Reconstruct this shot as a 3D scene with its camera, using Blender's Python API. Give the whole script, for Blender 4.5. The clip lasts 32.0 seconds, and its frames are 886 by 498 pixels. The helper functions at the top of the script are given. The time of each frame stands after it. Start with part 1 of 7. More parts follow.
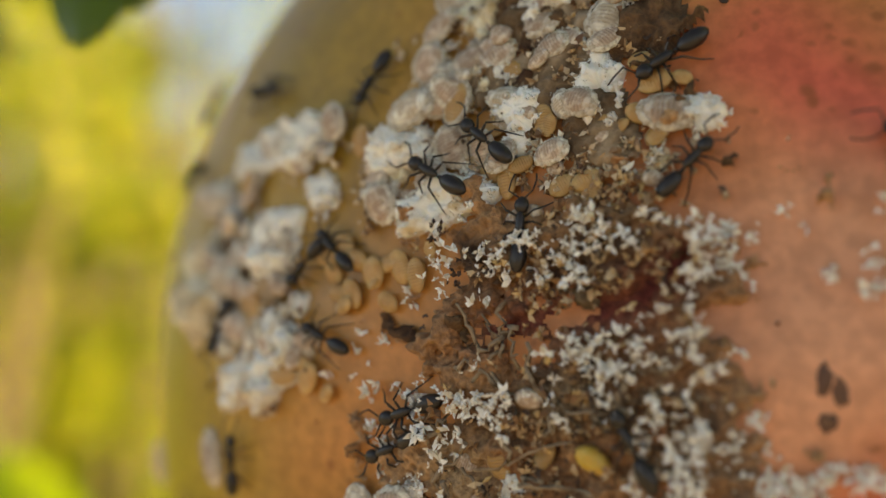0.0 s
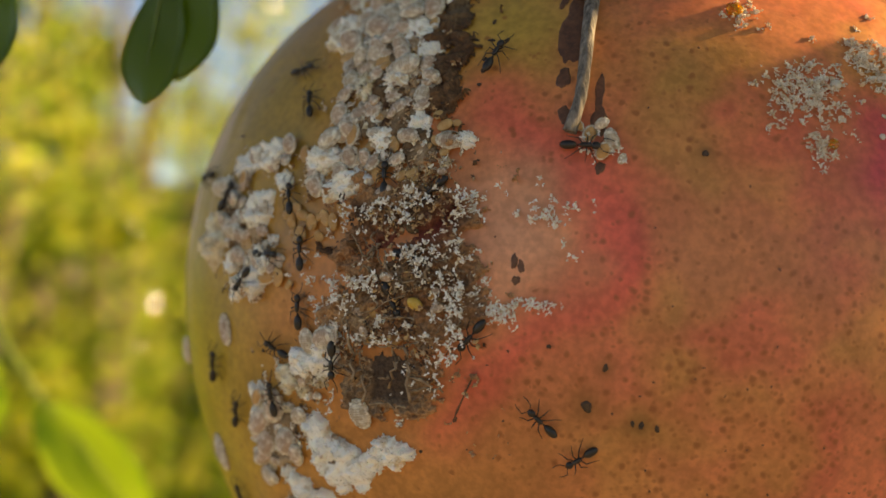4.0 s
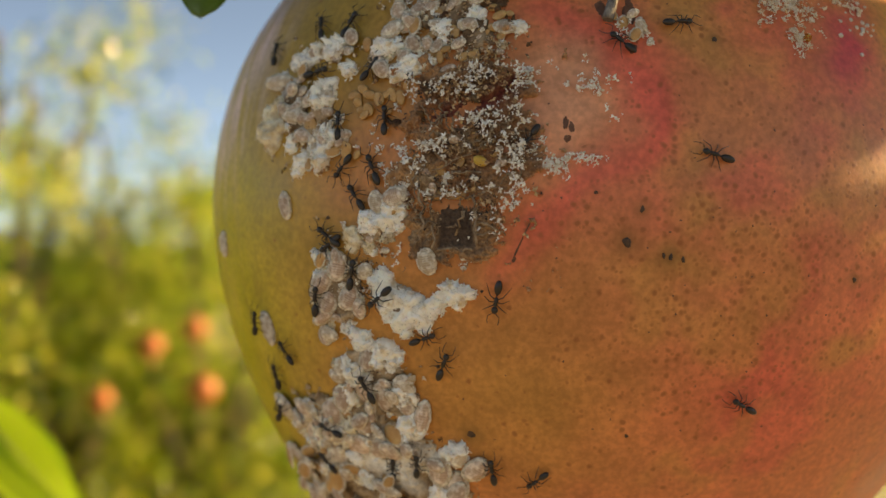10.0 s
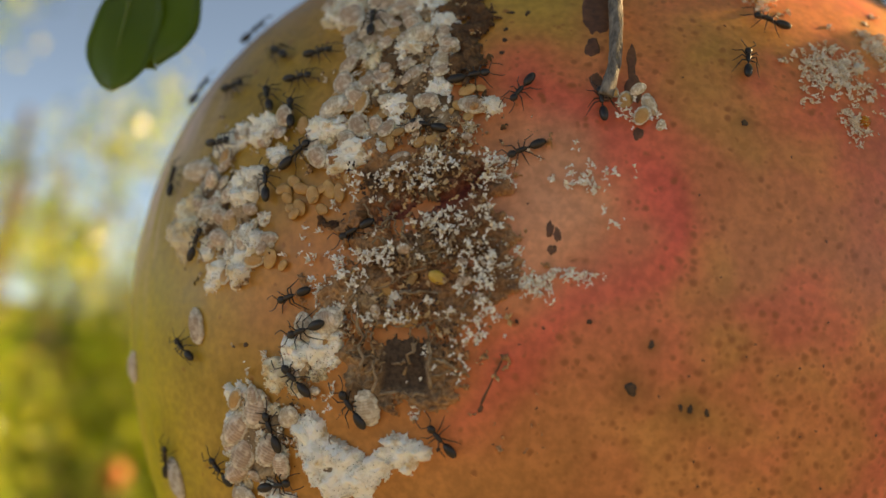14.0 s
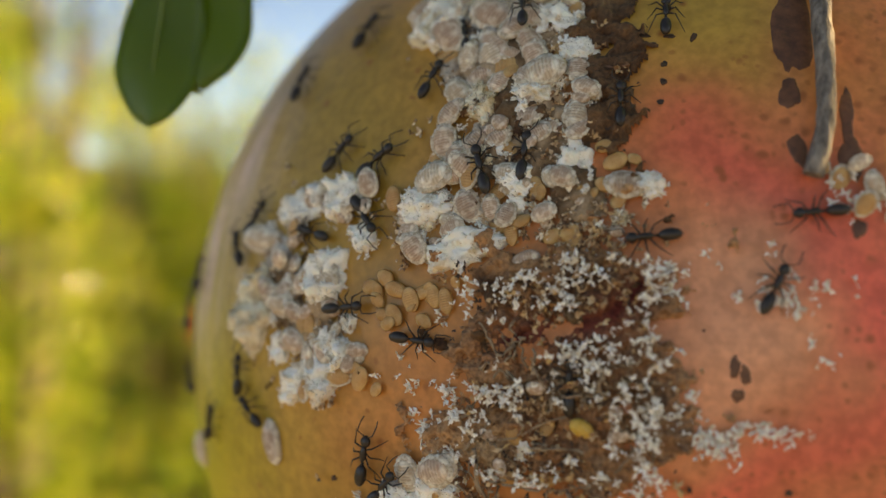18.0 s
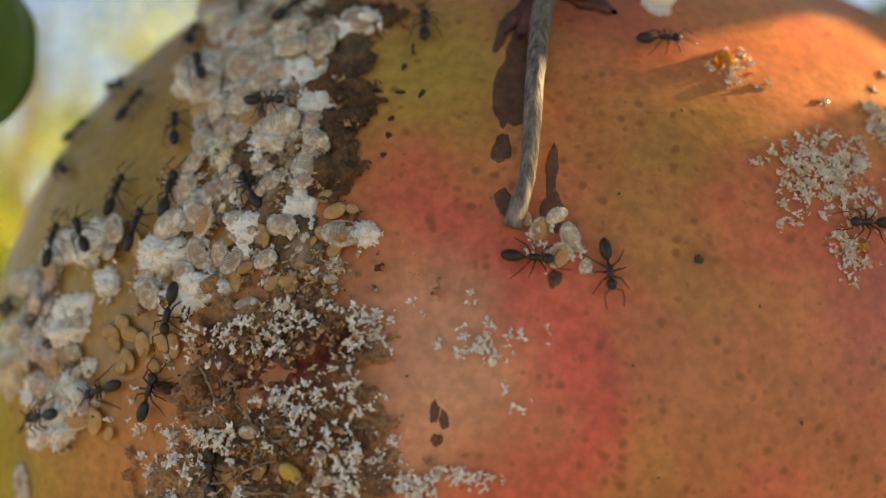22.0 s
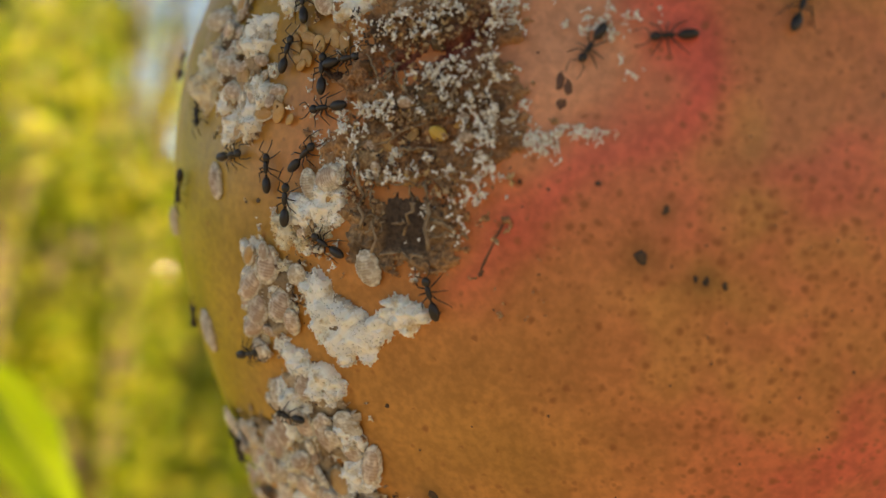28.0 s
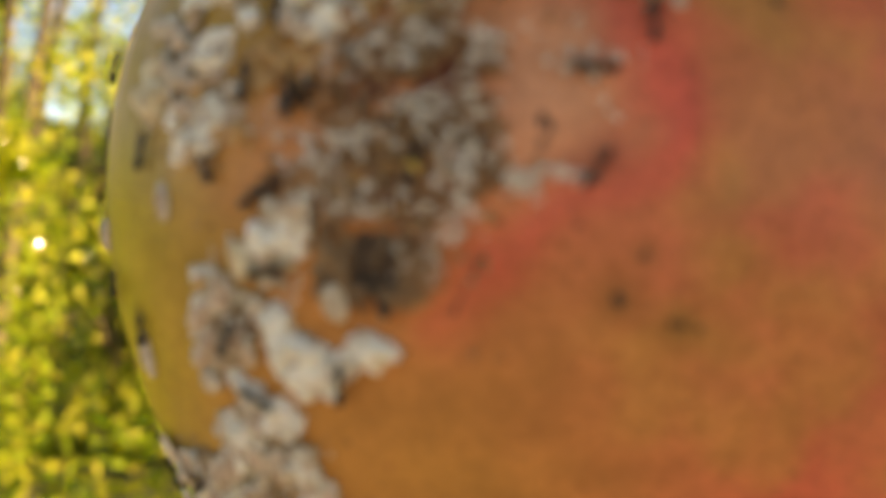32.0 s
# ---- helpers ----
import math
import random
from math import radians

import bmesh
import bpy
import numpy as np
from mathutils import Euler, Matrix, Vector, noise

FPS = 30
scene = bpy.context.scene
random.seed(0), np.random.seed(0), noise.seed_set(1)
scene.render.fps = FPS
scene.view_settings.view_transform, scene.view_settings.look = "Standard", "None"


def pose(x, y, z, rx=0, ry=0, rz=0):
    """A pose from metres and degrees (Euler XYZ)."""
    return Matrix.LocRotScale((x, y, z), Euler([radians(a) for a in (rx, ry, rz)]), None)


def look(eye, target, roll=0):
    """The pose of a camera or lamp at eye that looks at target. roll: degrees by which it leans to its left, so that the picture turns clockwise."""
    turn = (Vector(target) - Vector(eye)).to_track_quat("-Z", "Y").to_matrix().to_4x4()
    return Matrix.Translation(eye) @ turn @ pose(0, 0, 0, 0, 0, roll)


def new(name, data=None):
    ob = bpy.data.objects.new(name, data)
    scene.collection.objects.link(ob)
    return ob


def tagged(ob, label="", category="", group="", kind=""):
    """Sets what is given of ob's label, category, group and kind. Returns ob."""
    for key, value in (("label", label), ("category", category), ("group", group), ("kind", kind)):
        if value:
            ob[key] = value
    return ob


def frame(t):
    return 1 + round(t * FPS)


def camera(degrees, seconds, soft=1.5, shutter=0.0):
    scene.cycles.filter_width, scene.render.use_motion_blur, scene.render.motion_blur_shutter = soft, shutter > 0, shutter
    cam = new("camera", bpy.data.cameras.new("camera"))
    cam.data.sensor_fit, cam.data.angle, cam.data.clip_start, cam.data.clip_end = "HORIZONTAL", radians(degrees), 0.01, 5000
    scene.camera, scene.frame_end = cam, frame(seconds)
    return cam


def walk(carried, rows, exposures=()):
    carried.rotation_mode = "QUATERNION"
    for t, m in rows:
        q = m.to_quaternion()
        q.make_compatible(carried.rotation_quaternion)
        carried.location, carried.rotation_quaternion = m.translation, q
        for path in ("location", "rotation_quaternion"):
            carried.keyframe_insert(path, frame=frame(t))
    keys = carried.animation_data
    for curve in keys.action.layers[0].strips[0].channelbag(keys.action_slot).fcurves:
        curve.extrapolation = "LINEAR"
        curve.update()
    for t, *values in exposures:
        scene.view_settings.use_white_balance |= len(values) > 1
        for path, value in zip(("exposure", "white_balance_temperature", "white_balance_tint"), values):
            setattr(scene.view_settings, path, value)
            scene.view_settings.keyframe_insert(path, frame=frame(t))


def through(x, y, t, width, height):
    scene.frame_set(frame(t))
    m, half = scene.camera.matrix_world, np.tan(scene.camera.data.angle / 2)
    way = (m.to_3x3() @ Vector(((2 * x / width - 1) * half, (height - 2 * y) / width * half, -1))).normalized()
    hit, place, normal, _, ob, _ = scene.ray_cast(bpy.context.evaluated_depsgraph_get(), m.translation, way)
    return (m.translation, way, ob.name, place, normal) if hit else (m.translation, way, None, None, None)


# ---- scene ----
cam = camera(52, 32.0, soft=1.5)
PATH = [
    (0, look((-0.00006, -0.08316, 0.01197), (-0.01885, -0.03684, 0.01054), 0.10)),
    (0.5, look((0.00031, -0.08275, 0.01184), (-0.01805, -0.03627, 0.01024), 0.13)),
    (1, look((0.00091, -0.08330, 0.01214), (-0.01758, -0.03684, 0.01181), 0.25)),
    (1.5, look((0.00153, -0.08333, 0.01263), (-0.01667, -0.03676, 0.01250), 0.21)),
    (2, look((0.00206, -0.08795, 0.00973), (-0.01473, -0.04085, 0.00975), 0.58)),
    (2.5, look((0.00166, -0.09669, 0.00636), (-0.00815, -0.04772, 0.00870), 0.56)),
    (4.5, look((0.01921, -0.10918, 0.01108), (-0.00233, -0.06412, 0.00884), -1.40)),
    (5, look((0.02160, -0.10974, 0.00677), (-0.00376, -0.06665, 0.00588), -1.24)),
    (5.5, look((0.01794, -0.11259, 0.00812), (-0.00331, -0.06744, 0.00500), -1.22)),
    (6, look((0.02107, -0.11239, 0.00340), (-0.00188, -0.06798, 0.00220), -0.94)),
    (6.5, look((0.01398, -0.11467, 0.00106), (-0.00740, -0.06949, -0.00040), -0.85)),
    (7, look((0.00876, -0.11302, -0.00074), (-0.00904, -0.06631, -0.00219), -0.85)),
    (7.5, look((0.00170, -0.11531, -0.00174), (-0.01097, -0.06697, -0.00338), -1.07)),
    (8, look((-0.00295, -0.11368, -0.00165), (-0.01284, -0.06468, -0.00262), -1.24)),
    (8.5, look((-0.00020, -0.11534, -0.00099), (-0.00929, -0.06618, -0.00180), -1.45)),
    (9, look((-0.00314, -0.11607, -0.00343), (-0.01250, -0.06695, -0.00356), -1.30)),
    (9.5, look((0.00038, -0.11723, -0.00225), (-0.00787, -0.06792, -0.00143), -1.07)),
    (10, look((0.00244, -0.12143, -0.00227), (-0.00603, -0.07216, -0.00116), -0.89)),
    (10.5, look((0.00729, -0.12458, -0.00173), (-0.00124, -0.07534, -0.00023), -0.86)),
    (11, look((0.00859, -0.12745, -0.00209), (-0.00043, -0.07830, -0.00029), -0.90)),
    (11.5, look((0.00814, -0.12760, -0.00201), (-0.00102, -0.07850, 0.00033), -0.75)),
    (12, look((0.01029, -0.12678, -0.00277), (0.00060, -0.07780, -0.00009), -0.55)),
    (12.5, look((0.01195, -0.12730, -0.00056), (0.00195, -0.07837, 0.00179), -0.45)),
    (13, look((0.01219, -0.12246, 0.00016), (0.00194, -0.07359, 0.00271), -0.31)),
    (13.5, look((0.00842, -0.11079, 0.00216), (-0.00117, -0.06184, 0.00563), -0.19)),
    (14, look((0.00400, -0.10574, 0.00166), (-0.00560, -0.05696, 0.00696), -0.05)),
    (14.5, look((0.00282, -0.10364, 0.00299), (-0.00666, -0.05492, 0.00901), -0.18)),
    (15, look((-0.00363, -0.09787, 0.00729), (-0.01258, -0.04876, 0.01023), -0.74)),
    (15.5, look((-0.00199, -0.09566, 0.00562), (-0.01345, -0.04770, 0.01387), 0.18)),
    (17.5, look((-0.00186, -0.09474, 0.01649), (-0.01533, -0.04682, 0.01176), -1.61)),
    (18, look((-0.00127, -0.09468, 0.01495), (-0.01454, -0.04657, 0.01195), -1.30)),
    (18.5, look((-0.00046, -0.09526, 0.01542), (-0.01316, -0.04696, 0.01293), -1.05)),
    (19, look((0.00088, -0.09511, 0.01516), (-0.01124, -0.04663, 0.01334), -0.95)),
    (19.5, look((0.00164, -0.09511, 0.01508), (-0.01050, -0.04663, 0.01341), -0.92)),
    (20, look((0.00231, -0.09467, 0.01488), (-0.00976, -0.04617, 0.01372), -0.85)),
    (20.5, look((0.00404, -0.09558, 0.01558), (-0.00746, -0.04693, 0.01479), -0.78)),
    (21, look((0.00426, -0.09516, 0.01553), (-0.00740, -0.04654, 0.01515), -0.72)),
    (21.5, look((0.00671, -0.09415, 0.01587), (-0.00403, -0.04532, 0.01540), -0.74)),
    (22, look((0.00885, -0.09326, 0.01487), (-0.00217, -0.04450, 0.01437), -0.60)),
    (22.5, look((0.01368, -0.09317, 0.01446), (0.00160, -0.04478, 0.01099), -0.66)),
    (23, look((0.01741, -0.09395, 0.01192), (0.00495, -0.04567, 0.00816), -0.19)),
    (23.5, look((0.01940, -0.09497, 0.01305), (0.00672, -0.04679, 0.00887), 0.25)),
    (24, look((0.01910, -0.09578, 0.01140), (0.00607, -0.04766, 0.00754), 0.70)),
    (24.5, look((0.01811, -0.09608, 0.01098), (0.00486, -0.04804, 0.00687), 0.68)),
    (25, look((0.01667, -0.09595, 0.00851), (0.00328, -0.04795, 0.00441), 0.77)),
    (25.5, look((0.01352, -0.09727, 0.00814), (0.00008, -0.04928, 0.00407), 0.70)),
    (26, look((0.01012, -0.09833, 0.00448), (-0.00513, -0.05076, 0.00234), 1.03)),
    (26.5, look((0.00781, -0.09899, 0.00469), (-0.00707, -0.05133, 0.00210), 1.22)),
    (28.5, look((0.01149, -0.10125, 0.00122), (-0.00623, -0.05455, -0.00100), 1.32)),
    (29, look((0.01188, -0.10091, 0.00241), (-0.00555, -0.05405, 0.00139), 1.46)),
    (29.5, look((0.01147, -0.10060, 0.00300), (-0.00467, -0.05329, 0.00249), 1.60)),
    (30, look((0.00977, -0.10011, 0.00351), (-0.00550, -0.05252, 0.00212), 1.88)),
    (30.5, look((0.00715, -0.10013, 0.00303), (-0.00789, -0.05248, 0.00112), 2.21)),
    (31, look((0.00680, -0.09874, 0.00191), (-0.00717, -0.05074, 0.00088), 2.64)),
    (31.5, look((0.00453, -0.10085, 0.00546), (-0.00717, -0.05239, 0.00159), 2.77)),
    (32, look((0.00592, -0.10075, 0.00463), (-0.00544, -0.05219, 0.00101), 2.56)),
]
walk(cam, PATH, [(0.0, 1.68, 14600, 9), (5.5, 1.14, 12200, 9), (9.0, 1.22, 12600, 9), (13.0, 1.24, 12800, 9), (15.0, 1.44, 14000, 9), (18.0, 1.54, 12400, 9), (22.0, 1.52, 12800, 9), (25.0, 1.32, 13000, 9), (30.0, 1.50, 14600, 9), (32.0, 1.56, 14800, 9)])

# ---- lens focus: on the fruit, then it slips past it at the end ----
cam.data.dof.use_dof = True
cam.data.dof.aperture_fstop = 23.0
focus_point = new("focus_point")
cam.data.dof.focus_object = focus_point

# ---- world and sun ----
SUN_AZ, SUN_EL = 63.0, 17.0
world = bpy.data.worlds.new("sky")
scene.world = world
world.use_nodes = True
wn = world.node_tree.nodes
sky = wn.new("ShaderNodeTexSky")
sky.sky_type, sky.sun_disc = "NISHITA", False
sky.altitude, sky.air_density, sky.dust_density, sky.ozone_density = 2600, 0.5, 0.0, 2.0
sky.sun_elevation, sky.sun_rotation = radians(SUN_EL), radians(SUN_AZ)
wn["Background"].inputs["Strength"].default_value = 0.15
world.node_tree.links.new(sky.outputs["Color"], wn["Background"].inputs["Color"])
sun = new("sun", bpy.data.lights.new("sun", "SUN"))
sun.data.energy, sun.data.angle, sun.data.color = 5.0, radians(0.53), (1.0, 0.86, 0.66)
sun_way = Vector((math.sin(radians(SUN_AZ)) * math.cos(radians(SUN_EL)), math.cos(radians(SUN_AZ)) * math.cos(radians(SUN_EL)), math.sin(radians(SUN_EL))))
sun.matrix_world = look(sun_way * 3, (0, 0, 0))

# ---- the fruit's form ----
UNIT = 0.048
SHAPE = (0.04178, 0.07889, -0.0632, -0.2477, 0.006972, -0.003377, 0.00615, -0.08264, -0.05794, -0.01135, 0.01019, -0.005162, -0.004193, 0.03651, -0.02018, -0.008829, 0.01797, 0.007943, -0.02472, -0.0003322, -0.007919, -0.003942, -0.02155, -0.007018, -0.001113, -0.04047, 0.02752, -0.001138, -0.01201)


def rind_radius(n):
    """Radius of the fruit for rows of unit directions."""
    x, y, z = n[..., 0], n[..., 1], n[..., 2]
    terms = [x, y, z, x * x - y * y, x * y, x * z, y * z, 3 * z * z - 1, z * (5 * z * z - 3), x * (5 * z * z - 1), y * (5 * z * z - 1),
             z * (x * x - y * y), x * y * z, x * (x * x - 3 * y * y), y * (3 * x * x - y * y),
             (35 * z ** 4 - 30 * z * z + 3) / 8, x * z * (7 * z * z - 3) / 2, y * z * (7 * z * z - 3) / 2, (x * x - y * y) * (7 * z * z - 1), x * y * (7 * z * z - 1),
             x * z * (x * x - 3 * y * y), y * z * (3 * x * x - y * y), x ** 4 - 6 * x * x * y * y + y ** 4, x * y * (x * x - y * y)]
    lon, flat = np.arctan2(x, -y), np.maximum(1 - z * z, 0)
    terms += [flat * np.exp(-((lon - math.radians(a)) / 0.33) ** 2) for a in (-75, -50, -28, 45, 70)]
    return UNIT * (1 + sum(a * b for a, b in zip(SHAPE, terms))) * (1 - 0.5 * np.maximum(y, 0) ** 2)


def bearing(lon, lat):
    lon, lat = np.radians(lon), np.radians(lat)
    return np.stack([np.sin(lon) * np.cos(lat), -np.cos(lon) * np.cos(lat), np.sin(lat)], -1)


def on_rind(lon, lat, up=0.0):
    n = bearing(lon, lat)
    return Vector(n * (rind_radius(n) + up))


def seat(lon, lat, turn=0.0, up=0.0):
    """A pose on the rind: z outwards, y towards the top of the fruit, turned by turn degrees about z."""
    p = on_rind(lon, lat, up)
    east, north = on_rind(lon + 0.5, lat, up) - on_rind(lon - 0.5, lat, up), on_rind(lon, lat + 0.5, up) - on_rind(lon, lat - 0.5, up)
    z = east.cross(north).normalized()
    x = (east - z * east.dot(z)).normalized()
    y = z.cross(x)
    m = Matrix((x, y, z)).transposed().to_4x4()
    m.translation = p
    return m @ pose(0, 0, 0, 0, 0, turn)


# ---- materials ----
def material(name, rough=0.5, base=(0.5, 0.5, 0.5)):
    m = bpy.data.materials.new(name)
    m.use_nodes = True
    b = m.node_tree.nodes["Principled BSDF"]
    b.inputs["Roughness"].default_value = rough
    b.inputs["Base Color"].default_value = (*base, 1)
    return m, m.node_tree.nodes, m.node_tree.links, b


def grain(m, a, b, size, bump=0.0, detail=4.0, low=0.3, high=0.7, depth=0.001, where="Object", rand=0.0, drawn=1.0):
    """Colour between a and b by noise of that size in metres, with a relief."""
    nodes, links = m.node_tree.nodes, m.node_tree.links
    bs = nodes["Principled BSDF"]
    co = nodes.new("ShaderNodeTexCoord")
    n = nodes.new("ShaderNodeTexNoise")
    n.inputs["Scale"].default_value, n.inputs["Detail"].default_value, n.inputs["Roughness"].default_value = 1 / size, detail, 0.65
    if drawn == 1.0:
        links.new(co.outputs[where], n.inputs["Vector"])
    else:
        stretch = nodes.new("ShaderNodeMapping")
        stretch.inputs["Scale"].default_value = (1, 1, 1 / drawn)
        links.new(co.outputs[where], stretch.inputs["Vector"])
        links.new(stretch.outputs["Vector"], n.inputs["Vector"])
    r = nodes.new("ShaderNodeValToRGB")
    r.color_ramp.elements[0].position, r.color_ramp.elements[1].position = low, high
    r.color_ramp.elements[0].color, r.color_ramp.elements[1].color = (*a, 1), (*b, 1)
    links.new(n.outputs["Fac"], r.inputs["Fac"])
    out = r.outputs["Color"]
    if rand:
        info = nodes.new("ShaderNodeObjectInfo")
        hs = nodes.new("ShaderNodeHueSaturation")
        mr = nodes.new("ShaderNodeMapRange")
        mr.inputs["To Min"].default_value, mr.inputs["To Max"].default_value = 1 - rand, 1 + rand
        links.new(info.outputs["Random"], mr.inputs["Value"])
        links.new(mr.outputs["Result"], hs.inputs["Value"])
        links.new(out, hs.inputs["Color"])
        out = hs.outputs["Color"]
    links.new(out, bs.inputs["Base Color"])
    if bump:
        bp = nodes.new("ShaderNodeBump")
        bp.inputs["Strength"].default_value, bp.inputs["Distance"].default_value = bump, depth
        links.new(n.outputs["Fac"], bp.inputs["Height"])
        links.new(bp.outputs["Normal"], bs.inputs["Normal"])
    return out


def by_island(m, shades):
    """Gives every loose chip of a mesh a shade of its own."""
    nodes, links = m.node_tree.nodes, m.node_tree.links
    g = nodes.new("ShaderNodeNewGeometry")
    r = nodes.new("ShaderNodeValToRGB")
    r.color_ramp.interpolation = "LINEAR"
    while len(r.color_ramp.elements) < len(shades):
        r.color_ramp.elements.new(0.5)
    for k, (at_, c) in enumerate(shades):
        r.color_ramp.elements[k].position, r.color_ramp.elements[k].color = at_, (*c, 1)
    links.new(g.outputs["Random Per Island"], r.inputs["Fac"])
    links.new(r.outputs["Color"], nodes["Principled BSDF"].inputs["Base Color"])


def leafy(name, a, b, size, through, rough=0.4, veil=0.45):
    m, nodes, links, bs = material(name, rough)
    col = grain(m, a, b, size, 0.15, depth=size * 0.2)
    tr = nodes.new("ShaderNodeBsdfTranslucent")
    tr.inputs["Color"].default_value = (*through, 1)
    mix = nodes.new("ShaderNodeMixShader")
    mix.inputs["Fac"].default_value = veil
    links.new(bs.outputs["BSDF"], mix.inputs[1])
    links.new(tr.outputs["BSDF"], mix.inputs[2])
    links.new(mix.outputs["Shader"], nodes["Material Output"].inputs["Surface"])
    return m


def part(name, bm, mat, parent=None, label=""):
    me = bpy.data.meshes.new(name)
    bm.to_mesh(me)
    bm.free()
    me.materials.append(mat)
    ob = new(name, me)
    if parent:
        ob.parent = parent
    if label:
        tagged(ob, label)
    return ob


def mesh_of(name, verts, faces, mat, smooth=True):
    me = bpy.data.meshes.new(name)
    me.from_pydata([tuple(v) for v in verts], [], [tuple(f) for f in faces])
    me.materials.append(mat)
    if smooth:
        me.polygons.foreach_set("use_smooth", [True] * len(me.polygons))
    me.update()
    return me

# ---- rind ----
def blot(lon, lat, lon0, lat0, wide, high, turn=0.0, edge=2.0):
    """A soft blot on the rind, 1 in its middle; sizes in degrees."""
    dx, dy = (lon - lon0) * math.cos(radians(lat0)), lat - lat0
    c, s = math.cos(radians(turn)), math.sin(radians(turn))
    q = ((c * dx + s * dy) / wide) ** 2 + ((c * dy - s * dx) / high) ** 2
    return np.exp(-q ** (edge / 2))


def turbulence(co, size, octaves=3, seed=0.0):
    """Noise of that size in metres at each row of co, about -1 to 1."""
    shift = Vector((seed, seed * 1.7, -seed))
    return np.array([sum(noise.noise(Vector(p) * (2 ** k / size) + shift) / 1.7 ** k for k in range(octaves)) for p in co])


def tint(c, m, k):
    m = np.clip(m, 0, 1)[:, None]
    return c * (1 - m) + np.array(k) * m


def colour_layer(me, name, c):
    a = me.color_attributes.new(name, "FLOAT_COLOR", "POINT")
    a.data.foreach_set("color", np.concatenate([c, np.ones((len(c), 1))], 1).ravel())


mat_rind, nodes, links, bs = material("rind", 0.42)
bs.inputs["Specular IOR Level"].default_value = 0.36
bs.inputs["Coat Weight"].default_value, bs.inputs["Coat Roughness"].default_value = 0.06, 0.22
co = nodes.new("ShaderNodeTexCoord")
at = nodes.new("ShaderNodeAttribute")
at.attribute_name = "pigment"
fk = nodes.new("ShaderNodeAttribute")
fk.attribute_name = "freckle"


def noise_node(size, detail, src=None):
    n = nodes.new("ShaderNodeTexNoise")
    n.inputs["Scale"].default_value, n.inputs["Detail"].default_value = 1 / size, detail
    links.new(src or co.outputs["Object"], n.inputs["Vector"])
    return n.outputs["Fac"]


def maths(op, a, b):
    n = nodes.new("ShaderNodeMath")
    n.operation = op
    for k, v in enumerate((a, b)):
        if hasattr(v, "is_linked"):
            links.new(v, n.inputs[k])
        else:
            n.inputs[k].default_value = v
    return n.outputs[0]


def ranged(v, a, b, c=0.0, d=1.0):
    n = nodes.new("ShaderNodeMapRange")
    n.interpolation_type = "SMOOTHSTEP"
    for k, x in zip(("From Min", "From Max", "To Min", "To Max"), (a, b, c, d)):
        n.inputs[k].default_value = x
    links.new(v, n.inputs["Value"])
    return n.outputs["Result"]


def mixed(kind, f, a, b):
    n = nodes.new("ShaderNodeMix")
    n.data_type, n.blend_type = "RGBA", kind
    for k, v in ((0, f), (6, a), (7, b)):
        if hasattr(v, "is_linked"):
            links.new(v, n.inputs[k])
        else:
            n.inputs[k].default_value = v
    return n.outputs[2]


# freckles: small corky lenticels of two sizes, thicker where the freckle layer says so
marks = []
for size, big in ((0.00078, 0.36), (0.00050, 0.36)):
    v = nodes.new("ShaderNodeTexVoronoi")
    v.inputs["Scale"].default_value = 1 / size
    warp = nodes.new("ShaderNodeVectorMath")
    warp.operation = "ADD"
    wob = nodes.new("ShaderNodeTexNoise")
    wob.inputs["Scale"].default_value = 1 / 0.0007
    links.new(co.outputs["Object"], wob.inputs["Vector"])
    sc = nodes.new("ShaderNodeVectorMath")
    sc.operation = "SCALE"
    sc.inputs["Scale"].default_value = 0.00035
    links.new(wob.outputs["Color"], sc.inputs[0])
    links.new(co.outputs["Object"], warp.inputs[0])
    links.new(sc.outputs["Vector"], warp.inputs[1])
    links.new(warp.outputs["Vector"], v.inputs["Vector"])
    pick = nodes.new("ShaderNodeSeparateColor")
    links.new(v.outputs["Color"], pick.inputs["Color"])
    keep = maths("LESS_THAN", pick.outputs["Red"], fk.outputs["Fac"])
    dot = ranged(v.outputs["Distance"], big * 1.15, big * 0.2)
    core = ranged(v.outputs["Distance"], big * 0.5, big * 0.15)
    ring = maths("SUBTRACT", dot, maths("MULTIPLY", core, 0.12))
    marks.append(maths("MULTIPLY", keep, ring))
freckles = maths("MAXIMUM", marks[0], maths("MULTIPLY", marks[1], 0.7))
fine, mid = noise_node(0.0005, 5), noise_node(0.004, 4)
c1 = mixed("MULTIPLY", 1.0, at.outputs["Color"], mixed("MIX", ranged(mid, 0.3, 0.7), (0.90, 0.89, 0.86, 1), (1.10, 1.08, 1.06, 1)))
c2 = mixed("MULTIPLY", 1.0, c1, mixed("MIX", ranged(fine, 0.3, 0.7), (0.86, 0.84, 0.80, 1), (1.1, 1.1, 1.1, 1)))
c3 = mixed("MIX", maths("MULTIPLY", freckles, 0.80), c2, (0.30, 0.085, 0.025, 1))
links.new(c3, bs.inputs["Base Color"])
bump = nodes.new("ShaderNodeBump")
bump.inputs["Strength"].default_value, bump.inputs["Distance"].default_value = 0.16, 0.0001
links.new(maths("ADD", maths("ADD", fine, maths("MULTIPLY", mid, 1.5)), maths("MULTIPLY", freckles, 0.6)), bump.inputs["Height"])
links.new(bump.outputs["Normal"], bs.inputs["Normal"])
links.new(ranged(mid, 0.3, 0.7, 0.34, 0.5), bs.inputs["Roughness"])


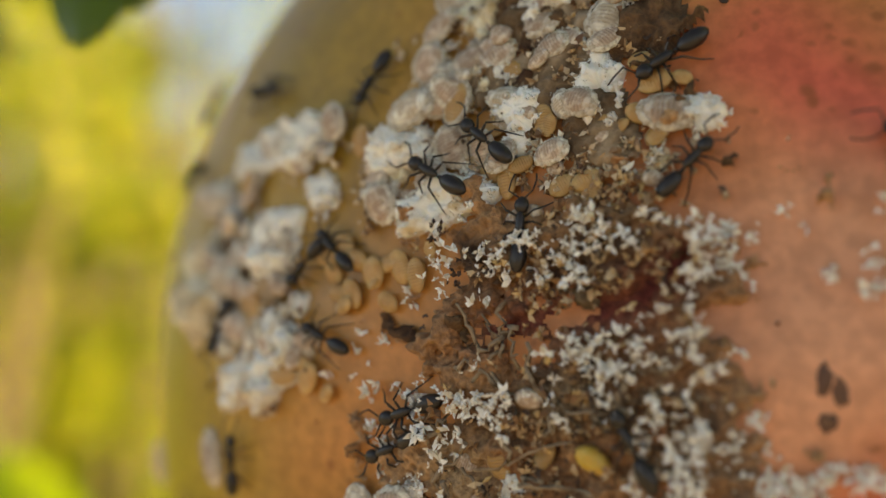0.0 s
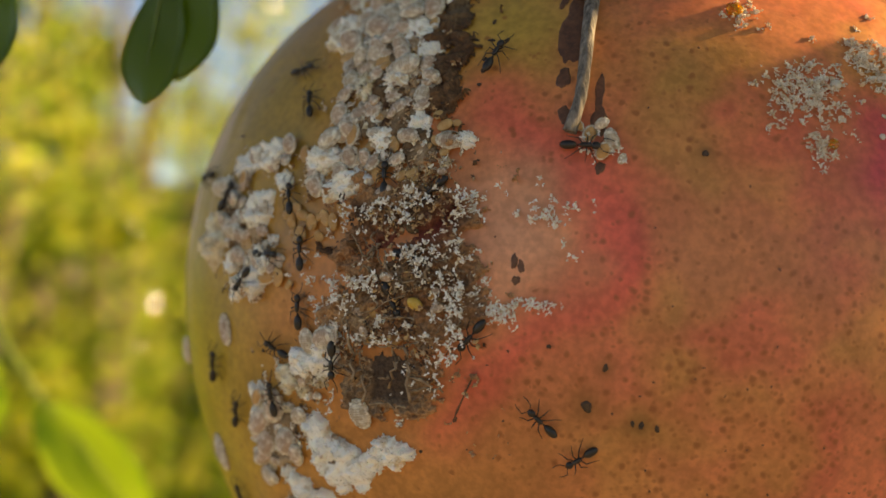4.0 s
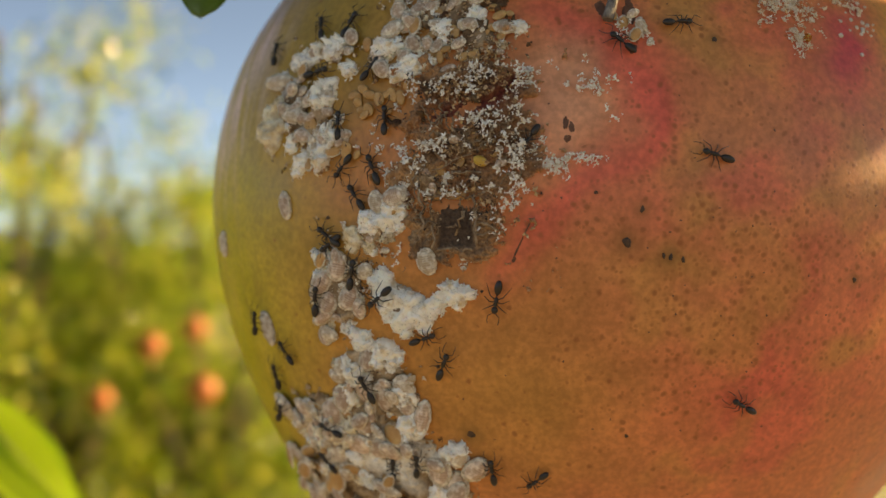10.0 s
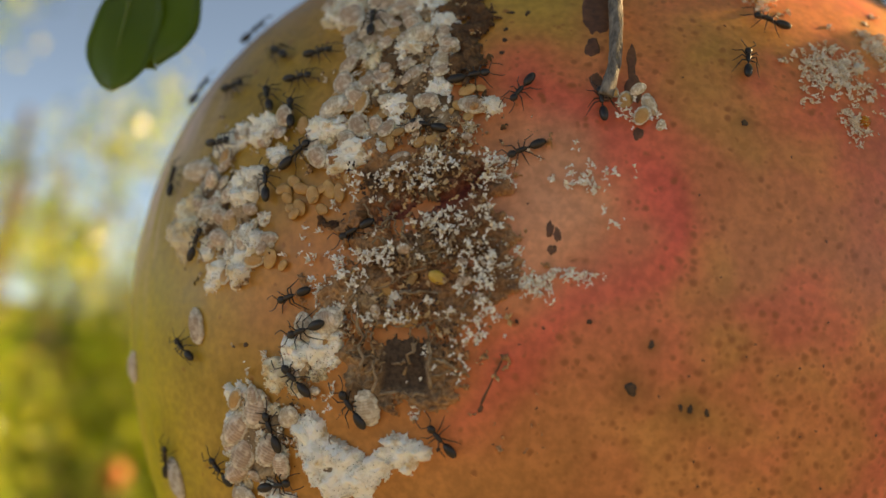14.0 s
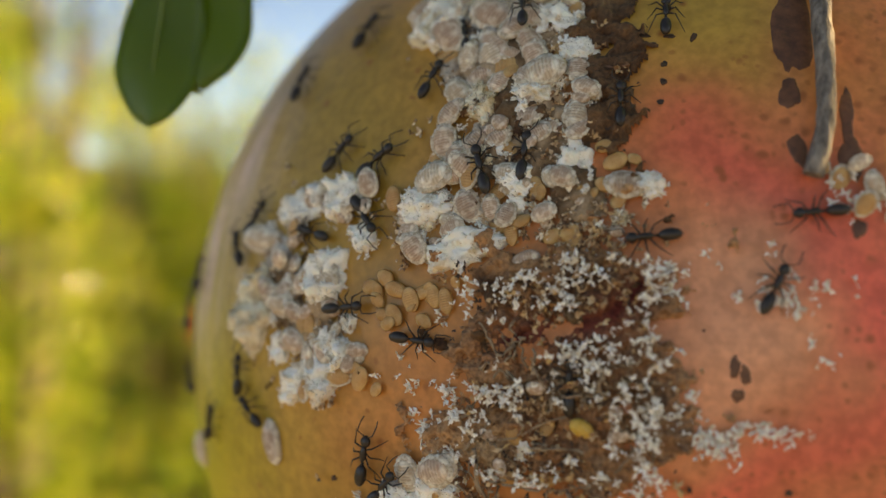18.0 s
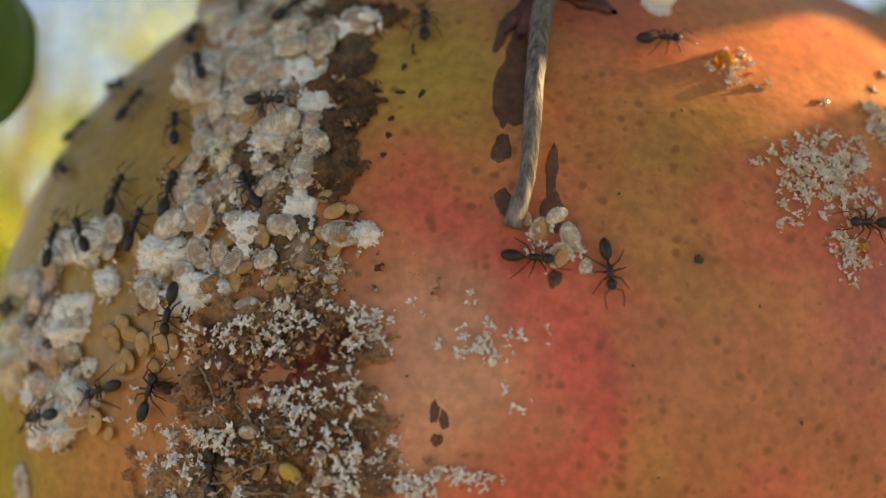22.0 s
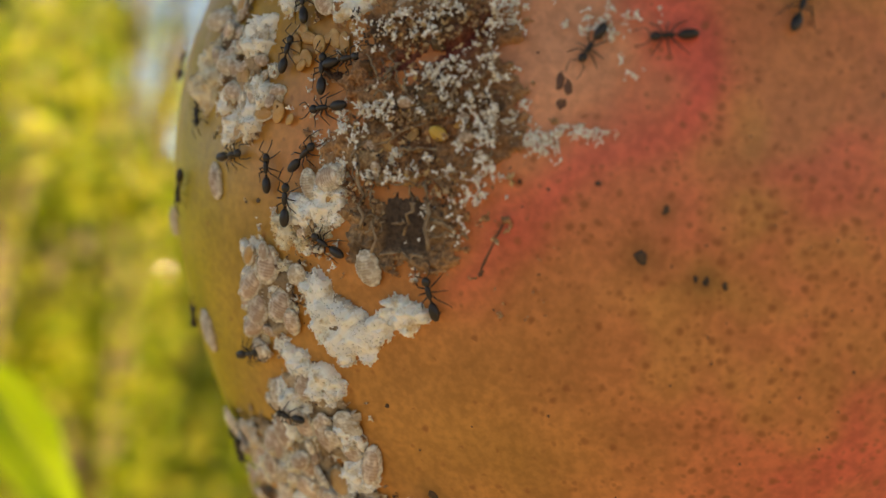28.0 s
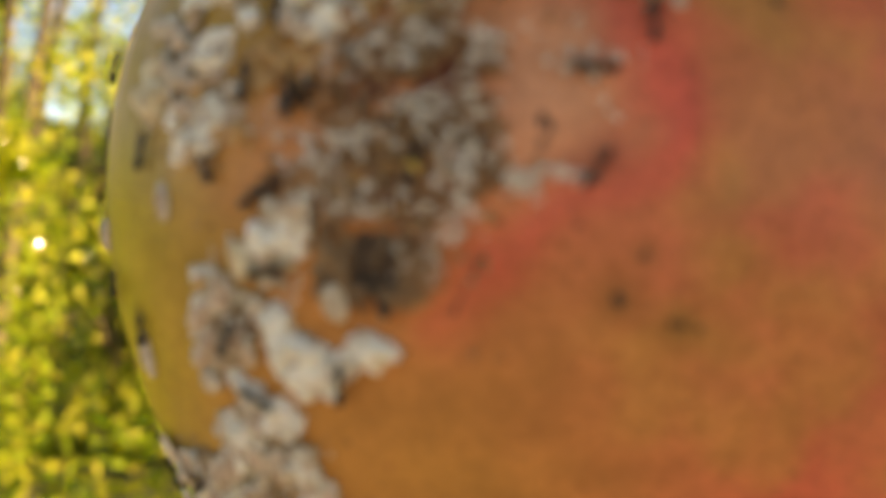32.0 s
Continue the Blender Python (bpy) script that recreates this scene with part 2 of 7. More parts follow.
def build_rind():
    u = np.linspace(-1, 1, 521)
    lon = 180 * (0.36 * u + 0.64 * u ** 3) - 2
    lat = np.concatenate([np.linspace(-89.5, -32, 40)[:-1], np.linspace(-32, 38, 300), np.linspace(38, 89.5, 40)[1:]])
    LO, LA = np.meshgrid(lon, lat)
    n = bearing(LO, LA)
    co_ = (n * rind_radius(n)[..., None]).reshape(-1, 3)
    w, h = len(lon), len(lat)
    i = (np.arange(h - 1)[:, None] * w + np.arange(w - 1)[None, :]).ravel()
    me = mesh_of("rind", co_.tolist(), np.stack([i, i + 1, i + w + 1, i + w], 1).tolist(), mat_rind)
    lo, la = LO.ravel(), LA.ravel()
    wob_ = turbulence(co_, 0.006, 3)
    wob2 = turbulence(co_, 0.0018, 2, 5.0)
    x, y = lo + 1.6 * wob_, la + 1.4 * turbulence(co_, 0.005, 2, 9.0)
    c = np.zeros((len(lo), 3)) + np.array((0.62, 0.235, 0.095))
    c = tint(c, 0.95 * blot(x, y, -44, 4, 33, 60, 0, 3.4), (0.36, 0.305, 0.045))
    c = tint(c, 0.85 * blot(x, y, -36, -4, 14, 17, 0, 3), (0.54, 0.55, 0.05))
    c = tint(c, 0.75 * blot(x, y, -19, 18, 8, 8.5, 0, 3), (0.34, 0.275, 0.042))
    c = tint(c, 0.75 * blot(x, y, -12.6, 5, 4.2, 3.8), (0.62, 0.28, 0.085))
    c = tint(c, 0.55 * blot(x, y, 13, 2, 12, 11, 0, 3), (0.57, 0.275, 0.105))
    c = tint(c, 0.8 * blot(x, y, -4, -12, 12, 8.5), (0.49, 0.285, 0.065))
    c = tint(c, 0.85 * blot(x, y, -1.5, 23.5, 5.0, 5.6, 0, 3), (0.45, 0.36, 0.06))
    c = tint(c, 0.5 * blot(x, y, 11.2, 20, 4, 3.5), (0.40, 0.30, 0.05))
    c = tint(c, 0.5 * blot(x, y, 6.3, -1.8, 3.2, 2.2), (0.42, 0.30, 0.05))
    c = tint(c, 0.35 * blot(x, y, 11, 6, 7, 6), (0.55, 0.29, 0.09))
    c = tint(c, 0.55 * blot(x, y, 20, -5, 16, 13), (0.64, 0.185, 0.10))
    blush, olive = turbulence(co_, 0.009, 4, 21.0), turbulence(co_, 0.007, 3, 33.0)
    right = np.clip((lo + 1) / 10, 0, 1) * np.clip((34 - lo) / 8, 0, 1)
    c = tint(c, right * np.clip(0.05 + 0.9 * blush, 0, 0.5), (0.66, 0.14, 0.095))
    c = tint(c, right * np.clip(1.1 * olive, 0, 0.6), (0.50, 0.315, 0.08))
    red = (0.70, 0.11, 0.085)
    for lo0, la0, wd, hg, tu, k in ((-2.4, 17.8, 1.8, 1.5, 0, 0.6), (-0.2, 16.6, 2.2, 1.5, -20, 0.75), (2.2, 14.6, 2.1, 1.5, -40, 0.85), (4.6, 12.6, 1.9, 1.8, -45, 0.9), (6.5, 10.2, 1.5, 1.9, 0, 0.9),
                                    (6.8, 8.2, 1.5, 1.8, 0, 0.85), (5.8, 6.2, 1.6, 1.5, 30, 0.7), (3.6, 4.5, 2.0, 1.2, 25, 0.8), (0.8, 2.8, 2.1, 1.2, 35, 0.8), (-1.8, 0.6, 1.8, 1.5, 40, 0.85), (-3.8, -1.6, 1.2, 1.6, 0, 0.6),
                                    (14.3, -11.4, 5, 3.4, 20, 0.45), (14.9, 15.4, 2.4, 2.4, 0, 0.6), (9.5, 24.5, 3.0, 2.2, 0, 0.35), (14, -2.5, 4, 2.2, 25, 0.25), (19.6, 10.9, 2.8, 1.6, 0, 0.35), (7.0, 20.8, 1.6, 1.2, 0, 0.3)):
        c = tint(c, 0.72 * k * blot(x, y, lo0, la0, 1.3 * wd, 1.3 * hg, tu), red)
    for lo0, la0, wd, hg, k in ((24.0, 15.4, 2.6, 2.8, 0.9), (21.8, 13.6, 1.9, 1.9, 0.7), (27.0, 18.4, 2.0, 2.4, 0.75)):
        c = tint(c, k * blot(x, y, lo0, la0, wd, hg, 20), (0.54, 0.045, 0.085))
    c = tint(c, 0.6 * blot(x, y, 23.9, 20.4, 2.4, 1.6), (0.52, 0.36, 0.07))
    c = tint(c, 0.9 * blot(x, y, -0.2, 9.7, 4.4, 4.4, 0, 3), (0.74, 0.42, 0.24))
    c = tint(c, 0.75 * blot(x, y, 31, 16, 3.5, 7), (0.55, 0.34, 0.07))
    # pale scurf in upright streaks on the shoulder, and grazes
    streak = np.array([noise.noise(Vector((a * 1.1, b * 0.14, 3.0))) + 0.6 * noise.noise(Vector((a * 3.1, b * 0.3, 8.0))) for a, b in zip(lo, la)])
    c = tint(c, np.clip(0.95 * blot(lo, la, -36, 20, 9.0, 15, 8, 4) * (0.7 + 1.3 * streak), 0, 0.9), (0.74, 0.70, 0.72))
    c = tint(c, np.clip(0.45 * blot(lo, la, -40, -4, 12, 16) * (0.1 + 1.3 * streak), 0, 0.5), (0.56, 0.45, 0.14))
    c = tint(c, np.clip(blot(lo, la, -22, -2, 8, 14) * (streak - 0.55) * 1.8, 0, 0.55), (0.22, 0.15, 0.03))
    for a, b, r in ((4.4, -0.6, 1.5), (7.4, -1.7, 1.2), (5.5, 1.7, 0.8), (-7.8, -15.3, 1.3), (11.4, 14.2, 0.9), (22.5, -3.7, 0.8)):
        c = tint(c, 0.6 * blot(lo, la, a, b, r * 0.75, r * 0.75), (0.20, 0.12, 0.03))
    c *= (1 + 0.10 * wob_ + 0.07 * wob2)[:, None]
    c = c * np.array((1.05, 0.835, 0.85))
    colour_layer(me, "pigment", np.clip(c, 0.01, 0.9))
    f = 0.10 + 0.62 * blot(x, y, 13, -3, 14, 12, 0, 3) + 0.3 * blot(x, y, 6, 19, 6, 6) + 0.12 * wob_ - 0.5 * blot(lo, la, 0.2, 9.8, 3.3, 3.7, 0, 3)
    f *= 1 - 0.85 * blot(lo, la, -32, 5, 21, 40, 0, 4)
    colour_layer(me, "freckle", np.clip(np.stack([f] * 3, 1), 0, 0.8))
    return me


fruit = tagged(new("pomegranate"), "ripe pomegranate with yellow and red peel, infested with mealybugs", "fruit")
rind = new("rind", build_rind())
rind.parent = fruit
tagged(rind, "waxy freckled peel, yellow-green, orange and red")

# stem of the fruit above, where it hangs
bm = bmesh.new()
for k in range(10):
    a, b = on_rind(20, 86).lerp(Vector((0.004, 0.012, 0.085)), k / 10), on_rind(20, 86).lerp(Vector((0.004, 0.012, 0.085)), (k + 1) / 10)
    m = (b - a).to_track_quat("Z", "Y").to_matrix().to_4x4()
    m.translation = (a + b) / 2
    bmesh.ops.create_cone(bm, segments=10, radius1=0.0026 - 0.00008 * k, radius2=0.0025 - 0.00008 * k, depth=(b - a).length * 1.05, matrix=m)
mat_twig, *_ = material("twig_bark", 0.85)
grain(mat_twig, (0.10, 0.075, 0.055), (0.34, 0.28, 0.22), 0.0005, 0.9, depth=0.0002)
part("fruit_stem", bm, mat_twig, fruit)

# ---- scab, pit and crack ----
mat_scab, nodes, links, bs = material("scab", 0.8)
at = nodes.new("ShaderNodeAttribute")
at.attribute_name = "pigment"
co = nodes.new("ShaderNodeTexCoord")
fine = noise_node(0.00022, 5)
links.new(mixed("MULTIPLY", 1.0, at.outputs["Color"], mixed("MIX", ranged(fine, 0.3, 0.7), (0.62, 0.58, 0.55, 1), (1.25, 1.23, 1.18, 1))), bs.inputs["Base Color"])
bump = nodes.new("ShaderNodeBump")
bump.inputs["Strength"].default_value, bump.inputs["Distance"].default_value = 0.9, 0.0002
links.new(fine, bump.inputs["Height"])
links.new(bump.outputs["Normal"], bs.inputs["Normal"])
bs.inputs["Specular IOR Level"].default_value = 0.3

SCAB = [(-5.6, 10.4, 5.0, 2.7, -90), (-7.2, 5.0, 7.0, 3.8, -90), (-7.6, -0.2, 4.6, 3.4, -90), (-4.4, 7.8, 3.4, 2.6, -90), (-9.6, 10.6, 2.2, 1.4, -90), (-3.0, 5.2, 1.6, 2.6, 0)]
BLACKENED = [(-7.7, 9.3, 2.6, 0.7), (-5.0, 10.0, 2.4, 0.6), (-9.8, 10.6, 1.5, 0.9), (-10.6, -0.8, 0.7, 1.8), (-5.2, 11.2, 1.4, 0.7), (-9.8, 2.0, 1.2, 0.7), (-6.2, 7.4, 0.9, 0.9), (-9.0, -1.4, 1.2, 0.8), (-4.0, 6.6, 1.0, 0.6), (-8.6, 6.0, 1.2, 0.5)]
DARK = [(-4.9, 20.4, 1.9, 5.4, 4), (-12.4, 8.4, 0.9, 0.9, 0), (-5.2, 24.6, 2.8, 2.0, 0), (-5.6, 27.6, 2.4, 2.4, 0), (-3.6, 22.2, 1.6, 0.7, -90), (-8.7, 18.2, 2.2, 2.4, 0), (-9.2, 16.4, 1.6, 1.2, 0)]
CRACK = [(-8.9, 8.5), (-7.0, 9.0), (-5.5, 9.3), (-4.4, 9.8), (-3.3, 11.0)]


def build_patch(name, lo0, lo1, la0, la1, step, spots, pits, seed, dark):
    lon, lat = np.arange(lo0, lo1, step), np.arange(la0, la1, step)
    LO, LA = np.meshgrid(lon, lat)
    n = bearing(LO, LA)
    r = rind_radius(n).ravel()
    n = n.reshape(-1, 3)
    lo, la = LO.ravel(), LA.ravel()
    base = n * r[:, None]
    w1, w2, w3 = turbulence(base, 0.0022, 4, seed), turbulence(base, 0.0007, 3, seed + 4), turbulence(base, 0.0045, 2, seed + 8)
    m = np.zeros(len(lo))
    low, law = lo + 0.8 * w1 + 1.1 * w3, la + 0.7 * turbulence(base, 0.003, 3, seed + 15)
    for a, b, wd, hg, tu in spots:
        m = np.maximum(m, blot(low, law, a, b, wd * 0.72, hg * 0.72, tu + 90, 2.6) if wd > hg * 1.3 else blot(low, law, a, b, wd * 0.72, hg * 0.72, 0, 2.6))
    m = m + 0.55 * w1 + 0.40 * w2
    keep = m > 0.38
    edge = np.clip((m - 0.38) / 0.25, 0, 1)
    up = 0.00003 + edge * (0.00020 + 0.00042 * np.abs(w1) + 0.00028 * w2)
    k = np.clip(0.5 + 0.9 * w1 + 0.5 * w2, 0, 1)
    c = tint(np.zeros((len(lo), 3)) + np.array((0.28, 0.11, 0.048)), k, (0.62, 0.32, 0.155))
    c = tint(c, np.clip(1.6 * w3 - 0.1, 0, 0.8), (0.68, 0.46, 0.27))
    c = tint(c, np.clip(-1.6 * w3 - 0.35, 0, 0.6), (0.34, 0.20, 0.125))
    if dark:
        c = c * 0.25
    else:
        for a, b, wd, hg in BLACKENED:
            c = tint(c, 0.8 * blot(low, law, a, b, wd, hg), (0.06, 0.032, 0.022))
        c = tint(c * 0.68, 0.85 * (1 - np.clip((m - 0.38) / 0.45, 0, 1)), (0.52, 0.27, 0.14))
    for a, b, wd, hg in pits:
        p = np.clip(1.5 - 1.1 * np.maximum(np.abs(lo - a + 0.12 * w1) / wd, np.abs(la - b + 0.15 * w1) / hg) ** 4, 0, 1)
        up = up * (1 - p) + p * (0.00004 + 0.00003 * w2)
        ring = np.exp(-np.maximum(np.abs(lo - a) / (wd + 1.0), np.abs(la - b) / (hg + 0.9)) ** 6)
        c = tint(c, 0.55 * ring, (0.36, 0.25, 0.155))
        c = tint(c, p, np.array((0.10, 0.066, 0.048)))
    if pits:
        for (a, b), (a2, b2) in zip(CRACK, CRACK[1:]):
            s = np.clip(((lo - a) * (a2 - a) + (la - b) * (b2 - b)) / ((a2 - a) ** 2 + (b2 - b) ** 2), 0, 1)
            d = np.hypot(lo - a - s * (a2 - a), la - b - s * (b2 - b)) + 0.12 * w2
            g = np.exp(-(d / 0.36) ** 2)
            up -= 0.00045 * g
            c = tint(c, 0.55 * np.exp(-(d / 0.95) ** 2), (0.30, 0.10, 0.06))
            c = tint(c, g, (0.13, 0.022, 0.018))
    up = np.maximum(up, 0.00002)
    co_ = n * (r + up)[:, None]
    w, h = len(lon), len(lat)
    i = (np.arange(h - 1)[:, None] * w + np.arange(w - 1)[None, :]).ravel()
    faces = np.stack([i, i + 1, i + w + 1, i + w], 1)
    faces = faces[keep[faces].all(1)]
    used = np.unique(faces)
    back = np.full(len(lo), -1)
    back[used] = np.arange(len(used))
    me = mesh_of(name, co_[used].tolist(), back[faces].tolist(), mat_scab)
    colour_layer(me, "pigment", np.clip(c[used], 0.01, 0.9))
    ob = new(name, me)
    ob.parent = fruit
    return ob


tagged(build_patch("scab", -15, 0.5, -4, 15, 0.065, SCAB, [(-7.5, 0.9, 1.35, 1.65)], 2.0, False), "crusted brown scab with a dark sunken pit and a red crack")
tagged(build_patch("mould", -14, -2, 7, 30, 0.11, DARK, [], 12.0, True), "sooty dark brown mould")

# dried fibres that net the scab
mat_fibre, *_ = material("dried_fibre", 0.75)
grain(mat_fibre, (0.16, 0.095, 0.055), (0.42, 0.30, 0.19), 0.0004, 0.5, depth=0.0001)


def tube(bm, pts, radii, sides=6):
    """A tube along points."""
    rings = []
    for k, p in enumerate(pts):
        d = (pts[min(k + 1, len(pts) - 1)] - pts[max(k - 1, 0)]).normalized()
        a = d.orthogonal().normalized()
        b = d.cross(a)
        rings.append([bm.verts.new(p + (a * math.cos(6.2832 * s / sides) + b * math.sin(6.2832 * s / sides)) * radii[k]) for s in range(sides)])
    for r0, r1 in zip(rings, rings[1:]):
        # keep the rings from twisting
        j = min(range(sides), key=lambda q: (r1[q].co - r0[0].co).length)
        for s in range(sides):
            f = bm.faces.new((r0[s], r0[(s + 1) % sides], r1[(s + 1 + j) % sides], r1[(s + j) % sides]))
            f.smooth = True
    bm.faces.new(rings[0][::-1])
    bm.faces.new(rings[-1])


def fibres():
    rnd = random.Random(5)
    frame_ = [((-9.0, 2.8), (-6.0, 2.75)), ((-9.0, 2.6), (-8.9, -0.7)), ((-6.0, 2.75), (-5.8, -0.6)), ((-9.9, 2.9), (-8.6, 2.8)), ((-8.8, -0.8), (-6.3, -1.0)),
              ((-8.9, 4.6), (-6.2, 5.6)), ((-6.0, 2.7), (-4.2, 3.4)), ((-9.5, 0.2), (-8.3, 1.3)), ((-7.6, 4.4), (-5.4, 4.3)), ((-5.9, 1.0), (-4.5, 0.4)), ((-10.0, 4.2), (-9.6, 0.4))]
    for _ in range(44):
        a, b = rnd.uniform(-10.5, -2.8), rnd.uniform(-1, 8.3)
        an, ln = rnd.uniform(0, 3.1), rnd.uniform(0.7, 2.0)
        frame_.append(((a, b), (a + ln * math.cos(an), b + ln * math.sin(an))))
    for q, ((a, b), (a2, b2)) in enumerate(frame_):
        thick, lift = (1.15, 0.00025) if q < 11 else (1.0, 0.0)
        bm = bmesh.new()
        pts = []
        for k in range(8):
            f = k / 7
            pts.append(on_rind(a + (a2 - a) * f + rnd.gauss(0, 0.10), b + (b2 - b) * f + rnd.gauss(0, 0.10), 0.00040 + lift + 0.0003 * rnd.random()))
        w = thick * rnd.uniform(0.00004, 0.0001)
        tube(bm, pts, [w * rnd.uniform(0.7, 1.3) for _ in pts])
        part("dried_fibre", bm, mat_fibre, fruit)


fibres()

# spots, stains and scratches
mat_spot, *_ = material("dark_spot", 0.55)
grain(mat_spot, (0.018, 0.010, 0.006), (0.10, 0.045, 0.018), 0.0003, 0.5, depth=0.0001)
mat_stain, *_ = material("brown_stain", 0.5)
grain(mat_stain, (0.075, 0.026, 0.012), (0.20, 0.078, 0.034), 0.0005, 0.5, depth=0.0001)


def blotch(name, lon, lat, length, width, turn, mat, seed, rough=0.22, high=0.00006):
    """A thin irregular raised blot on the peel."""
    rnd = random.Random(seed)
    m = seat(lon, lat, turn)
    bm = bmesh.new()
    ph = [rnd.uniform(0, 6.3) for _ in range(4)]
    rings, sides = [], 28
    for k, (f, z) in enumerate(((1.0, 0.1), (0.93, 0.75), (0.7, 1.0), (0.35, 0.95))):
        ring = []
        for s in range(sides):
            a = 6.2832 * s / sides
            w = 1 + rough * (0.5 * math.sin(2 * a + ph[0]) + 0.4 * math.sin(3 * a + ph[1]) + 0.3 * math.sin(5 * a + ph[2]) + 0.2 * math.sin(9 * a + ph[3]))
            x, y = math.cos(a) * width * 0.0005 * f * w, math.sin(a) * length * 0.0005 * f * w
            p = m @ Vector((x, y, 0))
            nn = np.array(p.normalized())
            ring.append(bm.verts.new(Vector(nn * (rind_radius(nn) + high * z))))
        rings.append(ring)
    for r0, r1 in zip(rings, rings[1:]):
        for s in range(sides):
            bm.faces.new((r0[s], r0[(s + 1) % sides], r1[(s + 1) % sides], r1[s])).smooth = True
    bm.faces.new(rings[-1]).smooth = True
    return part(name, bm, mat, fruit)


SPOTS = [(4.4, -0.6, 0.95, 0.75, 2), (5.5, 1.7, 0.68, 0.36, -26), (7.0, -1.6, 0.47, 0.32, 2), (7.5, -1.7, 0.63, 0.38, 2), (8.4, -1.9, 0.63, 0.32, 2), (2.3, 2.9, 0.36, 0.36, 2), (-9.7, -9.6, 0.35, 0.35, -13), (-7.8, -15.3, 0.8, 0.72, -5), (22.5, -3.7, 0.5, 0.45, 6), (-17.6, 1.7, 0.38, 0.42, -3), (4.5, -15.6, 0.4, 0.38, 1), (11.4, 14.2, 0.55, 0.45, -1), (-5.9, -3.9, 0.29, 0.30, -4)]
SPOT_ROW = [(-2.5, 23.9, 0.53, 0.34, -13), (-1.3, 22.2, 0.65, 0.34, -16), (-2.4, 22.3, 0.7, 0.28, -89), (-3.6, 22.4, 0.7, 0.3, -95), (-2.6, 20.8, 0.41, 0.37, 2), (-2.6, 19.9, 0.41, 0.40, 2), (-2.7, 18.9, 0.35, 0.35, 2), (-3.7, 21.3, 0.46, 0.36, 4)]
STAINS = [(3.2, 22.8, 6.07, 1.48, -5), (3.4, 25.3, 3.7, 1.07, -10), (2.8, 19.2, 1.62, 0.79, -1), (3.0, 16.6, 1.42, 0.72, 4), (5.1, 18.0, 2.71, 0.58, -4), (5.1, 16.2, 2.07, 0.91, -2), (2.5, 26.4, 2.9, 0.73, -10), (5.2, 13.3, 0.83, 0.53, -3), (0.3, 7.8, 0.94, 0.37, -9), (0.7, 7.5, 0.81, 0.38, 14), (0.4, 6.7, 0.56, 0.46, 0), (-2.5, 0.5, 1.7, 0.1, -27), (-3.2, -0.9, 1.9, 0.13, -27), (-3.5, -1.7, 0.4, 0.24, -27)]
for k, s in enumerate(SPOTS + SPOT_ROW):
    blotch("dark_spot", s[0], s[1], s[2] * 0.78, s[3] * 0.78, s[4], mat_spot, 40 + k)
for k, s in enumerate(STAINS):
    blotch("brown_stain", *s, mat_stain, 80 + k, 0.24, 0.00004 + 0.00001 * (k % 3))
rnd = random.Random(77)
for k in range(60):
    blotch("dark_spot", rnd.gauss(10, 9), rnd.gauss(0, 9), rnd.uniform(0.10, 0.2), rnd.uniform(0.08, 0.17), rnd.uniform(0, 180), mat_stain, 200 + k, 0.3, 0.00003)

# ---- mealybugs, wax and crumbs ----
RELIEF = []


def waxy(name, a, b, size, rough=0.9, bump=0.8, depth=0.00012, rand=0.12, low=0.3, high=0.7, soft=0.25):
    m, nd, ln, p = material(name, rough)
    grain(m, a, b, size, bump, 6.0, low, high, depth, rand=rand)
    p.inputs["Subsurface Weight"].default_value = soft
    p.inputs["Subsurface Radius"].default_value = (0.0005, 0.00035, 0.00025)
    p.inputs["Subsurface Scale"].default_value = 1.0
    p.inputs["Specular IOR Level"].default_value = 0.25
    return m


